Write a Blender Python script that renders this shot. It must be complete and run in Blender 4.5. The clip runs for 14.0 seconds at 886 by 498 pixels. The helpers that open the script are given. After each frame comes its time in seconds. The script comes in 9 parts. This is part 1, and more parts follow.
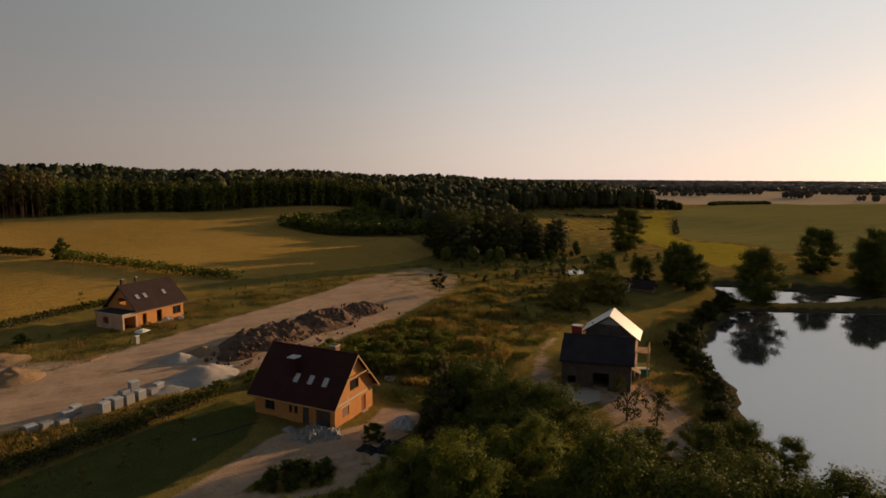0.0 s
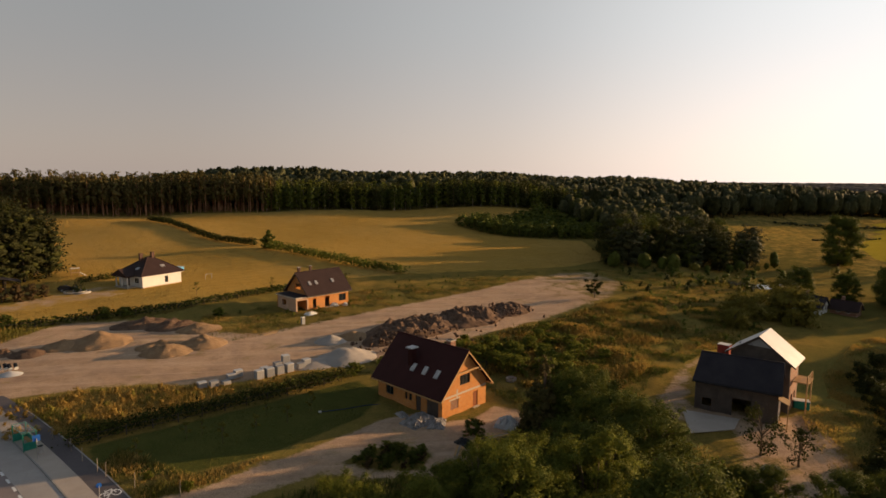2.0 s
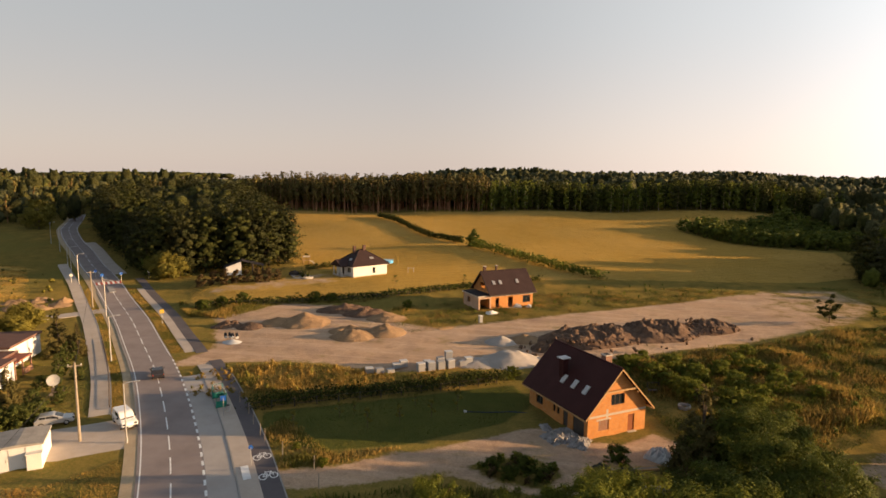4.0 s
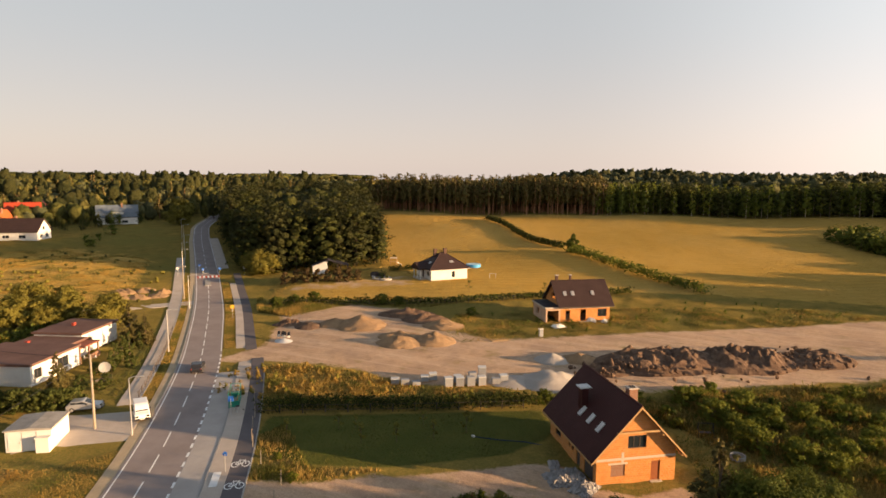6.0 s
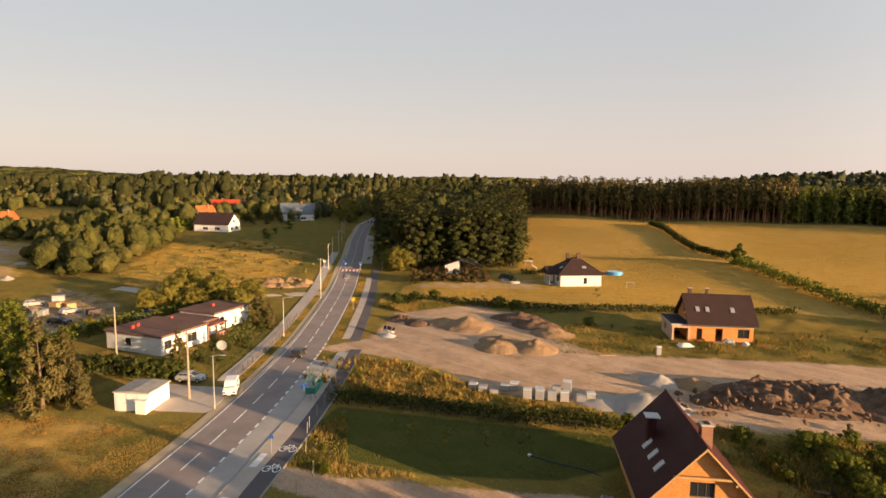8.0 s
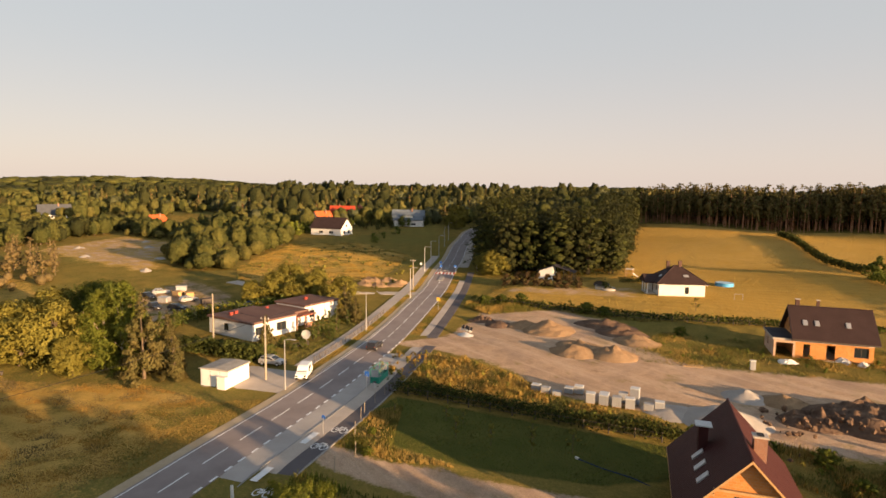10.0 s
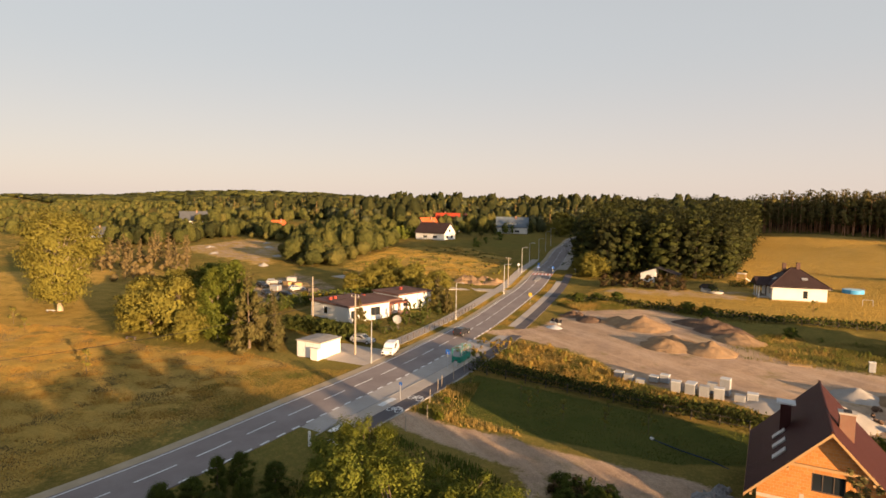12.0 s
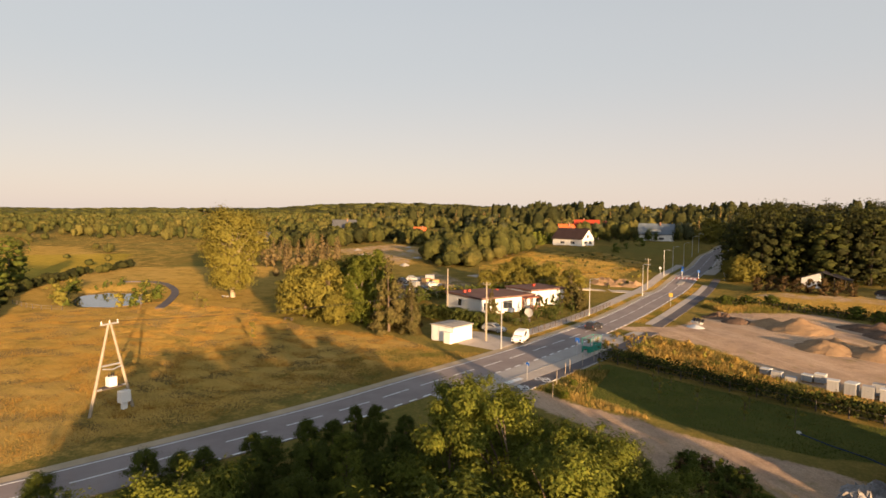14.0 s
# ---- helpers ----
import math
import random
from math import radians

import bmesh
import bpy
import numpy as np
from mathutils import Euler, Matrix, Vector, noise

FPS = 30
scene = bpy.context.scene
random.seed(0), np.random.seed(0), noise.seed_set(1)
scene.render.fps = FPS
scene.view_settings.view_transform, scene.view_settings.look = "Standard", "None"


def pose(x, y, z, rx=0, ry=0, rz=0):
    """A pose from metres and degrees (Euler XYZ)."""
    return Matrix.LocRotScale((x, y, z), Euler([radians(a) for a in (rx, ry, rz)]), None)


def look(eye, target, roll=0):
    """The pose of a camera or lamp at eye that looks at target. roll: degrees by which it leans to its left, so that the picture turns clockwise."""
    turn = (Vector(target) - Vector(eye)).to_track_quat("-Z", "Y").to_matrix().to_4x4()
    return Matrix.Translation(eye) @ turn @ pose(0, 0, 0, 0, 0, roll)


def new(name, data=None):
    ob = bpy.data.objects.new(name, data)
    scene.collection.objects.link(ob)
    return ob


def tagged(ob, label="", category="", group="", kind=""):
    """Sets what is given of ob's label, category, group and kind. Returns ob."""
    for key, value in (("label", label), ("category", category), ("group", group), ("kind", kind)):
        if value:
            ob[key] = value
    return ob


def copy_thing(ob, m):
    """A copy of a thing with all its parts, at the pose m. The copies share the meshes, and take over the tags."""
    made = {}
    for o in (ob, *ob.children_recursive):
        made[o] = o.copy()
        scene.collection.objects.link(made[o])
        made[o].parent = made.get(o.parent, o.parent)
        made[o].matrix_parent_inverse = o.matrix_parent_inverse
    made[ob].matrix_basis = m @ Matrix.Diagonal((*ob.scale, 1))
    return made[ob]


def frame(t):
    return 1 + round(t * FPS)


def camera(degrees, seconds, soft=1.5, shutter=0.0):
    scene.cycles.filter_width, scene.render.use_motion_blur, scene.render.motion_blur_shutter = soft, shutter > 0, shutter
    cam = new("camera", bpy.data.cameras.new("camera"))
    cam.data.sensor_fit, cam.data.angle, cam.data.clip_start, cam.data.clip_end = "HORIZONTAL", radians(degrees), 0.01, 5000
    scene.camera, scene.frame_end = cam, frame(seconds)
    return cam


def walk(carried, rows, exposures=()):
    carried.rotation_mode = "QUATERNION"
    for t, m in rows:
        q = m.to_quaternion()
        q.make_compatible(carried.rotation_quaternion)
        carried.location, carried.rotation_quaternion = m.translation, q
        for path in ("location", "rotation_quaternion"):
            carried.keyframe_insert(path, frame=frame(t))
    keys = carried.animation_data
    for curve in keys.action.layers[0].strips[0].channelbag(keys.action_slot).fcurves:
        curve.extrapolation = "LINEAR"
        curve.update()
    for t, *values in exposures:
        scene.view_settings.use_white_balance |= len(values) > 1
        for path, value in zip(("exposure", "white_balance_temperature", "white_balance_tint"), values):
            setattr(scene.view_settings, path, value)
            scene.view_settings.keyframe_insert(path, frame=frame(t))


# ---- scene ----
cam = camera(74.1, 14.0, 1.6)
walk(cam, [
    (0, look((-20.14, -21.15, 31.19), (-10.49, -3.80, 28.77), 0.28)),
    (0.5, look((-16.96, -23.12, 31.35), (-7.94, -5.42, 28.97), 0.38)),
    (1, look((-14.61, -24.45, 31.20), (-6.64, -6.26, 28.86), 0.39)),
    (1.5, look((-12.58, -25.14, 31.05), (-6.65, -6.18, 28.71), 0.57)),
    (2, look((-10.75, -25.69, 31.24), (-7.23, -6.15, 28.84), 0.49)),
    (2.5, look((-8.92, -25.74, 31.15), (-7.85, -5.92, 28.73), 0.47)),
    (3, look((-6.61, -25.57, 31.05), (-7.86, -5.75, 28.65), 0.46)),
    (3.5, look((-3.74, -24.58, 31.09), (-6.67, -4.94, 28.68), 0.43)),
    (6, look((12.93, -11.81, 31.34), (4.36, 6.10, 28.93), 0.44)),
    (6.5, look((16.18, -8.30, 31.31), (6.01, 8.76, 28.92), 0.51)),
    (7, look((18.63, -5.40, 31.33), (7.27, 10.88, 28.95), 0.62)),
    (7.5, look((20.57, -2.87, 31.06), (8.00, 12.51, 28.70), 0.72)),
    (8, look((22.47, -0.63, 30.43), (8.88, 13.86, 28.09), 0.73)),
    (10.5, look((29.16, 5.92, 27.88), (12.32, 16.55, 25.97), 0.84)),
    (11, look((30.17, 6.49, 27.07), (12.81, 16.26, 25.27), 0.88)),
    (11.5, look((31.12, 7.13, 25.65), (13.28, 16.02, 23.97), 0.82)),
    (12, look((32.01, 7.62, 23.93), (13.82, 15.80, 22.37), 0.82)),
    (12.5, look((32.86, 7.92, 22.50), (14.45, 15.60, 21.07), 0.73)),
    (13, look((33.65, 8.11, 21.55), (14.96, 15.10, 20.22), 0.76)),
    (13.5, look((34.40, 8.28, 20.77), (15.32, 14.15, 19.54), 0.60)),
    (14, look((34.90, 8.05, 20.42), (15.28, 11.74, 19.24), 0.56)),
], [(0, 0.0, 7200, 16), (1.5, 0.4, 7200, 16), (3.5, 1.1, 7150, 16), (6.5, 1.42, 7100, 16), (14, 1.45, 7100, 16)])

# ---- world, sun ----
SUN_AZ = math.atan2(0.24, 0.97)          # the sun stands towards +x, a little to +y
SUN_EL = radians(7.6)
HAZE_LOW, HAZE_HIGH = (3.42, 3.13, 3.02), (2.66, 2.92, 3.1)
GLOW_SIDE, GLOW_SUN, VEIL_TOP = 2.0, 1.35, 0.1
world = bpy.data.worlds.new("world")
scene.world = world
world.use_nodes = True
wn = world.node_tree.nodes
sky = wn.new("ShaderNodeTexSky")
sky.sky_type = "NISHITA"
sky.sun_disc = False
sky.sun_elevation = SUN_EL
sky.sun_rotation = radians(90) - SUN_AZ
sky.altitude = 60
sky.air_density = 1.0
sky.dust_density = 0.8
sky.ozone_density = 1.2
wn["Background"].inputs["Strength"].default_value = 0.075
# evening haze: pale and pinkish low down, bluer higher up, brighter towards the sun, and gone overhead
wl = world.node_tree.links


def wmath(op, a, b=0.0, c=0.0):
    n = wn.new("ShaderNodeMath")
    n.operation = op
    for v, i in ((a, 0), (b, 1), (c, 2)):
        if isinstance(v, bpy.types.NodeSocket):
            wl.new(v, n.inputs[i])
        else:
            n.inputs[i].default_value = v
    return n.outputs[0]


def wrange(v, lo, hi, to_lo, to_hi):
    n = wn.new("ShaderNodeMapRange")
    n.interpolation_type = "SMOOTHSTEP"
    for i, k in enumerate((lo, hi, to_lo, to_hi)):
        n.inputs[i + 1].default_value = k
    wl.new(v, n.inputs[0])
    return n.outputs[0]


sky_at = wn.new("ShaderNodeSeparateXYZ")
wl.new(wn.new("ShaderNodeTexCoord").outputs["Generated"], sky_at.inputs[0])
height_up = sky_at.outputs[2]
sunward = wmath("ADD", wmath("MULTIPLY", sky_at.outputs[0], math.cos(SUN_AZ)), wmath("MULTIPLY", sky_at.outputs[1], math.sin(SUN_AZ)))
tint = wn.new("ShaderNodeMix")
tint.data_type = "RGBA"
wl.new(wrange(height_up, 0.0, 0.26, 0.0, 1.0), tint.inputs[0])
tint.inputs[6].default_value = (HAZE_LOW[0], HAZE_LOW[1], HAZE_LOW[2], 1)
tint.inputs[7].default_value = (HAZE_HIGH[0], HAZE_HIGH[1], HAZE_HIGH[2], 1)
glow = wn.new("ShaderNodeVectorMath")
glow.operation = "SCALE"
wl.new(tint.outputs[2], glow.inputs[0])
wl.new(wmath("ADD", wrange(sunward, -0.05, 0.85, 1.06, GLOW_SIDE), wrange(sunward, 0.45, 1.0, 0.0, GLOW_SUN)), glow.inputs[3])
veil = wn.new("ShaderNodeMix")
veil.data_type = "RGBA"
wl.new(wrange(height_up, 0.22, 0.75, 0.86, VEIL_TOP), veil.inputs[0])
wl.new(sky.outputs[0], veil.inputs[6])
wl.new(glow.outputs[0], veil.inputs[7])
wl.new(veil.outputs[2], wn["Background"].inputs["Color"])
sun = new("sun", bpy.data.lights.new("sun", "SUN"))
sun.data.energy = 5.0
sun.data.angle = radians(0.6)
sun.data.color = (1.0, 0.68, 0.37)
sun.matrix_world = look((0, 0, 0), (-math.cos(SUN_AZ) * math.cos(SUN_EL), -math.sin(SUN_AZ) * math.cos(SUN_EL), -math.sin(SUN_EL)))


# ---- materials ----
def rgba(c):
    return (c[0], c[1], c[2], 1)


class Nodes:
    """A short way to write a node material."""

    def __init__(self, name):
        self.m = bpy.data.materials.new(name)
        self.m.use_nodes = True
        self.t = self.m.node_tree
        self.b = self.t.nodes["Principled BSDF"]
        self.co = self.t.nodes.new("ShaderNodeTexCoord").outputs["Object"]

    def add(self, kind, **values):
        n = self.t.nodes.new(kind)
        for k, v in values.items():
            n.inputs[k].default_value = v
        return n

    def link(self, a, b):
        self.t.links.new(a, b)

    def noise(self, scale, detail=4.0, rough=0.55, co=None):
        n = self.add("ShaderNodeTexNoise", Scale=scale, Detail=detail, Roughness=rough)
        self.link(co or self.co, n.inputs["Vector"])
        return n.outputs["Fac"]

    def ramp(self, fac, lo, hi):
        n = self.add("ShaderNodeMapRange")
        n.inputs[1].default_value, n.inputs[2].default_value = lo, hi
        self.link(fac, n.inputs[0])
        return n.outputs[0]

    def mix(self, fac, a, b, blend="MIX"):
        n = self.t.nodes.new("ShaderNodeMix")
        n.data_type, n.blend_type = "RGBA", blend
        for v, i in ((fac, 0), (a, 6), (b, 7)):
            if isinstance(v, bpy.types.NodeSocket):
                self.link(v, n.inputs[i])
            else:
                n.inputs[i].default_value = v if i == 0 else rgba(v)
        return n.outputs[2]

    def bump(self, height, strength, distance):
        n = self.add("ShaderNodeBump", Strength=strength, Distance=distance)
        self.link(height, n.inputs["Height"])
        self.link(n.outputs[0], self.b.inputs["Normal"])

    def math(self, op, a, b):
        n = self.t.nodes.new("ShaderNodeMath")
        n.operation = op
        for v, i in ((a, 0), (b, 1)):
            if isinstance(v, bpy.types.NodeSocket):
                self.link(v, n.inputs[i])
            else:
                n.inputs[i].default_value = v
        return n.outputs[0]

    def base(self, col, rough=0.85, metal=0.0, spec=0.3):
        if isinstance(col, bpy.types.NodeSocket):
            self.link(col, self.b.inputs["Base Color"])
        else:
            self.b.inputs["Base Color"].default_value = rgba(col)
        self.b.inputs["Roughness"].default_value = rough
        self.b.inputs["Metallic"].default_value = metal
        self.b.inputs["Specular IOR Level"].default_value = spec
        return self.m


def plain(name, c1, c2, scale=0.6, rough=0.8, fine=14.0, bump=0.25, depth=0.02, metal=0.0, spec=0.12):
    """A surface with broad stains between two colours, a fine grain and a fine relief."""
    n = Nodes(name)
    broad = n.ramp(n.noise(scale, 5.0, 0.6), 0.32, 0.68)
    grain = n.noise(fine, 4.0, 0.65)
    col = n.mix(broad, c1, c2)
    col = n.mix(0.35, col, n.mix(grain, (0.25, 0.25, 0.25), (0.85, 0.85, 0.85)), "OVERLAY")
    if bump:
        n.bump(grain, bump, depth)
    return n.base(col, rough, metal, spec)


def brickwork(name, c1, c2, mortar, w, h, joint=0.012, rough=0.9):
    n = Nodes(name)
    # rows run round the walls: the way along the wall is x + y, the way up is z
    sep = n.t.nodes.new("ShaderNodeSeparateXYZ")
    n.link(n.co, sep.inputs[0])
    com = n.t.nodes.new("ShaderNodeCombineXYZ")
    n.link(n.math("ADD", sep.outputs[0], sep.outputs[1]), com.inputs[0])
    n.link(sep.outputs[2], com.inputs[1])
    t = n.add("ShaderNodeTexBrick", Scale=1.0)
    t.inputs["Color1"].default_value, t.inputs["Color2"].default_value, t.inputs["Mortar"].default_value = rgba(c1), rgba(c2), rgba(mortar)
    t.inputs["Mortar Size"].default_value = joint
    t.inputs["Brick Width"].default_value, t.inputs["Row Height"].default_value = w, h
    n.link(com.outputs[0], t.inputs["Vector"])
    stain = n.ramp(n.noise(0.7, 5.0, 0.6), 0.3, 0.75)
    col = n.mix(n.math("MULTIPLY", stain, 0.35), t.outputs["Color"], (c1[0] * 0.6, c1[1] * 0.6, c1[2] * 0.6))
    n.bump(t.outputs["Fac"], 0.4, -0.01)
    return n.base(col, rough)


def rooftile(name, c1, c2, row=0.34, rough=0.55):
    """Pantiles: ridges down the slope and steps along it, as relief in the slope's own plane."""
    n = Nodes(name)
    sep = n.t.nodes.new("ShaderNodeSeparateXYZ")
    n.link(n.co, sep.inputs[0])
    step = n.math("FRACT", n.math("DIVIDE", sep.outputs[2], row * 0.7), 0)
    wave = n.math("SINE", n.math("MULTIPLY", sep.outputs[1], 2 * math.pi / 0.3), 0)
    hgt = n.math("ADD", step, n.math("MULTIPLY", wave, 0.4))
    n.bump(hgt, 0.5, 0.03)
    col = n.mix(n.ramp(n.noise(0.5, 5.0), 0.3, 0.7), c1, c2)
    col = n.mix(n.math("MULTIPLY", n.noise(9.0), 0.4), col, (c1[0] * 0.6, c1[1] * 0.6, c1[2] * 0.6))
    return n.base(col, rough, 0.0, 0.08)


def foliage(name, c1, c2, c3, through_light=0.24, rough=0.7, tuft_scale=1.6, relief=0.5, strength=0.6):
    """Leaves: each island of the mesh has a tone of its own, and lets some light through."""
    n = Nodes(name)
    rnd = n.t.nodes.new("ShaderNodeNewGeometry").outputs["Random Per Island"]
    broad = n.ramp(n.noise(0.25, 2.0), 0.35, 0.65)
    col = n.mix(rnd, c1, c2)
    col = n.mix(n.math("MULTIPLY", broad, 0.55), col, c3)
    tuft = n.noise(tuft_scale, 5.0, 0.7)
    col = n.mix(0.5, col, n.mix(n.ramp(tuft, 0.3, 0.7), (0.18, 0.18, 0.18), (0.82, 0.82, 0.82)), "OVERLAY")
    n.base(col, rough, 0.0, 0.06)
    n.bump(tuft, strength, relief)
    tr = n.t.nodes.new("ShaderNodeBsdfTranslucent")
    n.link(col, tr.inputs[0])
    mx = n.t.nodes.new("ShaderNodeMixShader")
    mx.inputs[0].default_value = through_light
    n.link(n.b.outputs[0], mx.inputs[1])
    n.link(tr.outputs[0], mx.inputs[2])
    n.link(mx.outputs[0], n.t.nodes["Material Output"].inputs[0])
    return n.m


def ground_material():
    n = Nodes("ground_cover")
    at = n.t.nodes.new("ShaderNodeAttribute")
    at.attribute_name = "cover"
    sep = n.t.nodes.new("ShaderNodeSeparateColor")
    n.link(at.outputs["Color"], sep.inputs[0])
    wet = n.t.nodes.new("ShaderNodeAttribute")
    wet.attribute_name = "soil"
    big, mid, fine = n.noise(0.03, 4.0), n.noise(0.22, 5.0, 0.65), n.noise(2.6, 5.0, 0.7)
    tiny = n.noise(9.0, 4.0, 0.7)

    def edge(v):
        """The cover's border, frayed by the noise."""
        f = n.math("ADD", v, n.math("MULTIPLY", n.math("SUBTRACT", mid, 0.5), 1.3))
        f = n.math("ADD", f, n.math("MULTIPLY", n.math("SUBTRACT", fine, 0.5), 0.9))
        return n.ramp(f, 0.34, 0.66)

    rough_grass = n.mix(n.ramp(mid, 0.35, 0.65), (0.12, 0.10, 0.026), (0.315, 0.20, 0.052))
    rough_grass = n.mix(n.ramp(big, 0.35, 0.65), rough_grass, (0.16, 0.145, 0.04))
    rough_grass = n.mix(n.ramp(fine, 0.45, 0.8), rough_grass, (0.32, 0.21, 0.065))
    # mown meadow, with the swaths of the mower
    mp = n.add("ShaderNodeMapping")
    mp.inputs["Rotation"].default_value = (0, 0, radians(52))
    n.link(n.co, mp.inputs[0])
    wv = n.add("ShaderNodeTexWave", Scale=0.09, Distortion=3.0, Detail=2.0)
    wv.inputs["Detail Scale"].default_value = 0.4
    n.link(mp.outputs[0], wv.inputs["Vector"])
    gold = n.mix(n.ramp(big, 0.3, 0.7), (0.475, 0.285, 0.066), (0.41, 0.262, 0.066))
    gold = n.mix(n.ramp(mid, 0.4, 0.75), gold, (0.53, 0.335, 0.088))
    gold = n.mix(n.math("MULTIPLY", wv.outputs["Fac"], 0.3), gold, (0.29, 0.20, 0.055))
    fw = n.add("ShaderNodeTexWave", Scale=0.36, Distortion=1.2, Detail=2.0)
    n.link(mp.outputs[0], fw.inputs["Vector"])
    gold = n.mix(n.math("MULTIPLY", fw.outputs["Fac"], 0.28), gold, (0.32, 0.205, 0.055))
    gold = n.mix(n.math("MULTIPLY", n.ramp(n.noise(0.012, 4.0, 0.6), 0.45, 0.6), 0.35), gold, (0.54, 0.36, 0.125))
    lush = n.mix(n.ramp(mid, 0.35, 0.65), (0.08, 0.088, 0.024), (0.108, 0.108, 0.03))
    dirt = n.mix(n.ramp(mid, 0.3, 0.7), (0.47, 0.312, 0.2), (0.52, 0.37, 0.252))
    dirt = n.mix(n.ramp(fine, 0.5, 0.8), dirt, (0.35, 0.23, 0.145))
    dirt = n.mix(n.ramp(n.noise(0.55, 6.0, 0.75), 0.52, 0.72), dirt, (0.32, 0.215, 0.14))
    dirt = n.mix(n.math("MULTIPLY", n.ramp(n.noise(0.09, 5.0, 0.7), 0.48, 0.66), 0.75), dirt, (0.30, 0.205, 0.15))
    dirt = n.mix(n.math("MULTIPLY", n.ramp(n.noise(0.16, 6.0, 0.75), 0.56, 0.66), 0.6), dirt, (0.24, 0.185, 0.07))
    # wheel tracks along the dirt road
    tp = n.add("ShaderNodeMapping")
    tp.inputs["Rotation"].default_value = (0, 0, radians(-36))
    tp.inputs["Scale"].default_value = (0.03, 0.75, 1)
    n.link(n.co, tp.inputs[0])
    dirt = n.mix(n.math("MULTIPLY", n.ramp(n.noise(1.0, 4.0, 0.6, tp.outputs[0]), 0.48, 0.62), 0.45), dirt, (0.56, 0.41, 0.295))
    col = n.mix(edge(sep.outputs[1]), rough_grass, gold)
    col = n.mix(edge(sep.outputs[2]), col, lush)
    fields = n.t.nodes.new("ShaderNodeAttribute")
    fields.attribute_name = "crops"
    kinds = n.t.nodes.new("ShaderNodeSeparateColor")
    n.link(fields.outputs["Color"], kinds.inputs[0])
    rows = n.ramp(n.noise(0.5, 3.0, 0.6, tp.outputs[0]), 0.35, 0.65)
    col = n.mix(n.ramp(kinds.outputs[0], 0.4, 0.6), col, n.mix(rows, (0.20, 0.185, 0.06), (0.26, 0.225, 0.08)))
    col = n.mix(n.ramp(kinds.outputs[1], 0.4, 0.6), col, n.mix(n.ramp(mid, 0.35, 0.65), (0.34, 0.26, 0.03), (0.42, 0.31, 0.045)))
    col = n.mix(n.ramp(kinds.outputs[2], 0.4, 0.6), col, n.mix(rows, (0.48, 0.36, 0.23), (0.56, 0.43, 0.29)))
    col = n.mix(edge(wet.outputs["Fac"]), col, (0.075, 0.062, 0.036))
    col = n.mix(edge(sep.outputs[0]), col, dirt)
    col = n.mix(0.45, col, n.mix(n.ramp(tiny, 0.3, 0.7), (0.2, 0.2, 0.2), (0.8, 0.8, 0.8)), "OVERLAY")
    n.bump(n.math("ADD", n.math("MULTIPLY", fine, 1.0), n.math("MULTIPLY", tiny, 0.3)), 0.7, 0.18)
    return n.base(col, 1.0, 0.0, 0.0)


def water_material():
    n = Nodes("pond_water")
    n.bump(n.noise(1.2, 3.0), 0.02, 0.05)
    m = n.base((0.055, 0.055, 0.055), 0.03, 0.0, 0.9)
    n.b.inputs["IOR"].default_value = 2.8
    return m


def glass_material():
    n = Nodes("window_glass")
    m = n.base((0.02, 0.025, 0.03), 0.06, 0.0, 0.6)
    return m


def clear_material():
    n = Nodes("clear_sheet")
    n.base((0.9, 0.92, 0.92), 0.08, 0.0, 0.5)
    see = n.t.nodes.new("ShaderNodeBsdfTransparent")
    mx = n.t.nodes.new("ShaderNodeMixShader")
    mx.inputs[0].default_value = 0.05
    n.link(see.outputs[0], mx.inputs[1])
    n.link(n.b.outputs[0], mx.inputs[2])
    n.link(mx.outputs[0], n.t.nodes["Material Output"].inputs[0])
    return n.m


M_CLEAR = clear_material()
M_GROUND = ground_material()
M_WATER = water_material()
M_GLASS = glass_material()
M_ASPHALT = plain("asphalt", (0.225, 0.186, 0.174), (0.285, 0.24, 0.224), 0.25, 0.85, 25.0, 0.3, 0.01)
M_CYCLE = plain("cycle_asphalt", (0.10, 0.088, 0.092), (0.13, 0.115, 0.117), 0.3, 0.85, 25.0, 0.3, 0.01)
M_PAVE = plain("concrete_paving", (0.40, 0.34, 0.285), (0.47, 0.405, 0.345), 0.4, 0.85, 12.0, 0.3, 0.01)
M_BAY = plain("bay_paving", (0.34, 0.31, 0.285), (0.41, 0.375, 0.345), 0.3, 0.85, 12.0, 0.3, 0.01)
M_KERB = plain("kerb_concrete", (0.26, 0.248, 0.232), (0.33, 0.315, 0.295), 0.8, 0.85)
M_MARK = plain("road_paint", (0.66, 0.66, 0.64), (0.80, 0.80, 0.78), 1.5, 0.6, 30.0, 0.1, 0.004)
M_REDPAINT = plain("red_paint", (0.42, 0.07, 0.04), (0.50, 0.10, 0.06), 1.5, 0.6, 30.0, 0.1, 0.004)
M_VERGE = plain("sandy_verge", (0.46, 0.36, 0.245), (0.37, 0.29, 0.185), 0.5, 0.95, 6.0, 0.5, 0.05)
M_BRICK = brickwork("hollow_brick", (0.53, 0.21, 0.055), (0.63, 0.27, 0.078), (0.52, 0.33, 0.18), 0.38, 0.245)
M_BRICK2 = brickwork("chimney_brick", (0.25, 0.105, 0.06), (0.31, 0.135, 0.075), (0.32, 0.25, 0.19), 0.25, 0.075)
M_CONC = plain("raw_concrete", (0.44, 0.38, 0.31), (0.52, 0.46, 0.39), 0.7, 0.9)
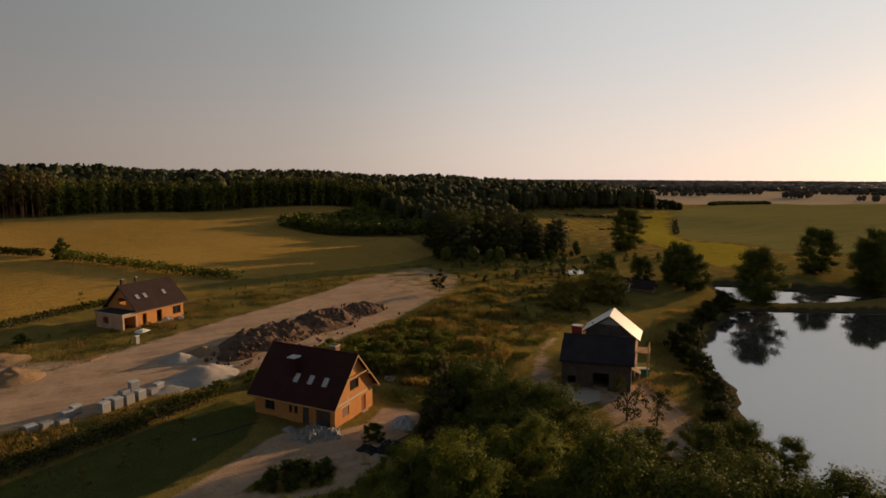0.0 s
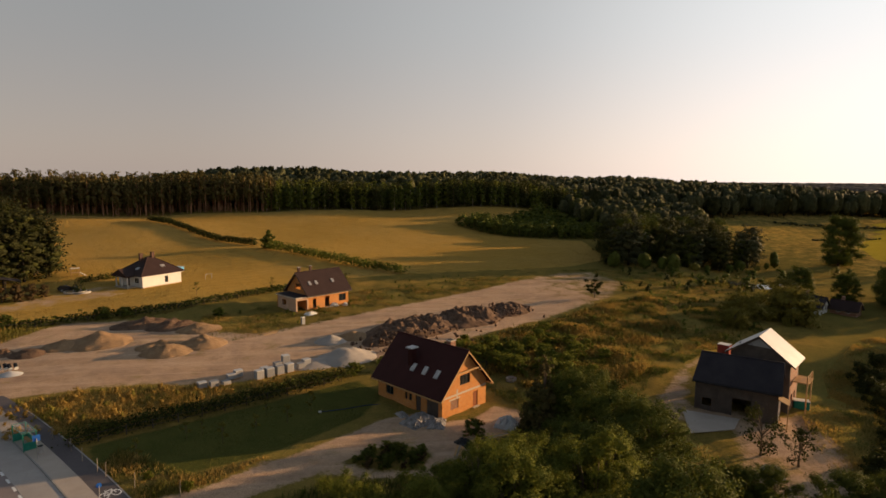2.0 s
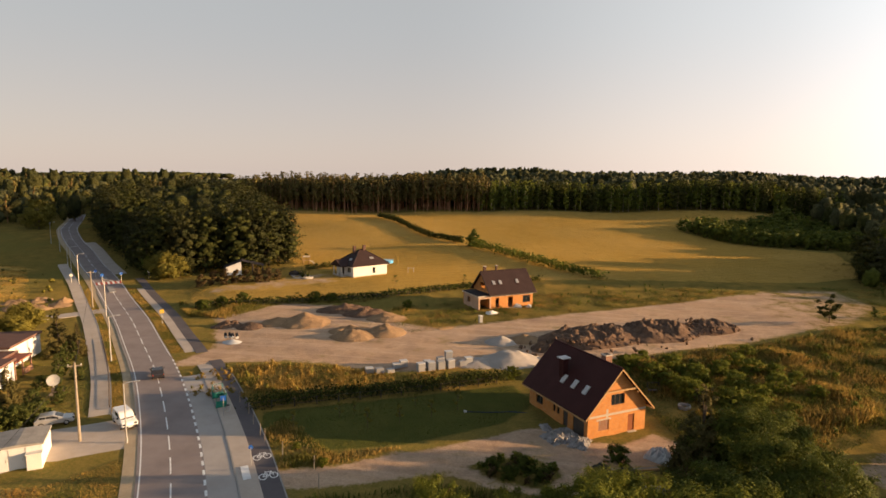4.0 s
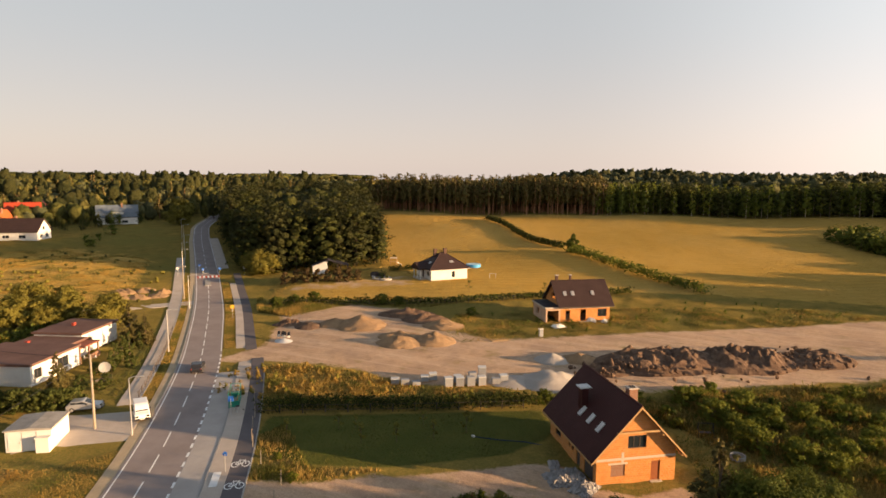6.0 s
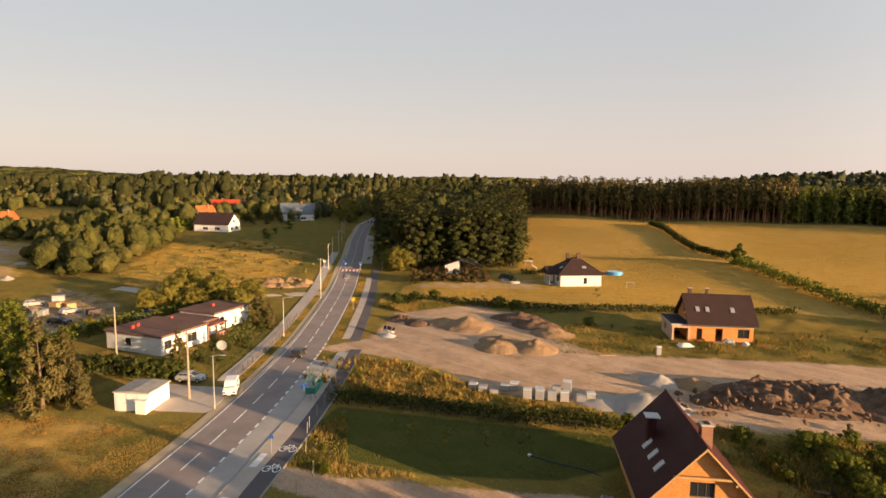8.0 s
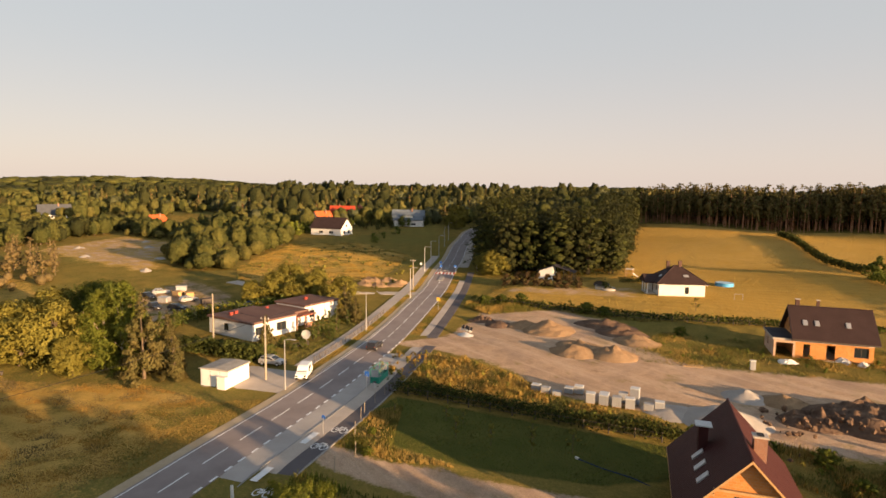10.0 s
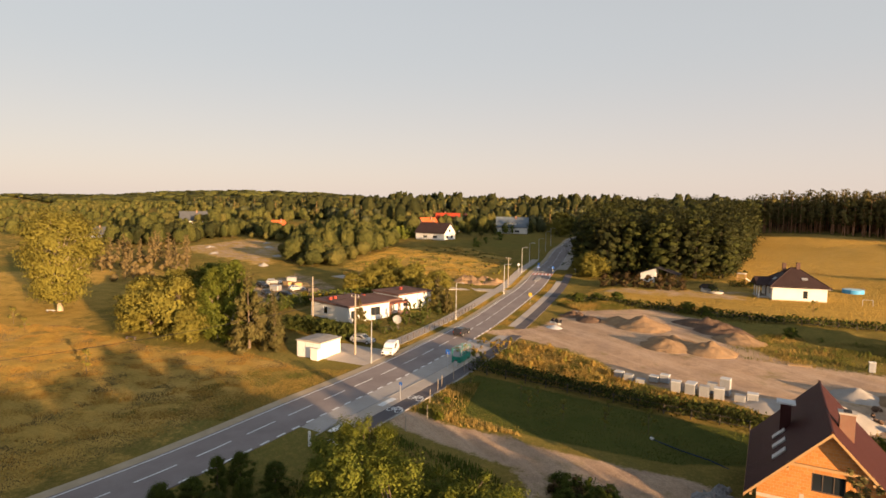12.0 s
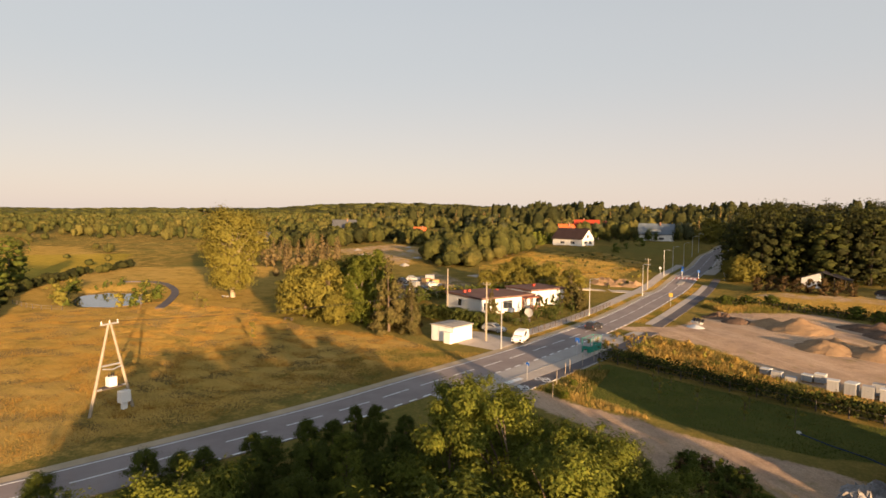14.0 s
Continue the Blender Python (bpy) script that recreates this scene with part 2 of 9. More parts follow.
M_ROOF_RED = rooftile("oxblood_roof", (0.05, 0.017, 0.016), (0.066, 0.023, 0.021))
M_ROOF_BROWN = rooftile("brown_roof", (0.045, 0.028, 0.026), (0.06, 0.037, 0.034))
M_ROOF_GREY = rooftile("slate_grey_roof", (0.075, 0.08, 0.09), (0.10, 0.105, 0.115))
M_ROOF_BLUE = rooftile("blue_grey_roof", (0.12, 0.15, 0.18), (0.17, 0.20, 0.235))
M_ROOF_BRIGHTRED = rooftile("red_roof", (0.36, 0.06, 0.03), (0.30, 0.045, 0.025))
M_DARKBRICK = plain("dark_chimney", (0.085, 0.05, 0.04), (0.12, 0.07, 0.055), 1.0, 0.9)
M_ROOF_ORANGE = rooftile("orange_roof", (0.50, 0.13, 0.045), (0.42, 0.10, 0.035))
M_ROOF_DARK = plain("bitumen_roof", (0.030, 0.028, 0.034), (0.05, 0.045, 0.05), 0.35, 0.8)
M_FLAT = plain("flat_roof_felt", (0.12, 0.068, 0.056), (0.165, 0.097, 0.08), 0.3, 0.85)
M_SUNLIT_ROOF = plain("sunlit_sheet_roof", (0.60, 0.55, 0.48), (0.68, 0.63, 0.56), 0.5, 0.35, 8.0, 0.1, 0.01, 0.3)
M_WHITE = plain("white_render", (0.60, 0.59, 0.565), (0.68, 0.67, 0.64), 0.5, 0.9, 20.0, 0.15, 0.01)
M_OFFWHITE = plain("weathered_render", (0.66, 0.63, 0.57), (0.76, 0.73, 0.67), 0.6, 0.9, 14.0, 0.2, 0.01)
M_WOOD = plain("sawn_timber", (0.42, 0.25, 0.11), (0.50, 0.31, 0.15), 1.2, 0.8)
M_DARKWOOD = plain("dark_boards", (0.075, 0.06, 0.052), (0.11, 0.09, 0.075), 1.0, 0.85)
M_POLEWOOD = plain("grey_pole", (0.25, 0.205, 0.155), (0.33, 0.28, 0.22), 1.5, 0.85)
M_GALV = plain("galvanised_steel", (0.42, 0.41, 0.40), (0.50, 0.49, 0.48), 2.0, 0.45, 20.0, 0.05, 0.004, 0.6)
M_BLACK = plain("black_plastic", (0.018, 0.018, 0.02), (0.03, 0.03, 0.032), 2.0, 0.5)
M_TYRE = plain("tyre_rubber", (0.02, 0.02, 0.02), (0.03, 0.03, 0.03), 3.0, 0.85)
M_SAND = plain("ochre_sand", (0.25, 0.155, 0.085), (0.32, 0.21, 0.12), 0.7, 0.95, 4.0, 0.9, 0.14)
M_GRAVEL = plain("pale_gravel", (0.34, 0.30, 0.265), (0.40, 0.355, 0.31), 0.5, 0.95, 7.0, 0.6, 0.06)
M_SOIL = plain("brown_soil", (0.095, 0.058, 0.04), (0.18, 0.115, 0.076), 0.8, 0.95, 3.0, 1.0, 0.2)
M_BLOCK = plain("grey_building_block", (0.27, 0.27, 0.275), (0.36, 0.36, 0.36), 1.2, 0.9)
M_FOIL = plain("white_foil", (0.42, 0.42, 0.42), (0.54, 0.54, 0.53), 1.5, 0.35, 5.0, 0.4, 0.03)
M_GREEN = plain("green_panel", (0.012, 0.16, 0.115), (0.02, 0.20, 0.145), 2.0, 0.4)
M_BLUE = plain("blue_plastic", (0.05, 0.28, 0.55), (0.10, 0.36, 0.62), 2.0, 0.4)
M_SIGNBLUE = plain("sign_blue", (0.02, 0.11, 0.42), (0.03, 0.14, 0.48), 2.0, 0.4)
M_YELLOW = plain("sign_yellow", (0.5, 0.31, 0.03), (0.56, 0.36, 0.05), 2.0, 0.4)
M_RED = plain("red_enamel", (0.27, 0.045, 0.03), (0.34, 0.065, 0.045), 2.0, 0.45)
M_CARWHITE = plain("white_car_paint", (0.78, 0.77, 0.74), (0.82, 0.81, 0.78), 2.0, 0.25, 30.0, 0.0, 0.0, 0.0, 0.5)
M_CARSILVER = plain("silver_car_paint", (0.40, 0.40, 0.40), (0.46, 0.46, 0.46), 2.0, 0.3, 30.0, 0.0, 0.0, 0.5, 0.5)
M_CARDARK = plain("dark_car_paint", (0.025, 0.025, 0.03), (0.035, 0.035, 0.04), 2.0, 0.25, 30.0, 0.0, 0.0, 0.2, 0.5)
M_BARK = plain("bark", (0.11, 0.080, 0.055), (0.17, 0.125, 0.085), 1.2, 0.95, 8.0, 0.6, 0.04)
# a darker copy of the bark, with the shade inside woods put into its colour
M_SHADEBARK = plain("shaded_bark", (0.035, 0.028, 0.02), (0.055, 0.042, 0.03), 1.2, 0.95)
M_PINEBARK = plain("pine_bark", (0.27, 0.13, 0.075), (0.34, 0.18, 0.10), 0.8, 0.95, 8.0, 0.6, 0.04)
M_PALEBARK = plain("pale_bark", (0.28, 0.22, 0.155), (0.37, 0.30, 0.215), 1.0, 0.9, 8.0, 0.5, 0.03)
M_LEAF = foliage("broad_leaves", (0.08, 0.102, 0.02), (0.11, 0.125, 0.024), (0.095, 0.11, 0.021))
M_LEAF_LIGHT = foliage("light_leaves", (0.115, 0.145, 0.024), (0.19, 0.195, 0.034), (0.145, 0.16, 0.028), 0.36)
M_LEAF_OLIVE = foliage("olive_leaves", (0.172, 0.155, 0.031), (0.222, 0.19, 0.041), (0.195, 0.166, 0.035))
M_LEAF_DARK = foliage("dark_leaves", (0.042, 0.05, 0.014), (0.06, 0.064, 0.017), (0.05, 0.054, 0.015))
M_NEEDLE = foliage("needles", (0.09, 0.086, 0.028), (0.135, 0.112, 0.04), (0.14, 0.10, 0.038), 0.15)
# canopy tones reach darker than the leaf ones: shade between sprays is painted in
M_CANOPY = foliage("wood_canopy", (0.04, 0.052, 0.016), (0.135, 0.128, 0.034), (0.078, 0.08, 0.024), 0.12, 0.7, 0.75, 1.8, 1.0)
M_CANOPY_OLIVE = foliage("olive_canopy", (0.075, 0.078, 0.023), (0.175, 0.15, 0.042), (0.115, 0.105, 0.032), 0.12, 0.7, 0.75, 1.8, 1.0)
M_CANOPY_DARK = foliage("dark_canopy", (0.026, 0.033, 0.013), (0.06, 0.06, 0.02), (0.042, 0.044, 0.016), 0.12, 0.7, 0.75, 1.8, 1.0)
# bluer than the other canopies: distance haze is painted into this colour
M_CANOPY_HAZE = foliage("hazed_canopy", (0.05, 0.058, 0.03), (0.115, 0.115, 0.05), (0.075, 0.08, 0.038), 0.12, 0.7, 0.75, 1.4, 0.8)
M_GOLDGRASS = foliage("golden_grass", (0.36, 0.235, 0.07), (0.44, 0.30, 0.095), (0.29, 0.21, 0.06), 0.38)
M_HAY = foliage("bent_hay", (0.36, 0.20, 0.048), (0.43, 0.25, 0.062), (0.28, 0.165, 0.04), 0.38)
M_THUJA = foliage("thuja_green", (0.055, 0.07, 0.018), (0.09, 0.1, 0.025), (0.07, 0.08, 0.02), 0.1)
M_GOLDLEAF = foliage("yellow_leaves", (0.26, 0.19, 0.025), (0.34, 0.26, 0.04), (0.22, 0.18, 0.03))
M_BROWNLEAF = foliage("brown_leaves", (0.15, 0.11, 0.05), (0.19, 0.135, 0.06), (0.16, 0.12, 0.05))
# greyer, paler leaves for far trees: distance haze is put into the colour
M_HAZEWOOD = foliage("hazed_leaves", (0.12, 0.108, 0.09), (0.13, 0.115, 0.098), (0.125, 0.112, 0.094))
M_RUST = foliage("rusty_leaves", (0.085, 0.055, 0.026), (0.13, 0.08, 0.036), (0.075, 0.06, 0.026))
M_DRYGRASS = foliage("dry_grass", (0.32, 0.205, 0.055), (0.37, 0.245, 0.07), (0.25, 0.18, 0.048), 0.38)
M_MEADOW = foliage("mown_stubble", (0.365, 0.225, 0.052), (0.42, 0.265, 0.066), (0.33, 0.215, 0.052), 0.38)
M_GREENGRASS = foliage("green_weeds", (0.10, 0.105, 0.023), (0.14, 0.135, 0.03), (0.20, 0.155, 0.042), 0.38)


# ---- building helpers ----
class Geo:
    """Collects plain solids and turns them into one mesh."""

    def __init__(self):
        self.v, self.f, self.weld = [], [], False

    def poly(self, pts, order):
        k = len(self.v)
        self.v += [tuple(p) for p in pts]
        self.f += [tuple(k + i for i in face) for face in order]
        return self

    def box(self, x0, y0, z0, x1, y1, z1):
        p = [(x, y, z) for z in (z0, z1) for x, y in ((x0, y0), (x1, y0), (x1, y1), (x0, y1))]
        return self.poly(p, [(3, 2, 1, 0), (4, 5, 6, 7), (0, 1, 5, 4), (1, 2, 6, 5), (2, 3, 7, 6), (3, 0, 4, 7)])

    def prism(self, base, shift):
        """A flat outline pushed along a vector."""
        n = len(base)
        top = [tuple(a + b for a, b in zip(p, shift)) for p in base]
        return self.poly(list(base) + top, [tuple(range(n))[::-1], tuple(range(n, 2 * n))] + [(i, (i + 1) % n, n + (i + 1) % n, n + i) for i in range(n)])

    def tube(self, pts, radii, sides=8):
        k, n = len(self.v), len(pts)
        for i, (p, r) in enumerate(zip(pts, radii)):
            d = Vector(pts[min(i + 1, n - 1)]) - Vector(pts[max(i - 1, 0)])
            q = d.to_track_quat("Z", "Y")
            for s in range(sides):
                a = 2 * math.pi * s / sides
                w = Vector(p) + q @ Vector((r * math.cos(a), r * math.sin(a), 0))
                self.v.append(tuple(w))
        for i in range(n - 1):
            for s in range(sides):
                a, b = k + i * sides + s, k + i * sides + (s + 1) % sides
                self.f.append((a, b, b + sides, a + sides))
        self.f.append(tuple(k + s for s in range(sides))[::-1])
        self.f.append(tuple(k + (n - 1) * sides + s for s in range(sides)))
        return self

    def mesh(self, name, material, bevel=0.0, smooth=False):
        weld = self.weld
        me = bpy.data.meshes.new(name)
        me.from_pydata(self.v, [], self.f)
        bm = bmesh.new()
        bm.from_mesh(me)
        bmesh.ops.recalc_face_normals(bm, faces=bm.faces)
        if weld:
            bmesh.ops.remove_doubles(bm, verts=bm.verts, dist=0.0005)
        if bevel:
            bmesh.ops.bevel(bm, geom=bm.edges[:], offset=bevel, segments=1, affect="EDGES", clamp_overlap=True)
        bm.to_mesh(me)
        bm.free()
        if smooth:
            for p in me.polygons:
                p.use_smooth = True
        me.materials.append(material)
        return me


def part(name, geo, material, parent, label="", bevel=0.0, smooth=False):
    """One mesh object under a thing or under a part."""
    me = geo.mesh(name, material, bevel, smooth) if isinstance(geo, Geo) else geo
    if not isinstance(geo, Geo) and not me.materials:
        me.materials.append(material)
    ob = new(name, me)
    ob.parent = parent
    return tagged(ob, label)


def thing(name, label, category, x, y, z, rz=0.0, group="", kind=""):
    """An empty at a thing's base, which carries its parts."""
    ob = new(name)
    ob.empty_display_size = 0.3
    ob.matrix_basis = pose(x, y, z, 0, 0, rz)
    return tagged(ob, label, category, group, kind)


def npmesh(name, verts, quads, materials, index=None, smooth=False, normals=None):
    """A mesh of four-cornered faces from arrays."""
    me = bpy.data.meshes.new(name)
    verts, quads = np.asarray(verts, np.float32), np.asarray(quads, np.int32)
    me.vertices.add(len(verts))
    me.vertices.foreach_set("co", verts.ravel())
    me.loops.add(quads.size)
    me.loops.foreach_set("vertex_index", quads.ravel())
    me.polygons.add(len(quads))
    me.polygons.foreach_set("loop_start", np.arange(0, quads.size, 4, dtype=np.int32))
    for m in materials:
        me.materials.append(m)
    if index is not None:
        me.polygons.foreach_set("material_index", np.asarray(index, np.int32))
    if smooth or normals is None:
        me.polygons.foreach_set("use_smooth", np.full(len(quads), smooth))
    me.update(calc_edges=True)
    if normals is not None:
        me.normals_split_custom_set_from_vertices(np.asarray(normals, np.float32))
    return me


# ---- the lie of the land ----
LAND_A = (-33, 31, 0, -15, -5, -.2, -55, 32, 0, -60, 60, .1, -75, 58, 0, -100, 95, .6, -130, 125, 2.5, -175, 165, 5, -222, 200, 6.5,
          5, 50, -.6, -13, 52, -.5, -14, 113, .5, -58, 138, 2.6, -20, 70, .2, -40, 202, 4.6, -99, 274, 9.3, -92, 127, 2.6, -88, 152, 3.2,
          55, 117, .3, 41, 58, -.4, 54, 38, -1, 48, 46, -.6, 61, 33, -3.6, 75, 53, -3.6, 116, 89, -3.2, 144, 168, -3.6, 40, 10, -3)
LAND_B = (-62, -5, -.5, -116, -16, -.5, -31, -12, -.4, -75, 35, .5, -155, 60, 2, -180, 110, 3.6, -238, 133, 6, -255, 176, 7, -200, 44, 3,
          20, 25, -1, -25, 340, 13, -76, 330, 12, 100, 258, 2, 92, 175, 0, 80, 340, 14, -60, 520, 23, 120, 560, 21, 20, 440, 19,
          -150, 330, 12, -300, 320, 14, -400, 100, 9, -300, -60, 2, -200, -150, -1, -600, 300, 18, -700, -300, 4)
LAND_C = (300, 250, -2, 300, 60, -3, 250, 480, 17, 300, 430, 12, 500, 300, 0, 600, -100, 0, 100, -150, -1, -60, -150, -1, 0, 90, .4, -45, 95, .8)
LAND_FAR = (-500, 490, 20, -1070, 590, 24, -1455, 190, 36, -1935, -340, 22, -2200, -1090, 18, -850, 100, 13, -1200, -600, 6, -900, 1100, 26,
            1380, 2404, 9, 1960, 1959, 10, 2405, 1379, 9, 2685, 704, 8, 1110, 1110, 1, 1430, 655, 0, 700, 480, 0, 2900, -300, 6, 700, 1500, 14)
LAND = np.array(LAND_A + LAND_B + LAND_C + LAND_FAR, float).reshape(-1, 3)
WATER_Z = -4.0
ROAD_LEFT = ((95, -190), (48, -118), (20, -73), (-2, -36), (-13.2, -16.5), (-20.1, -5.5), (-27.7, 5.9), (-36.8, 18.1), (-46.0, 30.3), (-55.7, 42.0), (-67, 54.6), (-80.5, 68.2),
             (-95.6, 83), (-118, 103.5), (-147, 129), (-190, 166.5), (-228, 203), (-275, 258))


def spline(points, step=2.0):
    """Even steps along a smooth line through the points."""
    p = np.array(points, float)
    p = np.vstack([2 * p[0] - p[1], p, 2 * p[-1] - p[-2]])
    out = []
    for i in range(1, len(p) - 2):
        u = np.linspace(0, 1, 24, endpoint=False)[:, None]
        a, b, c, d = p[i - 1], p[i], p[i + 1], p[i + 2]
        out.append(0.5 * (2 * b + (c - a) * u + (2 * a - 5 * b + 4 * c - d) * u**2 + (3 * b - a - 3 * c + d) * u**3))
    out = np.vstack(out + [p[-2:-1]])
    s = np.r_[0, np.cumsum(np.hypot(*np.diff(out, axis=0).T))]
    even = np.arange(0, s[-1], step)
    return np.stack([np.interp(even, s, out[:, 0]), np.interp(even, s, out[:, 1])], 1)


ROAD = spline(ROAD_LEFT, 1.5)
ROAD_DIR = np.gradient(ROAD, axis=0)
ROAD_DIR /= np.linalg.norm(ROAD_DIR, axis=1)[:, None]
ROAD_NRM = np.stack([ROAD_DIR[:, 1], -ROAD_DIR[:, 0]], 1)      # to the right of the way


def raw_height(x, y):
    d = (x[..., None] - LAND[:, 0]) ** 2 + (y[..., None] - LAND[:, 1]) ** 2
    w = 1 / (d + 60.0) ** 1.6
    return (w * LAND[:, 2]).sum(-1) / w.sum(-1)


ROAD_Z = raw_height(ROAD[:, 0] + 4 * ROAD_NRM[:, 0], ROAD[:, 1] + 4 * ROAD_NRM[:, 1])
for _ in range(20):
    ROAD_Z[1:-1] = (ROAD_Z[:-2] + 2 * ROAD_Z[1:-1] + ROAD_Z[2:]) / 4


def border(x, y, outline):
    """The distance to an outline's edge, positive inside."""
    p = np.array(outline, float)
    near = np.full(x.shape, 1e9)
    inside = np.zeros(x.shape, bool)
    for (ax, ay), (bx, by) in zip(p, np.roll(p, -1, 0)):
        t = np.clip(((x - ax) * (bx - ax) + (y - ay) * (by - ay)) / ((bx - ax) ** 2 + (by - ay) ** 2), 0, 1)
        near = np.minimum(near, np.hypot(x - ax - t * (bx - ax), y - ay - t * (by - ay)))
        if ay != by:
            inside ^= ((ay > y) != (by > y)) & (x < (bx - ax) * (y - ay) / (by - ay) + ax)
    return np.where(inside, near, -near)


POND = ((30, -12), (38, 10), (48, 24), (57, 31), (66, 38), (72, 46), (79, 55), (91, 62), (106, 70), (124, 77), (141, 67.5), (162, 56), (210, 36), (215, -60), (60, -90))
LAGOON = ((134, 84), (142, 73), (160, 65), (178, 62), (192, 62), (182, 73), (174, 82), (165, 94), (157, 103), (149, 105))
STREAM = ((108, 154), (112, 145), (116, 136.5), (127, 134.5), (136, 137), (142, 139), (142, 146.5), (134, 146), (126, 143.5), (121.5, 146), (118, 152), (113, 157))
STREAM_Z = -2.75
FISHPOND = ((-105, -47), (-103, -39), (-109, -34.5), (-122, -36.5), (-135, -43), (-138, -51), (-131, -57), (-116, -54))


def smooth(v, lo, hi):
    t = np.clip((v - lo) / (hi - lo), 0, 1)
    return t * t * (3 - 2 * t)


def land(x, y):
    """The ground's height, for arrays or single numbers."""
    x, y = np.atleast_1d(np.asarray(x, float)), np.atleast_1d(np.asarray(y, float))
    z = np.empty(x.shape)
    flat_x, flat_y, flat_z = x.ravel(), y.ravel(), z.ravel()
    for i in range(0, len(flat_x), 20000):
        s = slice(i, i + 20000)
        px, py = flat_x[s], flat_y[s]
        h = raw_height(px, py)
        near = (px > -300) & (px < 60) & (py > -60) & (py < 290)
        if near.any():
            qx, qy = px[near], py[near]
            d2 = (qx[:, None] - (ROAD[:, 0] + 3.5 * ROAD_NRM[:, 0])) ** 2 + (qy[:, None] - (ROAD[:, 1] + 3.5 * ROAD_NRM[:, 1])) ** 2
            k = d2.argmin(1)
            w = 1 - smooth(np.sqrt(d2[np.arange(len(k)), k]), 10, 22)
            h[near] = h[near] * (1 - w) + ROAD_Z[k] * w
        for shape in (POND, LAGOON):
            b = border(px, py, shape)
            dip = smooth(b, -7, 7)
            h = h * (1 - dip) + np.minimum(h, WATER_Z + 0.10 - 0.22 * np.clip(b, -6, 6)) * dip
        b = border(px, py, STREAM)
        dip = smooth(b, -9, 0.5)
        h = h * (1 - dip) + (STREAM_Z + 0.05 - 0.2 * np.clip(b, -4, 4)) * dip
        b = border(px, py, FISHPOND)
        dip = smooth(b, -4, 3)
        h = h * (1 - dip) + (-1.0 - 0.35 * np.clip(b, -4, 3)) * dip
        flat_z[s] = h
    return z if z.size > 1 else float(z[0])


def on_road(offset, k0, k1, lift):
    """A line beside the road's left edge, offset to the right, as points on the road's level."""
    k = slice(k0, k1)
    return np.stack([ROAD[k, 0] + offset * ROAD_NRM[k, 0], ROAD[k, 1] + offset * ROAD_NRM[k, 1], ROAD_Z[k] + lift], 1)


def road_index(x, y):
    return int(np.hypot(ROAD[:, 0] - x, ROAD[:, 1] - y).argmin())


def slab(name, a, b, thick, material):
    """A ribbon between two lines of points, with sides that go down into the ground."""
    n = len(a)
    low = np.array([0, 0, thick])
    v = np.concatenate([a, b, a - low, b - low])
    i = np.arange(n - 1)
    q = [np.stack([i, i + 1, n + i + 1, n + i], 1), np.stack([2 * n + i, 2 * n + i + 1, i + 1, i], 1), np.stack([n + i, n + i + 1, 3 * n + i + 1, 3 * n + i], 1)]
    ends = np.array([[0, n, 3 * n, 2 * n], [n - 1, 3 * n - 1, 4 * n - 1, 2 * n - 1]])
    me = npmesh(name, v, np.concatenate(q + [ends]), [material])
    bm = bmesh.new()
    bm.from_mesh(me)
    bmesh.ops.recalc_face_normals(bm, faces=bm.faces)
    bm.to_mesh(me)
    bm.free()
    return me


# ---- the ground, one sheet to the horizon ----
DIRT = ((-64, 58.6), (-56, 62.5), (-48.6, 65.3), (-40, 66.5), (-30, 64), (-24, 65.5), (-16, 70), (-6, 72), (2, 75.5), (16, 85), (33, 97), (49, 108.5), (62, 118),
        (75, 138), (74, 160), (62, 160), (46, 147), (27, 130.5), (8, 116.5), (-10, 103.5), (-26, 92), (-34, 93), (-40, 101), (-52, 105), (-66, 103), (-74, 88), (-63, 70))
DRIVE = ((-36, 27.5), (-31, 27.5), (-25.6, 28.8), (-20, 31), (-13, 35.4), (-10, 34.5), (-6, 33), (0, 33.5), (4, 37), (9.5, 42), (15, 45.5), (13, 50), (10.5, 51), (6.5, 47.5), (2.5, 46.6),
         (-1, 50.5), (-5, 49), (-8, 46.5), (-13, 42.5), (-18, 39), (-23, 34.8), (-30, 31), (-35, 31.5))
ISLAND = ((-10.3, 37.6), (-7, 35), (-2, 35), (-0.5, 38.5), (-3, 40.8), (-7, 40.6))
BARNYARD = ((29, 45), (33, 44), (39, 39.5), (34, 30), (33, 24), (41, 22), (47, 28), (51.5, 36), (53, 43), (47.5, 42), (39, 48), (42, 54), (49, 62.5), (58, 70), (57, 71), (47, 63.5), (40, 56), (35, 51))
LAWN = ((-39.5, 45), (-24, 54.5), (-8.5, 63.5), (-4.5, 58), (-8, 50), (-18.5, 41), (-26, 37), (-35, 37.5))
MEADOW = ((-86, 97), (-67, 106.5), (-46, 117), (-28, 132), (-8, 150), (14, 158), (40, 164), (72, 172), (95, 190), (104, 236), (74, 257), (52, 282), (90, 296), (118, 320), (44, 331),
          (-13, 317), (-48, 311), (-92, 306), (-140, 297), (-194, 297), (-124, 205), (-97, 166), (-85, 149), (-86, 134), (-78, 122), (-96, 110))
PASTURE = ((-14, -20), (-26, -2), (-42, 18), (-52, 24), (-66, 16), (-76, 2), (-92, -8), (-112, -8), (-130, 10), (-180, 0), (-190, -60), (-300, -120), (-400, -300), (-100, -140), (-20, -60))
VILLA_FIELD = ((-118, 66), (-130, 95), (-160, 122), (-205, 125), (-215, 95), (-170, 60), (-140, 52))
YARD = ((-92, 112), (-90, 108), (-77, 113.5), (-62, 127.5), (-66, 135), (-69, 139), (-74, 134), (-84, 119))
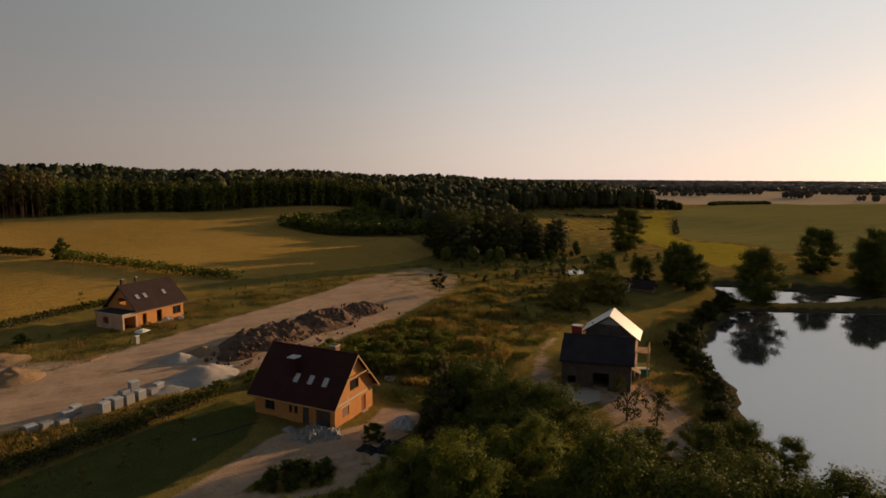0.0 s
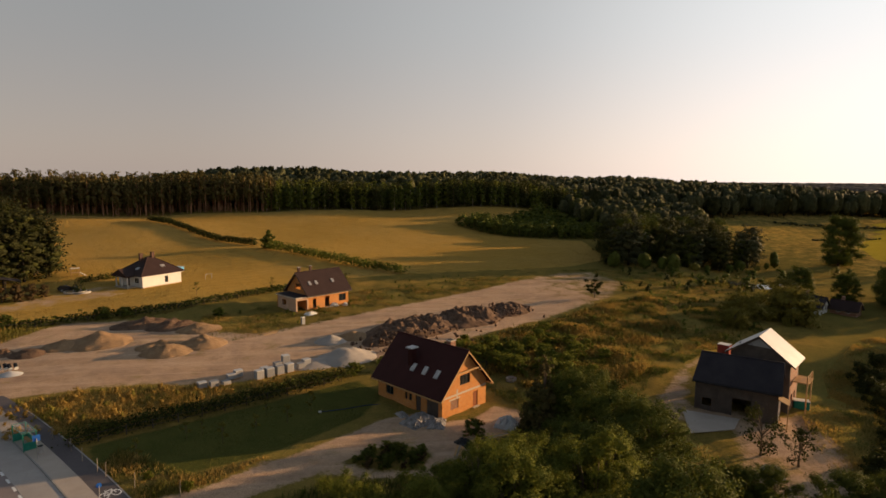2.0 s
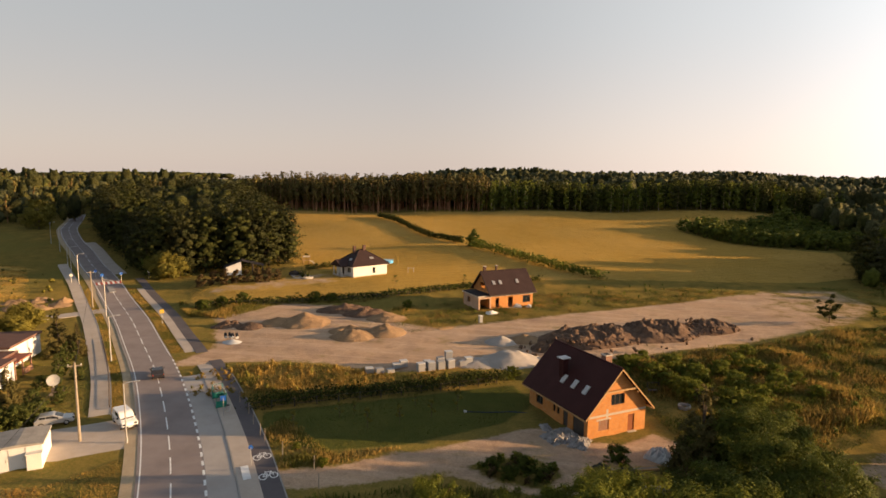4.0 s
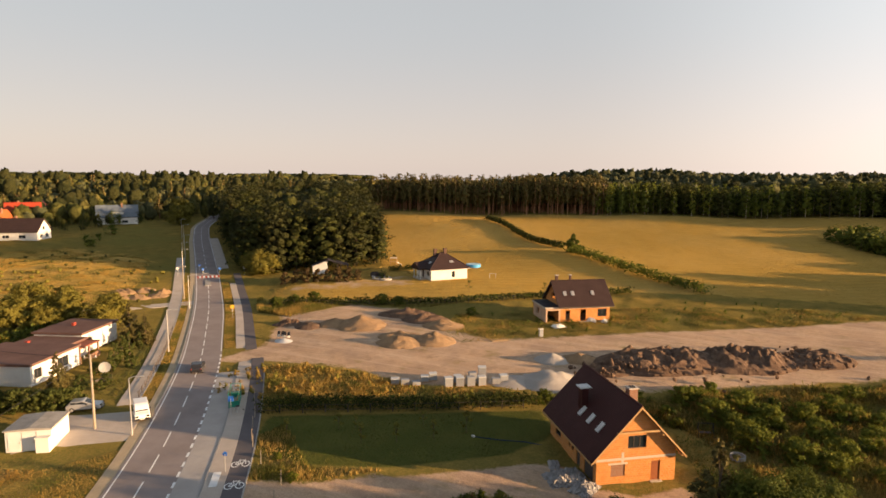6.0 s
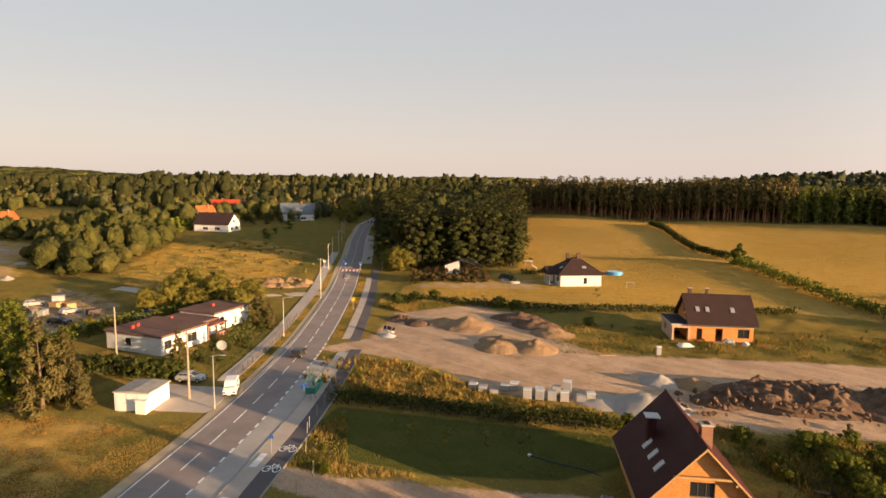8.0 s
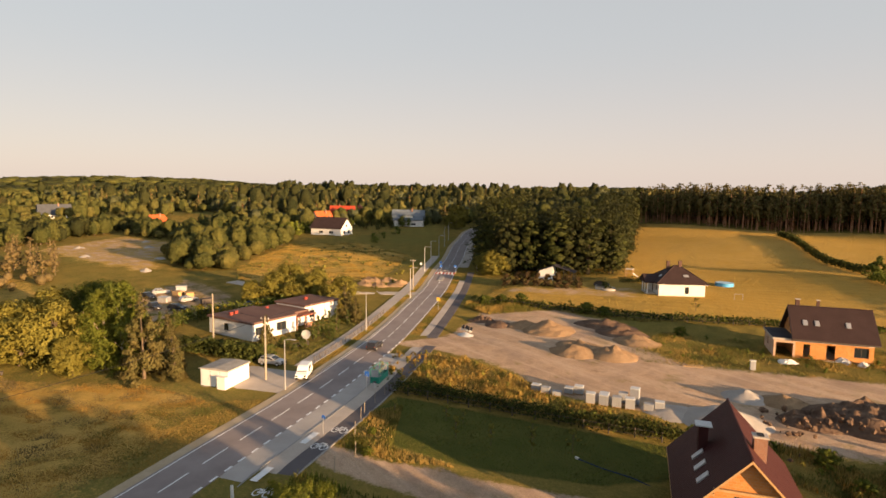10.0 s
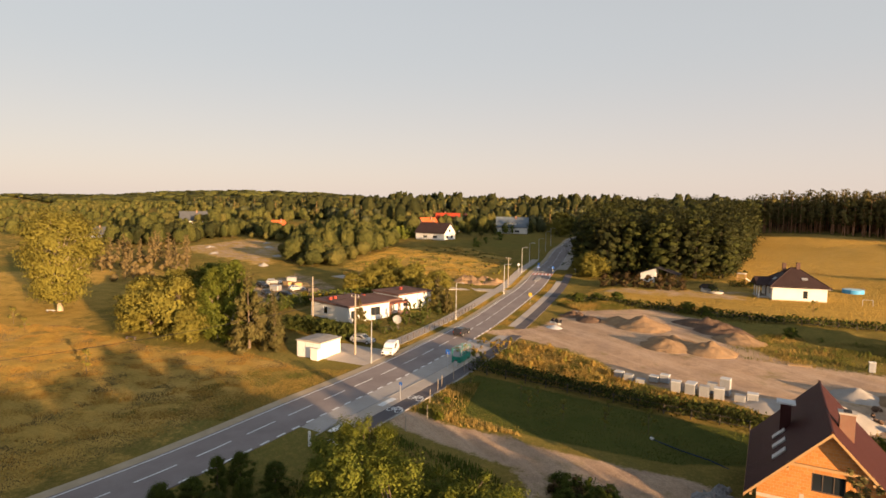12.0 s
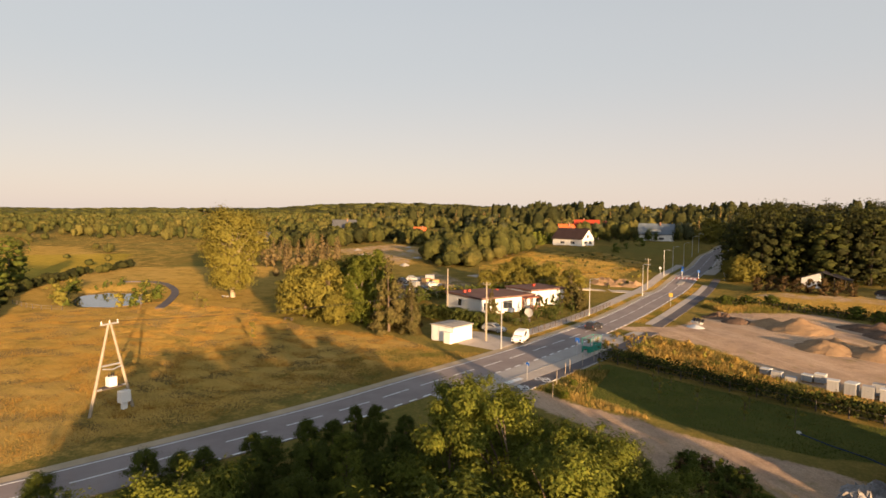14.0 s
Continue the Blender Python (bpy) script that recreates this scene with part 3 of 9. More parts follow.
SANDLOT = ((-168, 33), (-200, 20), (-252, 6), (-294, 40), (-250, 57), (-200, 42))
SCRAPYARD = ((-104, 22), (-104, 40), (-125, 47), (-150, 40), (-128, 20))
STUBBLE = ((443, 445), (558, 425), (640, 440), (700, 430), (780, 345), (1150, 400), (1600, 640), (1500, 1100), (900, 1000), (520, 640))
STRIP = ((370, 330), (395, 330), (352, 290), (262, 214), (236, 184), (247, 157), (226, 136), (192, 114), (180, 122), (198, 150), (214, 186), (250, 232), (330, 292))
CROP = ((355, 288), (268, 212), (243, 183), (256, 157), (238, 128), (290, 104), (520, 170), (790, 325), (700, 422), (640, 428), (558, 408), (420, 345))
WEST_CROP = ((-92, -74), (-150, -77), (-193, -66), (-250, -78), (-262, -130), (-170, -150), (-110, -110))


def axis(core0, core1, mid0, mid1, far0, far1):
    def grow(a, b, first):
        out, step = [a], first
        while abs(out[-1] - b) > abs(step):
            out.append(out[-1] + math.copysign(step, b - a))
            step *= 1.16
        return out[1:] + [b]
    fine = list(np.arange(core0, core1, 1.25))
    left = list(np.arange(core0, mid0, -3.5))[1:]
    right = list(np.arange(core1, mid1, 3.5))
    return np.array(sorted(grow(left[-1], far0, 4.0) + left + fine + right + grow(right[-1], far1, 4.0)))


gx, gy = axis(-92, 80, -300, 215, -4700, 4700), axis(-26, 128, -130, 345, -4700, 4700)
GX, GY = np.meshgrid(gx, gy, indexing="ij")
GZ = land(GX, GY)
rough_up = np.array([noise.noise((x * 0.35, y * 0.35, 0)) + 0.5 * noise.noise((x * 0.9, y * 0.9, 3)) for x, y in zip(GX.ravel(), GY.ravel())]).reshape(GX.shape)
flat_mask = np.minimum.reduce([1 - smooth(border(GX, GY, s), -2.5, 0.5) for s in (DIRT, DRIVE, LAWN, MEADOW)])
road_gap = np.full(GX.shape, 99.0)
sel = (GX > -300) & (GX < 60) & (GY > -60) & (GY < 290)
rd = np.hypot(GX[sel][:, None] - (ROAD[:, 0] + 3.5 * ROAD_NRM[:, 0]), GY[sel][:, None] - (ROAD[:, 1] + 3.5 * ROAD_NRM[:, 1])).min(1)
road_gap[sel] = rd
GZ += rough_up * (0.05 + 0.24 * flat_mask) * smooth(road_gap, 10.5, 15)
nx, ny = GX.shape
idx = np.arange(nx * ny).reshape(nx, ny)
quads = np.stack([idx[:-1, :-1], idx[1:, :-1], idx[1:, 1:], idx[:-1, 1:]], -1).reshape(-1, 4)
ground_mesh = npmesh("ground", np.stack([GX, GY, GZ], -1).reshape(-1, 3), quads, [M_GROUND], smooth=True)


def cover(shape, soft=1.2):
    return smooth(border(GX, GY, shape), -soft, soft)


c_dirt = np.maximum.reduce([cover(DIRT, 2.2) * (1 - 0.5 * smooth(GX, 34, 60)), 0.92 * cover(DRIVE, 0.9) * (1 - cover(ISLAND, 0.8)), 0.66 * cover(BARNYARD), 0.5 * cover(YARD, 1.5), 0.5 * cover(SANDLOT, 4), 0.55 * cover(SCRAPYARD, 3)])
c_gold = np.maximum.reduce([cover(MEADOW, 2), 0.68 * cover(PASTURE, 5), 0.7 * cover(VILLA_FIELD, 5), cover(SANDLOT, 6), smooth(GX, 150, 190) * smooth(GY, 90, 130) * 0.4, smooth(-GX, 130, 150) * smooth(-GY, 40, 60) * 0.4])
c_lush = np.maximum.reduce([cover(LAWN, 1), 0.0 * GX])
c_soil = np.maximum.reduce([smooth(border(GX, GY, POND), -0.3, 1.2), smooth(border(GX, GY, LAGOON), -2, 0), smooth(border(GX, GY, STREAM), -1, 0.5)])
at = ground_mesh.color_attributes.new("cover", "FLOAT_COLOR", "POINT")
at.data.foreach_set("color", np.stack([c_dirt, c_gold, c_lush, np.ones_like(c_dirt)], -1).astype(np.float32).ravel())
at = ground_mesh.color_attributes.new("crops", "FLOAT_COLOR", "POINT")
crops = [cover(CROP, 4), np.maximum(cover(STRIP, 2.5), 0.52 * cover(WEST_CROP, 3)), cover(STUBBLE, 8), np.ones_like(c_dirt)]
at.data.foreach_set("color", np.stack(crops, -1).astype(np.float32).ravel())
at = ground_mesh.attributes.new("soil", "FLOAT", "POINT")
at.data.foreach_set("value", c_soil.astype(np.float32).ravel())
tagged(new("ground", ground_mesh), "rolling land of rough grass, mown golden meadow and bare sand", "ground", kind="structure")

for nm, shape, z, lab in (("stream_water", STREAM, STREAM_Z, "narrow still stream that mirrors the sky"),
                          ("pond_water", ((20, -95), (230, -95), (230, 175), (20, 175)), WATER_Z, "still dark pond that mirrors the pale evening sky"),
                          ("fish_pond_water", ((-143, -62), (-98, -62), (-98, -30), (-143, -30)), -1.15, "small garden pond with still reflecting water")):
    g = Geo().poly([(x, y, z) for x, y in shape], [tuple(range(len(shape)))])
    tagged(new(nm, g.mesh(nm, M_WATER)), lab, "water", kind="structure")


# ---- the road with its bays, pavements, kerbs and markings ----
k_from, k_to = 2, len(ROAD) - 2
k_bay, k_dirt, k_cross = road_index(-42, 24), road_index(-68, 56), road_index(-123, 108)


def ribbon(name, o0, o1, k0, k1, lift, thick, material, label, category):
    a, b = on_road(o0, k0, k1, lift), on_road(o1, k0, k1, lift)
    if name not in ("road", "verge"):
        n = len(a)
        for line in (a, b):
            line[:, 2] -= 0.32 * (1 - smooth(np.minimum(np.arange(n), n - 1 - np.arange(n)), -0.5, 3.5))
    me = slab(name, a, b, thick, material)
    return tagged(new(name, me), label, category, kind="structure")


road = ribbon("road", -0.35, 6.25, k_from, k_to, 0.10, 0.5, M_ASPHALT, "worn grey asphalt two-lane road with white lines", "road")
ribbon("verge", -1.7, -0.35, k_from, k_to, 0.07, 0.4, M_VERGE, "sandy shoulder along the road's edge", "verge")
ribbon("bus_bay", 6.25, 9.0, road_index(-33, 12), k_dirt - 2, 0.115, 0.5, M_BAY, "light grey paved bus bay beside the road", "bus bay")
ribbon("pavement", 9.18, 11.2, road_index(-36, 15), k_dirt + 1, 0.15, 0.5, M_PAVE, "pale concrete footpath behind the bus bay", "pavement")
ribbon("pavement", 8.6, 10.2, k_dirt + 2, k_cross - 2, 0.125, 0.5, M_PAVE, "pale concrete footpath beside the road", "pavement")
ribbon("pavement", -5.9, -3.4, road_index(-55, 40), k_cross + 30, 0.125, 0.5, M_PAVE, "pale concrete footpath along a villa's garden", "pavement")
ribbon("cycle_path", 11.2, 13.2, road_index(-36, 15), k_dirt + 2, 0.14, 0.5, M_CYCLE, "dark asphalt cycle path with white bicycle signs", "cycle path")
ribbon("cycle_path", 10.2, 12.2, k_dirt + 1, k_cross + 6, 0.115, 0.5, M_CYCLE, "dark asphalt cycle path beside a footpath", "cycle path")
ribbon("pavement", -13.5, -1.7, road_index(-47, 30.8), road_index(-57.5, 43), 0.12, 0.45, M_PAVE, "paved forecourt where cars are parked", "forecourt")
ribbon("pavement", 6.25, 9.5, k_cross + 8, k_cross + 60, 0.16, 0.5, M_PAVE, "pale paved bay far down the road", "pavement")


street = spline(((-101.5, 88.6), (-105.0, 84.6), (-110.5, 76.6), (-114.5, 70.0), (-124, 58), (-140, 50)), 1.5)
street_dir = np.gradient(street, axis=0)
street_dir /= np.linalg.norm(street_dir, axis=1)[:, None]
street_side = np.stack([street_dir[:, 1], -street_dir[:, 0]], 1) * 2.1
street_z = np.atleast_1d(land(street[:, 0], street[:, 1])) + 0.1
side_mesh = slab("side_street", np.column_stack([street + street_side, street_z]), np.column_stack([street - street_side, street_z]), 0.5, M_PAVE)
tagged(new("side_street", side_mesh), "pale unmarked side street beside a villa's garden", "road", kind="structure")


def kerb(o, k0, k1, lift=0.17):
    a, b = on_road(o, k0, k1, lift), on_road(o + 0.15, k0, k1, lift)
    n = len(a)
    for line in (a, b):
        line[:, 2] -= 0.3 * (1 - smooth(np.minimum(np.arange(n), n - 1 - np.arange(n)), -0.5, 3.5))
    tagged(new("kerb", slab("kerb", a, b, 0.6, M_KERB)), "grey concrete kerb stones in a row", "kerb", kind="structure")


kerb(9.02, road_index(-33, 12), k_dirt - 2)
kerb(-0.52, road_index(-52, 37), k_cross - 1, 0.15)
kerb(13.2, road_index(-36, 15), k_dirt - 3, 0.16)
kerb(-3.42, road_index(-55, 40), k_cross + 30, 0.15)

part("edge_line", slab("edge_line", on_road(-0.06, k_from, k_to, 0.107), on_road(0.08, k_from, k_to, 0.107), 0.005, M_MARK), M_MARK, road)
part("edge_line", slab("edge_line", on_road(6.0, k_dirt + 3, k_to, 0.107), on_road(6.14, k_dirt + 3, k_to, 0.107), 0.005, M_MARK), M_MARK, road)


def dash(s0, length, o0, o1):
    """One painted dash, by metres along the road."""
    s = np.array([s0, s0 + length / 2, s0 + length]) / 1.5
    i = np.arange(len(ROAD))
    px, py, pz = (np.interp(s, i, v) for v in (ROAD[:, 0], ROAD[:, 1], ROAD_Z))
    ux, uy = np.interp(s, i, ROAD_NRM[:, 0]), np.interp(s, i, ROAD_NRM[:, 1])
    a, b = (np.stack([px + o * ux, py + o * uy, pz + 0.107], 1) for o in (o0, o1))
    part("dash", slab("dash", a, b, 0.005, M_MARK), M_MARK, road)


s = 1.5 * road_index(-2, -36) % 6 - 3.0
while s < 1.5 * (k_cross - 6):
    dash(s, 4.0, 2.86, 3.02)
    s += 6.0
s = 1.5 * (k_cross + 6)
while s < 1.5 * k_to:
    dash(s, 4.0, 2.86, 3.02)
    s += 8.0
s = 1.5 * road_index(-20, -5)
while s < 1.5 * (k_dirt + 2):
    dash(s, 1.15, 5.98, 6.24)
    s += 2.2


# ---- buildings ----
def clip_poly(poly, a, b, c):
    """The part of a flat outline with a*x + b*z <= c."""
    out = []
    for (x0, z0), (x1, z1) in zip(poly, poly[1:] + poly[:1]):
        d0, d1 = a * x0 + b * z0 - c, a * x1 + b * z1 - c
        if d0 <= 0:
            out.append((x0, z0))
        if d0 * d1 < 0:
            t = d0 / (d0 - d1)
            out.append((x0 + t * (x1 - x0), z0 + t * (z1 - z0)))
    return out


def wall(x0, x1, z0, z1, holes, thick, limits=()):
    """An upright wall in the x-z plane, outer face at y = 0 and body towards +y, with openings cut through it and its top cut by lines."""
    g = Geo()
    g.weld = True
    xs = sorted({x0, x1, *(v for h in holes for v in (h[0], h[2]) if x0 < v < x1)})
    zs = sorted({z0, z1, *(v for h in holes for v in (h[1], h[3]) if z0 < v < z1)})
    for a, b in zip(xs, xs[1:]):
        for c, d in zip(zs, zs[1:]):
            mx, mz = (a + b) / 2, (c + d) / 2
            if any(h[0] < mx < h[2] and h[1] < mz < h[3] for h in holes):
                continue
            p = [(a, c), (b, c), (b, d), (a, d)]
            for lim in limits:
                p = clip_poly(p, *lim) if p else p
            if len(p) > 2:
                g.prism([(x, 0, z) for x, z in p], (0, thick, 0))
    return g


def turned(ob, x, y, z, rz):
    ob.matrix_basis = pose(x, y, z, 0, 0, rz)
    return ob


def window(parent, x0, z0, x1, z1, depth, frame_mat, panes=2, empty=False):
    """A window in a wall's opening: frame, bars and panes, set back from the outer face."""
    g, w = Geo(), 0.07
    g.box(x0, depth, z0, x1, depth + 0.07, z0 + w).box(x0, depth, z1 - w, x1, depth + 0.07, z1)
    g.box(x0, depth, z0 + w, x0 + w, depth + 0.07, z1 - w).box(x1 - w, depth, z0 + w, x1, depth + 0.07, z1 - w)
    for i in range(1, panes):
        x = x0 + (x1 - x0) * i / panes
        g.box(x - w / 2, depth, z0 + w, x + w / 2, depth + 0.07, z1 - w)
    win = part("window", g, frame_mat, parent)
    for i in range(panes):
        a, b = x0 + (x1 - x0) * i / panes, x0 + (x1 - x0) * (i + 1) / panes
        part("pane", Geo().box(a + 0.04, depth + 0.03, z0 + 0.04, b - 0.04, depth + 0.045, z1 - 0.04), M_GLASS, win)
    return win


def slope(x0, x1, ya, yb, z0, z1, thick):
    """A roof slope: from (x0, z0) at the eave to (x1, z1) at the ridge, between ya and yb."""
    return Geo().prism([(x0, ya, z0), (x1, ya, z1), (x1, ya, z1 - thick), (x0, ya, z0 - thick)], (0, yb - ya, 0))


def gable_house(root, wid, length, knee, ridge, over, gable_over, wall_mat, roof_mat, holes, thick=0.35, trim=None):
    """Four walls and two slopes. The front gable lies at y = 0 and x runs across it; holes: lists for front, back, left, right."""
    h = wid / 2
    tan = (ridge - knee) / h
    lim = ((tan, 1, ridge - 0.22), (-tan, 1, ridge - 0.22))
    walls = {}
    front = part("wall", wall(-h, h, 0, ridge, holes.get("front", ()), thick, lim), wall_mat, root)
    back = part("wall", wall(-h, h, 0, ridge, holes.get("back", ()), thick, lim), wall_mat, root)
    turned(back, 0, length, 0, 180)
    left = part("wall", wall(-length + thick, -thick, 0, knee - 0.2, holes.get("left", ()), thick), wall_mat, root)
    turned(left, -h, 0, 0, -90)
    right = part("wall", wall(thick, length - thick, 0, knee - 0.2, holes.get("right", ()), thick), wall_mat, root)
    turned(right, h, 0, 0, 90)
    walls.update(front=front, back=back, left=left, right=right)
    e = h + over
    ez = ridge - tan * e
    roof_l = part("roof", slope(-e, 0, -gable_over, length + gable_over, ez, ridge, 0.2), roof_mat, root)
    roof_r = part("roof", slope(e, 0, -gable_over, length + gable_over, ez, ridge, 0.2), roof_mat, root)
    part("ridge_cap", Geo().tube([(0, -gable_over - 0.02, ridge + 0.02), (0, length + gable_over + 0.02, ridge + 0.02)], [0.12, 0.12], 6), roof_mat, root)
    for s in (-1, 1):
        part("fascia", Geo().box(s * e - 0.03, -gable_over, ez - 0.3, s * e + 0.03, length + gable_over, ez - 0.08), trim or M_DARKWOOD, root)
        for y in (-gable_over - 0.04, length + gable_over):
            part("bargeboard", Geo().prism([(s * e, y, ez - 0.02), (0, y, ridge - 0.02), (0, y, ridge - 0.26), (s * e, y, ez - 0.26)], (0, 0.04, 0)), trim or M_DARKWOOD, root)
    walls.update(roof_l=roof_l, roof_r=roof_r, tan=tan)
    return walls


def skylight(root, roof, x, y, wid, length, tan, ridge, side, mat=None):
    """A roof window lying on a slope."""
    z = ridge - tan * abs(x)
    a = math.degrees(math.atan(tan)) * (1 if side > 0 else -1)
    ob = part("roof_window", Geo().box(-length / 2, -wid / 2, 0.0, length / 2, wid / 2, 0.10), M_GALV, roof, "grey framed roof window")
    ob.matrix_basis = pose(x, y, z + 0.01, 0, a, 0)
    pane = part("pane", Geo().box(-length / 2 + 0.08, -wid / 2 + 0.08, 0.10, length / 2 - 0.08, wid / 2 - 0.08, 0.115), mat or M_FOIL, ob)
    return pane


# the brick house under its oxblood roof, still without plaster
z_h1 = land(6.1, 50.1) - 0.1
h1 = thing("brick_house", "unfinished orange brick house with an oxblood tiled roof", "house", 6.13, 50.1, z_h1, 36.5)
H1 = gable_house(h1, 9.05, 12.9, 3.95, 8.75, 0.85, 0.65, M_BRICK, M_ROOF_RED, dict(
    front=[(-2.9, 1.0, -1.3, 2.3), (1.7, 0.25, 2.75, 2.4), (-1.05, 3.95, 1.05, 5.35)],
    back=[(-1, 4, 1, 5.4)],
    left=[(-2.9, 0.1, -0.7, 2.35), (-5.0, 0.1, -4.0, 2.35), (-6.4, 1.2, -5.8, 2.2), (-7.2, 1.2, -6.7, 2.2), (-11.2, 1.0, -9.6, 2.3)],
    right=[(2, 1, 3.4, 2.3), (8, 0.2, 10, 2.3)]), trim=M_WOOD)
part("ring_beam", Geo().box(-4.53, -0.012, 2.75, 4.53, 0.3, 3.02), M_CONC, h1, "pale cast concrete band")
part("lintel", Geo().box(-3.2, -0.02, 2.3, -1.0, 0.3, 2.5), M_CONC, h1)
part("patch", Geo().box(-1.75, -0.015, 2.5, -1.45, 0.2, 3.6), M_CONC, h1, "pale mortar patch")
part("boarding", Geo().box(-2.9, 0.06, 1.0, -1.3, 0.10, 2.3), M_BRICK2, h1, "brick-red board over an opening")
part("door", Geo().box(1.7, 0.08, 0.25, 2.75, 0.14, 2.4), plain("door_brown", (0.22, 0.07, 0.03), (0.28, 0.10, 0.045), 2.0, 0.6), h1, "red-brown house door")
part("tie_beam", Geo().box(-2.6, -0.6, 5.85, 2.6, -0.42, 6.05), M_WOOD, h1, "bare timber tie beam under the gable")
part("tie_beam", Geo().box(-2.6, 0.02, 5.45, 2.6, 0.2, 5.65), M_WOOD, h1)
for x in (-4.9, -2.6, 2.6, 4.9):
    zz = 8.75 - H1["tan"] * abs(x) - 0.4
    part("purlin_end", Geo().box(x - 0.08, -0.65, zz - 0.18, x + 0.08, 0.1, zz), M_WOOD, h1)
w = window(h1, -1.05, 3.95, 1.05, 5.35, 0.12, M_DARKWOOD, 3)
part("sill", Geo().box(1.6, -0.35, 0.0, 2.9, 0.0, 0.22), M_CONC, h1, "concrete door step")
garage = part("garage_door", Geo().box(-2.9, 0.1, 0.1, -0.7, 0.16, 2.35), M_DARKWOOD, H1["left"])
for i in range(5):
    part("slat", Geo().box(-2.88, 0.075, 0.14 + 0.44 * i, -0.72, 0.1, 0.5 + 0.44 * i), M_DARKWOOD, garage)
part("house_door", Geo().box(-5.0, 0.12, 0.1, -4.0, 0.18, 2.35), M_DARKWOOD, H1["left"])
window(H1["left"], -11.2, 1.0, -9.6, 2.3, 0.12, M_DARKWOOD, 2)
for x in (-6.4, -7.2):
    window(H1["left"], x, 1.2, x + 0.55, 2.2, 0.12, M_DARKWOOD, 1)
for y in (2.3, 4.6, 6.9):
    skylight(h1, H1["roof_l"], -3.1, y, 0.75, 1.25, H1["tan"], 8.75, -1, M_FOIL)
stack = part("roof_stack", Geo().box(-3.1, 7.2, 4.6, -2.3, 8.1, 8.05), M_ROOF_RED, h1, "dark clad flue stack")
part("cap", Geo().box(-3.4, 7.0, 8.05, -2.0, 8.3, 8.17), M_FOIL, stack, "pale board on a flue")
chim = part("chimney", Geo().box(0.75, 3.4, 6.4, 1.75, 4.3, 9.05), M_BRICK2, h1, "brick chimney with a concrete cap")
part("cap", Geo().box(0.65, 3.3, 9.05, 1.85, 4.4, 9.17), M_CONC, chim)
for y in (3.65, 4.05):
    part("flue", Geo().box(1.0, y - 0.12, 9.17, 1.5, y + 0.12, 9.27), M_BLACK, chim)
part("foundation", Geo().box(-4.4, 0.12, -1.2, 4.4, 12.8, 0.02), M_CONC, h1)

# the second brick house, with a flat-roofed garage
z_h2 = land(-14, 113) + 0.1
H2_RZ = math.degrees(math.atan2(117.6 - 109.1, -8.7 + 20.3))
# local: the ridge runs along the long side that faces the dirt road; the gable function wants it along y
h2 = thing("brick_house", "half-built brick house with a dark brown roof and flat garage", "house", -20.3 + 0.80 * 3.3 - 0.59 * 4.4, 109.1 + 0.59 * 3.3 + 0.80 * 4.4, z_h2, H2_RZ - 90)
H2 = gable_house(h2, 8.8, 11.4, 4.1, 8.3, 0.7, 0.7, M_BRICK, M_ROOF_BROWN, dict(
    left=[(-4.4, 0.2, -3.3, 2.4)],
    right=[(1.2, 0.2, 2.2, 2.5), (4.6, 0.1, 5.9, 2.6), (8.6, 0.9, 10.7, 2.6)],
    front=[(-1.2, 4.2, 1.2, 5.6)], back=[(-1.2, 4.2, 1.2, 5.6)]), trim=M_DARKWOOD)
part("band", Geo().box(4.41, 0, 2.85, 4.45, 11.4, 3.1), M_CONC, h2)
for y in (1.6, 3.4, 8.0):
    skylight(h2, H2["roof_r"], 2.6, y, 0.7, 1.1, H2["tan"], 8.3, 1, M_GALV)
for y, r in ((1.0, 0.3), (4.2, 0.22)):
    c = part("chimney", Geo().box(-0.9 - r, y - r, 6.5, -0.9 + r, y + r, 9.3), M_DARKBRICK, h2, "small dark chimney with a pale cap")
    part("cap", Geo().box(-0.9 - r - 0.08, y - r - 0.08, 9.3, -0.9 + r + 0.08, y + r + 0.08, 9.4), M_CONC, c)
M_PALEBRICK = plain("plastered_brick", (0.46, 0.30, 0.20), (0.56, 0.38, 0.27), 0.9, 0.9)
gar = part("garage", Geo().box(-3.6, -3.3, 0, -3.25, -0.01, 3.1), M_BRICK, h2)
for q in ((4.1, -3.3, 0, 4.42, -2.95, 3.1), (4.1, -0.35, 0, 4.42, -0.01, 3.1), (4.1, -2.95, 2.5, 4.42, -0.35, 3.1), (-3.25, -3.3, 0, -1.5, -2.95, 3.1),
          (-1.5, -3.3, 0, 0.2, -2.95, 1.0), (-1.5, -3.3, 2.3, 0.2, -2.95, 3.1), (0.2, -3.3, 0, 4.1, -2.95, 3.1)):
    part("garage_wall", Geo().box(*q), M_PALEBRICK, gar)
part("flat_roof", Geo().box(-3.8, -3.55, 3.1, 4.65, 0.0, 3.35), M_ROOF_DARK, gar, "flat dark roof slab with a pale edge")
part("edge", Geo().box(-3.82, -3.58, 3.0, 4.68, -3.5, 3.3).box(4.62, -3.5, 3.0, 4.7, 0, 3.3), M_CONC, gar)
window(H2["right"], 8.6, 0.9, 10.7, 2.6, 0.1, M_DARKWOOD, 2)
part("step", Geo().box(4.45, 4.2, -0.6, 5.4, 6.2, 0.08), M_CONC, h2)
part("foundation", Geo().box(-4.3, 0.1, -1.2, 4.3, 11.3, 0.02), M_CONC, h2)

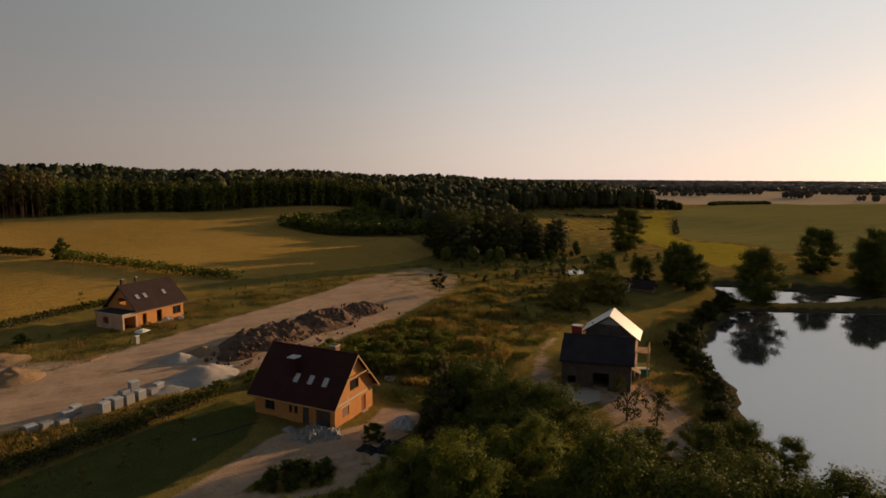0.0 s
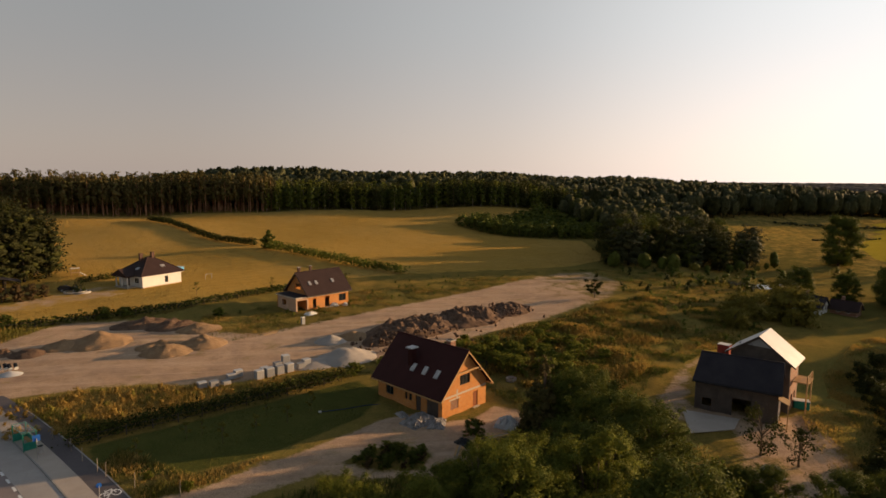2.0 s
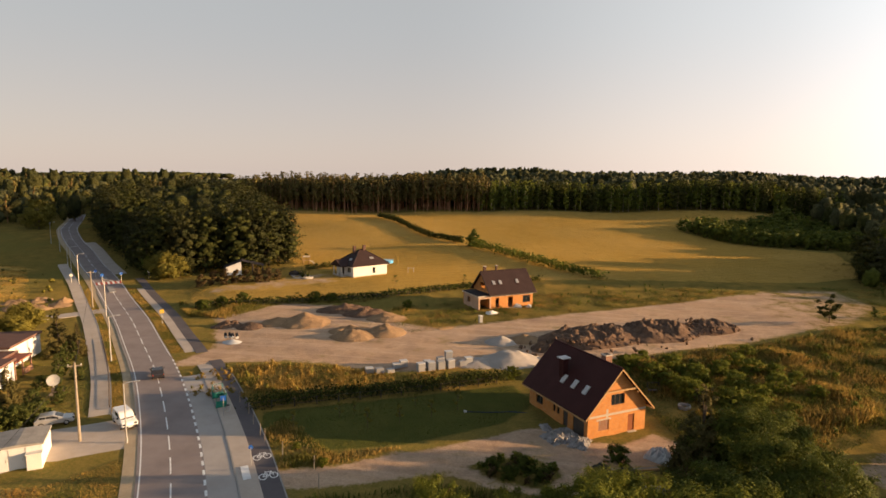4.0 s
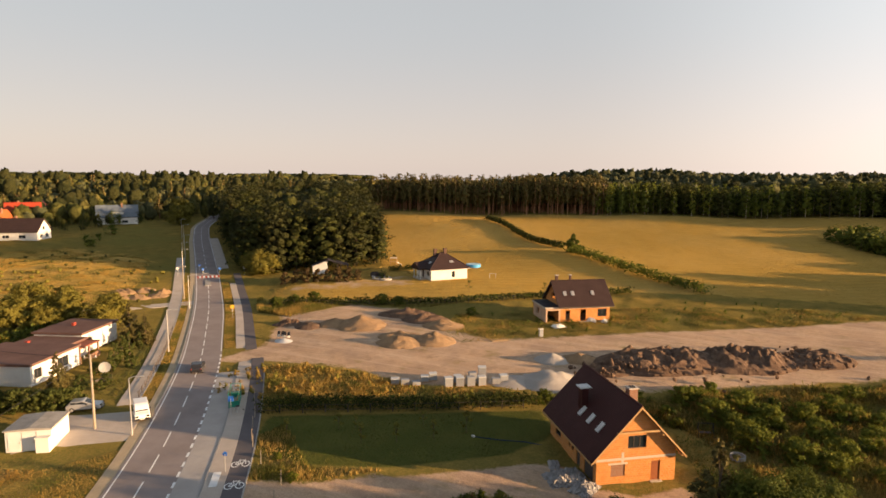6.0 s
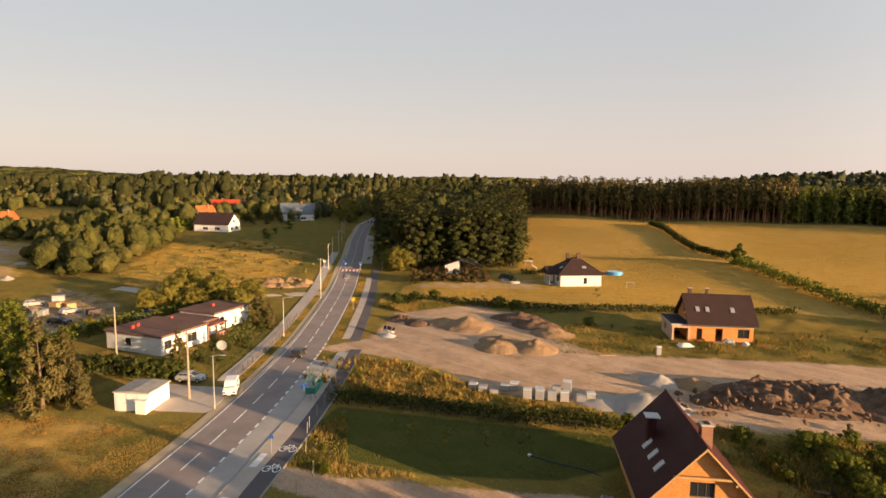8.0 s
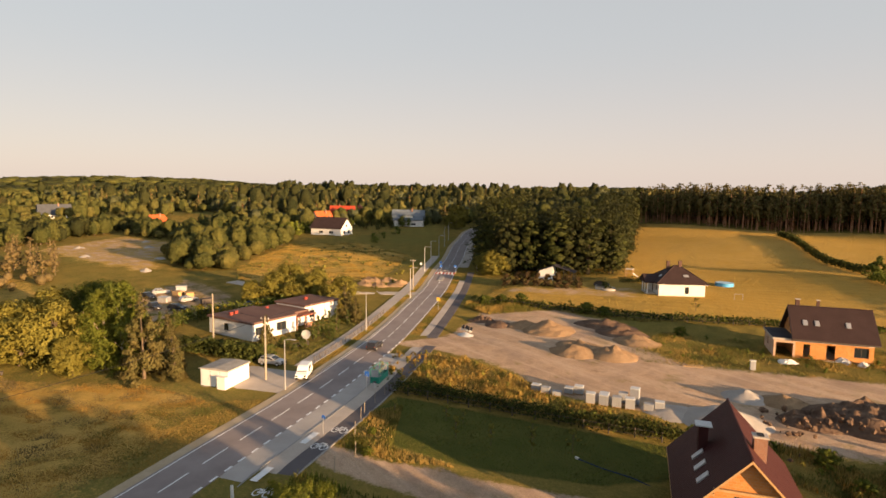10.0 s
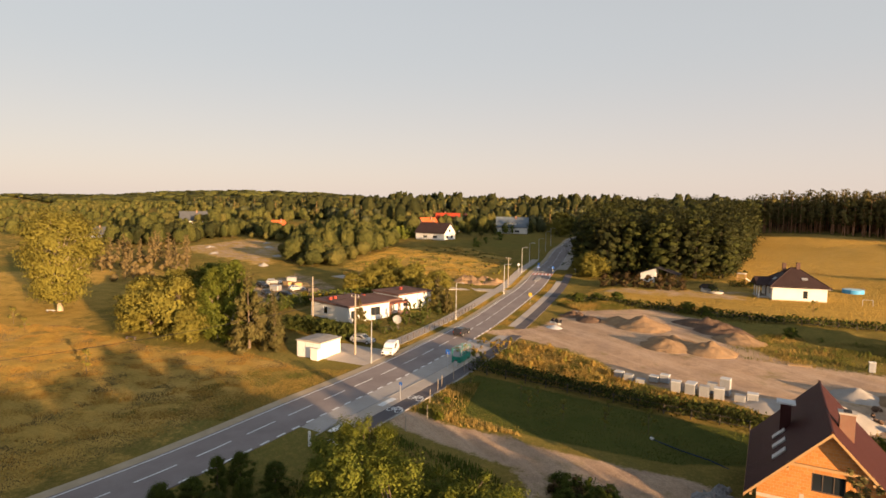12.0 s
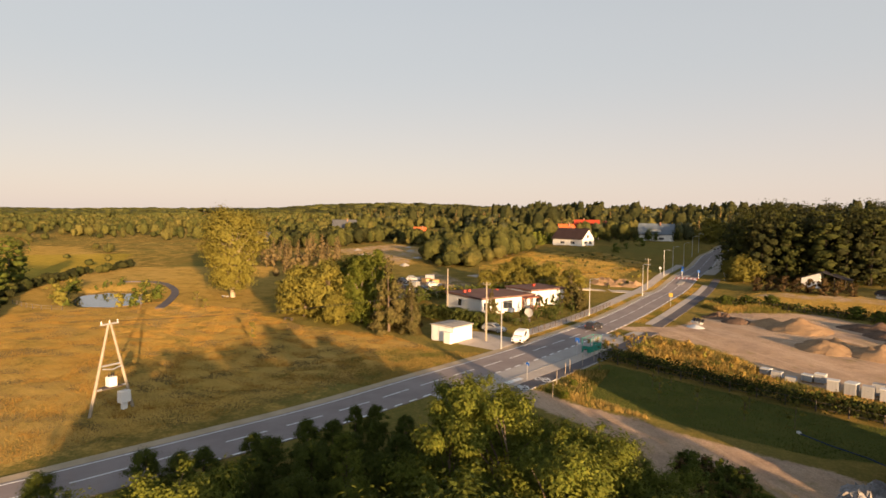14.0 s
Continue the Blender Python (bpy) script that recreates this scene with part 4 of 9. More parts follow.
# the white house with its hipped roof
def hip_roof(root, x0, y0, x1, y1, z0, z1, over, mat, thick=0.22):
    """A hipped roof over a rectangle whose longer side is x; returns the ridge's ends."""
    ax, ay, bx, by = x0 - over, y0 - over, x1 + over, y1 + over
    h = (by - ay) / 2
    r0, r1 = (ax + h, ay + h, z1), (bx - h, ay + h, z1)
    c = [(ax, ay, z0), (bx, ay, z0), (bx, by, z0), (ax, by, z0)]
    for pts in ([c[0], c[1], r1, r0], [c[2], c[3], r0, r1], [c[1], c[2], r1], [c[3], c[0], r0]):
        part("roof", Geo().prism([(p[0], p[1], p[2] - thick) for p in pts], (0, 0, thick)), mat, root)
    g = Geo()
    for a, b in ((r0, r1), (c[0], r0), (c[3], r0), (c[1], r1), (c[2], r1)):
        g.tube([a, b], [0.11, 0.11], 6)
    part("ridge_cap", g, mat, root)
    part("soffit", Geo().box(ax + 0.1, ay + 0.1, z0 - thick - 0.1, bx - 0.1, by - 0.1, z0 - thick), M_WHITE, root)
    return r0, r1


z_h3 = land(-58, 137) + 0.15
rz3 = math.degrees(math.atan2(141.6 - 133.0, -52.8 + 60.0))
h3 = thing("white_house", "white rendered bungalow with a dark hipped roof", "house", -60.0, 133.2, z_h3, rz3)
L3, D3 = 11.2, 10.0
part("wall", wall(0, L3, -1, 3.0, [(6.3, 0.5, 7.3, 2.2)], 0.35), M_WHITE, h3)
turned(part("wall", wall(0.35, D3 - 0.35, -1, 3.0, [(2, 0.9, 3.5, 2.3), (6, 0.9, 7.5, 2.3)], 0.35), M_WHITE, h3), L3, 0, 0, 90)
turned(part("wall", wall(-L3, 0, -1, 3.0, [(-4, 0.9, -2.5, 2.3)], 0.35), M_WHITE, h3), 0, D3, 0, 180)
lw = turned(part("wall", wall(-D3 + 0.35, -0.35, -1, 3.0, [(-3.4, 0.9, -1.6, 2.3), (-6.8, 0.1, -5.4, 2.3)], 0.35), M_WHITE, h3), 0, 0, 0, -90)
part("plinth", Geo().box(-0.04, -0.04, -1.2, L3 + 0.04, D3 + 0.04, 0.05), M_CONC, h3)
window(lw, -3.4, 0.9, -1.6, 2.3, 0.1, M_WHITE, 2)
part("house_door", Geo().box(-6.8, 0.12, 0.1, -5.4, 0.2, 2.3), M_DARKWOOD, lw, "dark front door")
fw = part("wall_window", Geo().box(6.3, 0.12, 0.5, 7.3, 0.2, 2.2), M_GLASS, h3)
part("porch", Geo().box(-2.4, 2.6, -0.8, 0.0, 8.2, 0.1), M_CONC, h3, "raised porch slab")
for y in (3.0, 5.4, 7.8):
    part("column", Geo().tube([(-2.1, y, 0.1), (-2.1, y, 2.75)], [0.16, 0.14], 10), M_WHITE, h3)
part("porch_roof", Geo().prism([(-2.9, 2.2, 2.75), (-2.9, 8.6, 2.75), (0.3, 5.4 + 3.2, 2.75), (0.3, 2.2, 2.75)], (0, 0, 0.25)), M_ROOF_BROWN, h3)
part("porch_gable", Geo().poly([(-2.9, 2.2, 3.0), (-2.9, 8.6, 3.0), (-2.9, 5.4, 4.7), (1.6, 5.4, 4.75), (0.6, 2.2, 3.0), (0.6, 8.6, 3.0)], [(0, 2, 1), (0, 4, 3, 2), (1, 2, 3, 5), (0, 1, 5, 4)]), M_ROOF_BROWN, h3)
hip_roof(h3, 0, 0, L3, D3, 3.1, 7.1, 0.7, M_ROOF_BROWN)
for x, y, top in ((3.6, 5.8, 8.0), (6.3, 4.8, 8.2)):
    c = part("chimney", Geo().box(x - 0.4, y - 0.3, 5.2, x + 0.4, y + 0.3, top), M_DARKBRICK, h3, "dark brick chimney")
    part("cap", Geo().box(x - 0.5, y - 0.4, top, x + 0.5, y + 0.4, top + 0.1), M_DARKBRICK, c)
d = part("roof_window", Geo().box(-0.6, -0.4, 0, 0.6, 0.4, 0.1), M_GALV, h3)
d.matrix_basis = pose(6.9, 1.6, 3.1 + 2.3 * 4.0 / 5.7 + 0.06, 35, 0, 0)
d = part("roof_window", Geo().box(-0.4, -0.6, 0, 0.4, 0.6, 0.1), M_GALV, h3)
d.matrix_basis = pose(1.2, 3.6, 3.1 + 1.9 * 4.0 / 5.7 + 0.06, 0, -35, 0)

# the barn by the pond: a steep black roof, and a taller hall with a bright roof close behind it
z_b = land(45, 44) - 0.1
BARN_AT = pose(42.1, 42.8, z_b, 0, 0, -42.7)
barn = thing("barn", "dark boarded barn with a steep black roof beside the pond", "barn", 0, 0, 0)
barn.matrix_basis = BARN_AT
part("wall", wall(-5.1, 5.1, -0.6, 4.4, [(-0.4, 0, 1.9, 2.6), (2.3, 0, 3.2, 2.3), (-4.2, 0.8, -3.0, 1.9)], 0.3), M_DARKWOOD, barn).matrix_basis = pose(0, 0.5, 0)
turned(part("wall", wall(0.8, 5.6, -0.6, 4.4, [(2.0, 0.8, 2.9, 2.0)], 0.3), M_BRICK2, barn, "red-brown brick side wall"), 5.1, 0, 0, 90)
turned(part("wall", wall(-5.6, -0.8, -0.6, 4.4, [], 0.3), M_DARKWOOD, barn), -5.1, 0, 0, -90)
turned(part("wall", wall(-5.1, 5.1, -0.6, 4.4, [], 0.3), M_DARKWOOD, barn), 0, 5.9, 0, 180)
for x, mat in ((-5.1, M_DARKWOOD), (4.8, M_BRICK2)):
    part("gable", Geo().prism([(x, 0.5, 4.38), (x, 5.9, 4.38), (x, 3.2, 7.3)], (0.3, 0, 0)), mat, barn)
part("roof", Geo().prism([(-5.5, -0.1, 4.25), (5.5, -0.1, 4.25), (5.4, 3.2, 7.6), (-5.0, 3.2, 7.6)], (0, 0, 0.18)), M_ROOF_DARK, barn, "black felt roof slope")
part("roof", Geo().prism([(-5.0, 3.2, 7.6), (5.4, 3.2, 7.6), (5.5, 6.5, 4.25), (-5.5, 6.5, 4.25)], (0, 0, 0.18)), M_ROOF_DARK, barn, "black felt roof slope")
part("ridge_cap", Geo().tube([(-5.0, 3.2, 7.78), (5.4, 3.2, 7.78)], [0.12, 0.12], 6), M_ROOF_DARK, barn)
part("gutter", Geo().tube([(-5.5, -0.2, 4.25), (5.5, -0.2, 4.22)], [0.08, 0.08], 6), M_BLACK, barn)
part("sliding_door", Geo().box(2.0, 0.4, 0.05, 3.9, 0.47, 2.6), M_DARKWOOD, barn)
for x in (-5.15, -2.4, -0.55, 1.95, 4.95):
    part("corner_post", Geo().box(x, 0.42, -0.4, x + 0.16, 0.5, 4.3), M_DARKWOOD, barn)
for y in (0.6, 3.1, 5.6):
    part("pilaster", Geo().box(5.1, y - 0.14, -0.4, 5.2, y + 0.14, 4.4), M_OFFWHITE, barn, "pale strip down the side wall")
part("awning", Geo().prism([(5.1, -1.0, 3.9), (5.1, 0.4, 4.15), (6.4, 0.4, 3.6), (6.4, -1.0, 3.35)], (0, 0, 0.1)), M_WOOD, barn, "small sunlit wooden awning")
for y in (-0.9, 0.3):
    part("post", Geo().box(6.2, y - 0.06, -0.5, 6.32, y + 0.06, 3.5), M_WOOD, barn)

hall = thing("barn", "tall dark hall with a bright metal gable roof", "barn", 0, 0, 0)
hall.matrix_basis = BARN_AT @ pose(2.0, 6.75, 0, 0, 0, -9)
part("wall", wall(-3.7, 4.1, -0.8, 6.7, [], 0.3), M_DARKWOOD, hall)
turned(part("wall", wall(-4.1, 3.7, -0.8, 6.7, [], 0.3), M_DARKWOOD, hall), 0, 5.6, 0, 180)
turned(part("wall", wall(0.3, 5.3, -0.8, 6.7, [(1.4, 0.9, 2.6, 2.2), (3.4, 0.9, 4.4, 2.2)], 0.3), M_BRICK2, hall, "red-brown brick side wall"), 4.1, 0, 0, 90)
turned(part("wall", wall(-5.3, -0.3, -0.8, 6.7, [], 0.3), M_DARKWOOD, hall), -3.7, 0, 0, -90)
for y in (0.0, 5.3):
    part("gable", Geo().prism([(-3.7, y, 6.68), (4.1, y, 6.68), (4.1, y, 6.9), (0.0, y, 10.0), (-3.7, y, 7.4)], (0, 0.3, 0)), M_DARKWOOD, hall, "dark boarded gable")
part("gable_panel", Geo().prism([(-1.6, -0.02, 8.75), (1.7, -0.02, 8.65), (0.0, -0.02, 9.85)], (0, -0.06, 0)), M_BLOCK, hall, "grey boarding in the gable's peak")
# one metal roof: the sunward slope has sunlight painted in as a paler, warmer tone
part("roof", Geo().prism([(0.0, -0.5, 10.15), (4.75, -0.5, 6.55), (4.75, 6.1, 6.55), (0.0, 6.1, 10.15)], (0, 0, 0.14)), M_SUNLIT_ROOF, hall, "metal roof slope with sunlight put into its paler colour")
part("roof", Geo().prism([(0.0, -0.5, 10.15), (-4.4, -0.5, 7.1), (-4.4, 6.1, 7.1), (0.0, 6.1, 10.15)], (0, 0, 0.14)), M_GALV, hall, "grey metal roof slope")
part("bargeboard", Geo().prism([(0.0, -0.56, 10.3), (4.8, -0.56, 6.68), (4.8, -0.56, 6.45), (0.0, -0.56, 10.05)], (0, 0.05, 0)), M_DARKWOOD, hall)
part("bargeboard", Geo().prism([(0.0, -0.56, 10.3), (-4.45, -0.56, 7.22), (-4.45, -0.56, 7.0), (0.0, -0.56, 10.05)], (0, 0.05, 0)), M_DARKWOOD, hall)
part("roof_vent", Geo().tube([(-2.9, 1.6, 8.0), (-2.9, 1.6, 8.6)], [0.16, 0.16], 8), M_GALV, hall)
ch = part("chimney", Geo().box(-6.6, 3.6, -0.6, -4.9, 5.0, 7.0), M_RED, hall, "squat red brick stack")
part("cap", Geo().box(-6.62, 3.58, 7.0, -4.88, 5.02, 7.06), M_OFFWHITE, ch, "pale slab on the stack")
veranda = part("veranda", Geo().box(4.25, 1.2, 4.2, 6.2, 4.8, 4.32), M_WOOD, hall, "open wooden balcony on posts")
for x, y in ((6.0, 1.4), (6.0, 4.6)):
    part("post", Geo().box(x - 0.08, y - 0.08, -2.0, x + 0.08, y + 0.08, 5.3), M_WOOD, veranda)
part("rail", Geo().box(5.96, 1.3, 5.2, 6.04, 4.7, 5.28).box(5.96, 1.3, 4.75, 6.04, 4.7, 4.81), M_WOOD, veranda)
tank = thing("water_tank", "green plastic water tank on a barnyard", "tank", 54.3, 44.8, land(54.3, 44.8), -30)
part("body", Geo().box(-1.0, -0.55, 0, 1.0, 0.55, 1.2), M_GREEN, tank, bevel=0.08)
part("lid", Geo().box(-1.05, -0.6, 1.2, 1.05, 0.6, 1.28), M_OFFWHITE, tank, "pale lid", 0.02)

M_FELT = plain("grey_felt", (0.26, 0.24, 0.215), (0.36, 0.335, 0.30), 0.8, 0.9, 6.0, 0.4, 0.03)
apron = Geo().prism([(33.2, 39.2, -0.87), (36.4, 46.0, -0.72), (42.4, 42.0, -0.82), (39.6, 39.3, -0.92)], (0, 0, 0.09))
tagged(new("concrete_apron", apron.mesh("concrete_apron", M_PAVE)), "pale worn concrete apron before a barn", "paving", kind="structure")
# the white transformer kiosk
kz = land(-57, 27) - 0.05
kiosk = thing("kiosk", "white flat-roofed transformer kiosk on mown grass", "kiosk", -58.9, 23.9, kz, 37)
part("body", Geo().box(0, 0, 0, 4.75, 4.7, 2.5), M_WHITE, kiosk, bevel=0.02)
part("roof", Geo().prism([(-0.15, -0.15, 2.48), (4.9, -0.15, 2.48), (4.9, -0.15, 2.66), (2.4, -0.15, 2.78), (-0.15, -0.15, 2.6)], (0, 5.0, 0)), M_FELT, kiosk, "weathered grey felt roof, nearly flat")
for x in (0.3, 1.75):
    dr = part("door", Geo().box(x, -0.05, 0.12, x + 1.35, 0.0, 2.15), M_WHITE, kiosk)
    part("handle", Geo().box(x + 1.15, -0.09, 1.0, x + 1.22, -0.05, 1.25), M_GALV, dr)
for x in (1.67, 3.2):
    part("joint", Geo().box(x, -0.04, 0.0, x + 0.06, 0.0, 2.35), M_GALV, kiosk)
part("meter_box", Geo().box(3.35, -0.75, 0, 4.75, -0.02, 1.75), M_OFFWHITE, kiosk, "off-white meter cabinet", 0.03)
part("meter_lid", Geo().box(3.28, -0.82, 1.75, 4.82, -0.02, 1.83), M_OFFWHITE, kiosk)

# the white villa: three flat-roofed blocks, staggered
VZ = land(-78, 40) + 0.1
villa = thing("villa", "white flat-roofed villa in three staggered blocks", "villa", -76.8, 36.8, VZ, 112.0)
# local x runs along the street front, local y away from the street
def block(x0, y0, x1, y1, h, holes, side_holes):
    f = part("wall", wall(x0, x1, 0, h, holes, 0.35), M_WHITE, villa)
    f.matrix_basis = pose(0, y0, 0)
    for hh in holes:
        window(f, hh[0], hh[1], hh[2], hh[3], 0.1, M_DARKWOOD, 2)
    b = part("wall", wall(-x1, -x0, 0, h, [], 0.35), M_WHITE, villa)
    b.matrix_basis = pose(0, y1, 0, 0, 0, 180)
    l = part("wall", wall(-y1 + 0.35, -y0 - 0.35, 0, h, side_holes, 0.35), M_WHITE, villa)
    l.matrix_basis = pose(x0, 0, 0, 0, 0, -90)
    for hh in side_holes:
        window(l, hh[0], hh[1], hh[2], hh[3], 0.1, M_DARKWOOD, 1)
    r = part("wall", wall(y0 + 0.35, y1 - 0.35, 0, h, [], 0.35), M_WHITE, villa)
    r.matrix_basis = pose(x1, 0, 0, 0, 0, 90)
    part("roof", Geo().box(x0 - 0.25, y0 - 0.25, h, x1 + 0.25, y1 + 0.25, h + 0.22), M_FLAT, villa, "brown felt flat roof")
    part("fascia", Geo().box(x0 - 0.29, y0 - 0.29, h - 0.12, x1 + 0.29, y0 - 0.25, h + 0.26).box(x0 - 0.29, y0 - 0.25, h - 0.12, x0 - 0.25, y1 + 0.29, h + 0.26), M_FLAT, villa)


block(0, 0, 10.4, 12.5, 3.2, [(0.7, 0.9, 2.3, 2.4), (5.6, 0.9, 8.0, 2.5)], [(-8.2, 1.0, -6.8, 2.4)])
block(10.45, 2.6, 16.0, 12.0, 2.8, [(12.0, 0.1, 13.4, 2.2)], [])
block(16.05, 3.4, 25.8, 12.0, 3.5, [(17.4, 0.9, 18.8, 2.4)], [])
part("porch", Geo().box(10.5, -0.1, 2.5, 15.8, 2.55, 2.7), plain("rusty_felt", (0.24, 0.085, 0.055), (0.31, 0.12, 0.08), 0.6, 0.85), villa, "rust-red porch canopy")
for x in (10.8, 13.0, 15.4):
    part("post", Geo().box(x - 0.1, 0.0, 0, x + 0.1, 0.2, 2.45), M_BRICK2, villa)
part("porch_rail", Geo().box(13.2, -0.1, 0.1, 15.6, 0.0, 1.0), M_BRICK2, villa)
for x, y, z in ((1.8, 8.5, 3.3), (3.2, 8.9, 3.3), (10.8, 9.0, 2.9), (20.6, 8.0, 3.6)):
    c = part("chimney", Geo().box(x, y, z, x + 0.6, y + 0.45, z + 0.6), M_RED, villa, "small red painted chimney stub")
    part("cap", Geo().box(x - 0.08, y - 0.08, z + 0.6, x + 0.68, y + 0.53, z + 0.67), M_RED, c)

# the shed under the wood's edge
shed = thing("shed", "white garden shed with a dark lean-to roof", "shed", -96.5, 127.2, land(-94, 129) - 0.1, 32)
part("wall", Geo().box(0, 0, 0, 4.2, 3.4, 2.4), M_WHITE, shed)
part("gable", Geo().prism([(0, 0, 2.4), (4.2, 0, 2.4), (4.2, 0, 4.0)], (0, 3.4, 0)), M_WHITE, shed)
part("roof", Geo().prism([(-0.5, -0.4, 2.35), (4.3, -0.4, 4.2), (4.3, 3.8, 4.2), (-0.5, 3.8, 2.35)], (0, 0, 0.15)), M_ROOF_DARK, shed)
part("roof", Geo().prism([(4.3, -0.4, 4.2), (10.5, -0.4, 2.5), (10.5, 3.8, 2.5), (4.3, 3.8, 4.2)], (0, 0, 0.15)), M_ROOF_DARK, shed)
for x in (7.3, 10.2):
    for y in (0, 3.3):
        part("post", Geo().box(x - 0.08, y - 0.08, -0.3, x + 0.08, y + 0.08, 2.6 + (10.2 - x) * 0.27), M_DARKWOOD, shed)


# far houses
def far_house(label, x, y, rz, wid, length, knee, ridge, wall_mat, roof_mat, dormer=False, lift=0.0):
    ob = thing("house", label, "house", x, y, land(x, y) - 0.2 + lift, rz)
    hh = gable_house(ob, wid, length, knee, ridge, 0.6, 0.5, wall_mat, roof_mat, dict(
        front=[(-wid * 0.3, 0.9, -wid * 0.12, 2.3), (wid * 0.1, 0.9, wid * 0.3, 2.3), (-0.8, knee, 0.8, knee + 1.3)],
        left=[(-length * 0.75, 0.9, -length * 0.6, 2.2), (-length * 0.4, 0.9, -length * 0.25, 2.2)],
        right=[(length * 0.25, 0.9, length * 0.4, 2.2), (length * 0.6, 0.9, length * 0.75, 2.2)]))
    for nm, a, b in (("front", -wid * 0.3, -wid * 0.12), ("front", wid * 0.1, wid * 0.3), ("left", -length * 0.75, -length * 0.6), ("left", -length * 0.4, -length * 0.25),
                     ("right", length * 0.25, length * 0.4), ("right", length * 0.6, length * 0.75)):
        window(hh[nm], a, 0.9, b, 2.2, 0.1, M_WHITE, 2)
    part("chimney", Geo().box(0.6, length * 0.6, ridge - 1.4, 1.4, length * 0.6 + 0.7, ridge + 0.9), M_BRICK2, ob)
    if dormer:
        part("dormer", Geo().box(wid * 0.15, length * 0.35, knee, wid * 0.42, length * 0.65, knee + 1.9), wall_mat, ob)
        part("dormer_roof", Geo().box(wid * 0.05, length * 0.32, knee + 1.9, wid * 0.46, length * 0.68, knee + 2.1), roof_mat, ob)
    return ob


far_house("white house with a dark brown roof beyond a meadow", -230.0, 129.0, 122, 10, 17, 4.0, 8.4, M_WHITE, M_ROOF_BROWN)
far_house("low house with a bright red tiled roof", -290, 163.0, 150, 9, 14, 5.6, 11.6, M_WHITE, M_ROOF_BRIGHTRED)
far_house("small house with an orange tiled roof among trees", -276.0, 132.0, 20, 8, 11, 5.0, 9.8, M_OFFWHITE, M_ROOF_ORANGE)
far_house("white house with a wide blue-grey roof", -270.0, 178.0, -35, 12, 18, 4.4, 9.6, M_WHITE, M_ROOF_BLUE, True)
far_house("red-roofed house deep among trees", -325.0, 180.0, 40, 9, 12, 5.6, 10.5, M_OFFWHITE, M_ROOF_ORANGE)
far_house("long white house with a grey roof in far fields", -345.0, -44.0, 4, 10, 18, 2.4, 6.0, M_OFFWHITE, M_ROOF_GREY)
far_house("dark-roofed house among far trees", -430.0, 8.0, 8, 12, 18, 3.6, 9.5, M_OFFWHITE, M_ROOF_GREY)
far_house("house with an orange roof behind bare trunks", -330.0, 58.0, 30, 7, 9, 3.6, 7.0, M_OFFWHITE, M_ROOF_ORANGE)
far_house("small white cottage near the reedy lagoon", 113.5, 104.0, 30, 5, 7, 2.6, 4.6, M_WHITE, M_ROOF_DARK)
hut = far_house("small brick-red hut beside a white cottage", 120.5, 100.5, 30, 4, 6, 2.2, 3.8, M_BRICK2, M_ROOF_BROWN)


# ---- plants ----
def tube_rings(path, radii, sides=6):
    """A limb as arrays: rings of points and their faces."""
    path, radii = np.asarray(path, float), np.asarray(radii, float)
    d = np.gradient(path, axis=0)
    d /= np.linalg.norm(d, axis=1)[:, None] + 1e-9
    ref = np.where(np.abs(d[:, 2:3]) > 0.9, np.array([[1.0, 0, 0]]), np.array([[0, 0, 1.0]]))
    u = np.cross(d, ref)
    u /= np.linalg.norm(u, axis=1)[:, None] + 1e-9
    w = np.cross(d, u)
    a = np.arange(sides) * 2 * np.pi / sides
    v = path[:, None] + radii[:, None, None] * (np.cos(a)[None, :, None] * u[:, None] + np.sin(a)[None, :, None] * w[:, None])
    n = len(path)
    i, j = np.meshgrid(np.arange(n - 1), np.arange(sides), indexing="ij")
    a0, b0 = i * sides + j, i * sides + (j + 1) % sides
    return v.reshape(-1, 3), np.stack([a0, b0, b0 + sides, a0 + sides], -1).reshape(-1, 4)


def joined(pieces):
    vs, qs, k = [], [], 0
    for v, q in pieces:
        vs.append(v)
        qs.append(q + k)
        k += len(v)
    return np.concatenate(vs), np.concatenate(qs)


def leaf_cards(centres, normals, size, r, loose=0.6):
    """A small bent four-cornered leaf spray at every centre, facing roughly along its normal."""
    n = len(centres)
    m = normals + r.normal(0, loose, (n, 3))
    m /= np.linalg.norm(m, axis=1)[:, None] + 1e-9
    soft = normals / (np.linalg.norm(normals, axis=1)[:, None] + 1e-9)
    m *= np.where((m * soft).sum(1) < 0, -1.0, 1.0)[:, None]
    t = r.normal(0, 1, (n, 3))
    u = np.cross(m, t)
    u /= np.linalg.norm(u, axis=1)[:, None] + 1e-9
    w = np.cross(m, u)
    s = size * r.uniform(0.55, 1.25, (n, 1))
    a, b = u * s, w * s * r.uniform(0.35, 0.65, (n, 1))
    lift = m * s * 0.22
    v = np.stack([centres - a, centres - b + lift, centres + a, centres + b + lift], 1).reshape(-1, 3)
    soft = soft * 0.45 + m * 0.55
    return v, np.arange(4 * n).reshape(-1, 4), np.repeat(soft / np.linalg.norm(soft, axis=1)[:, None], 4, 0)


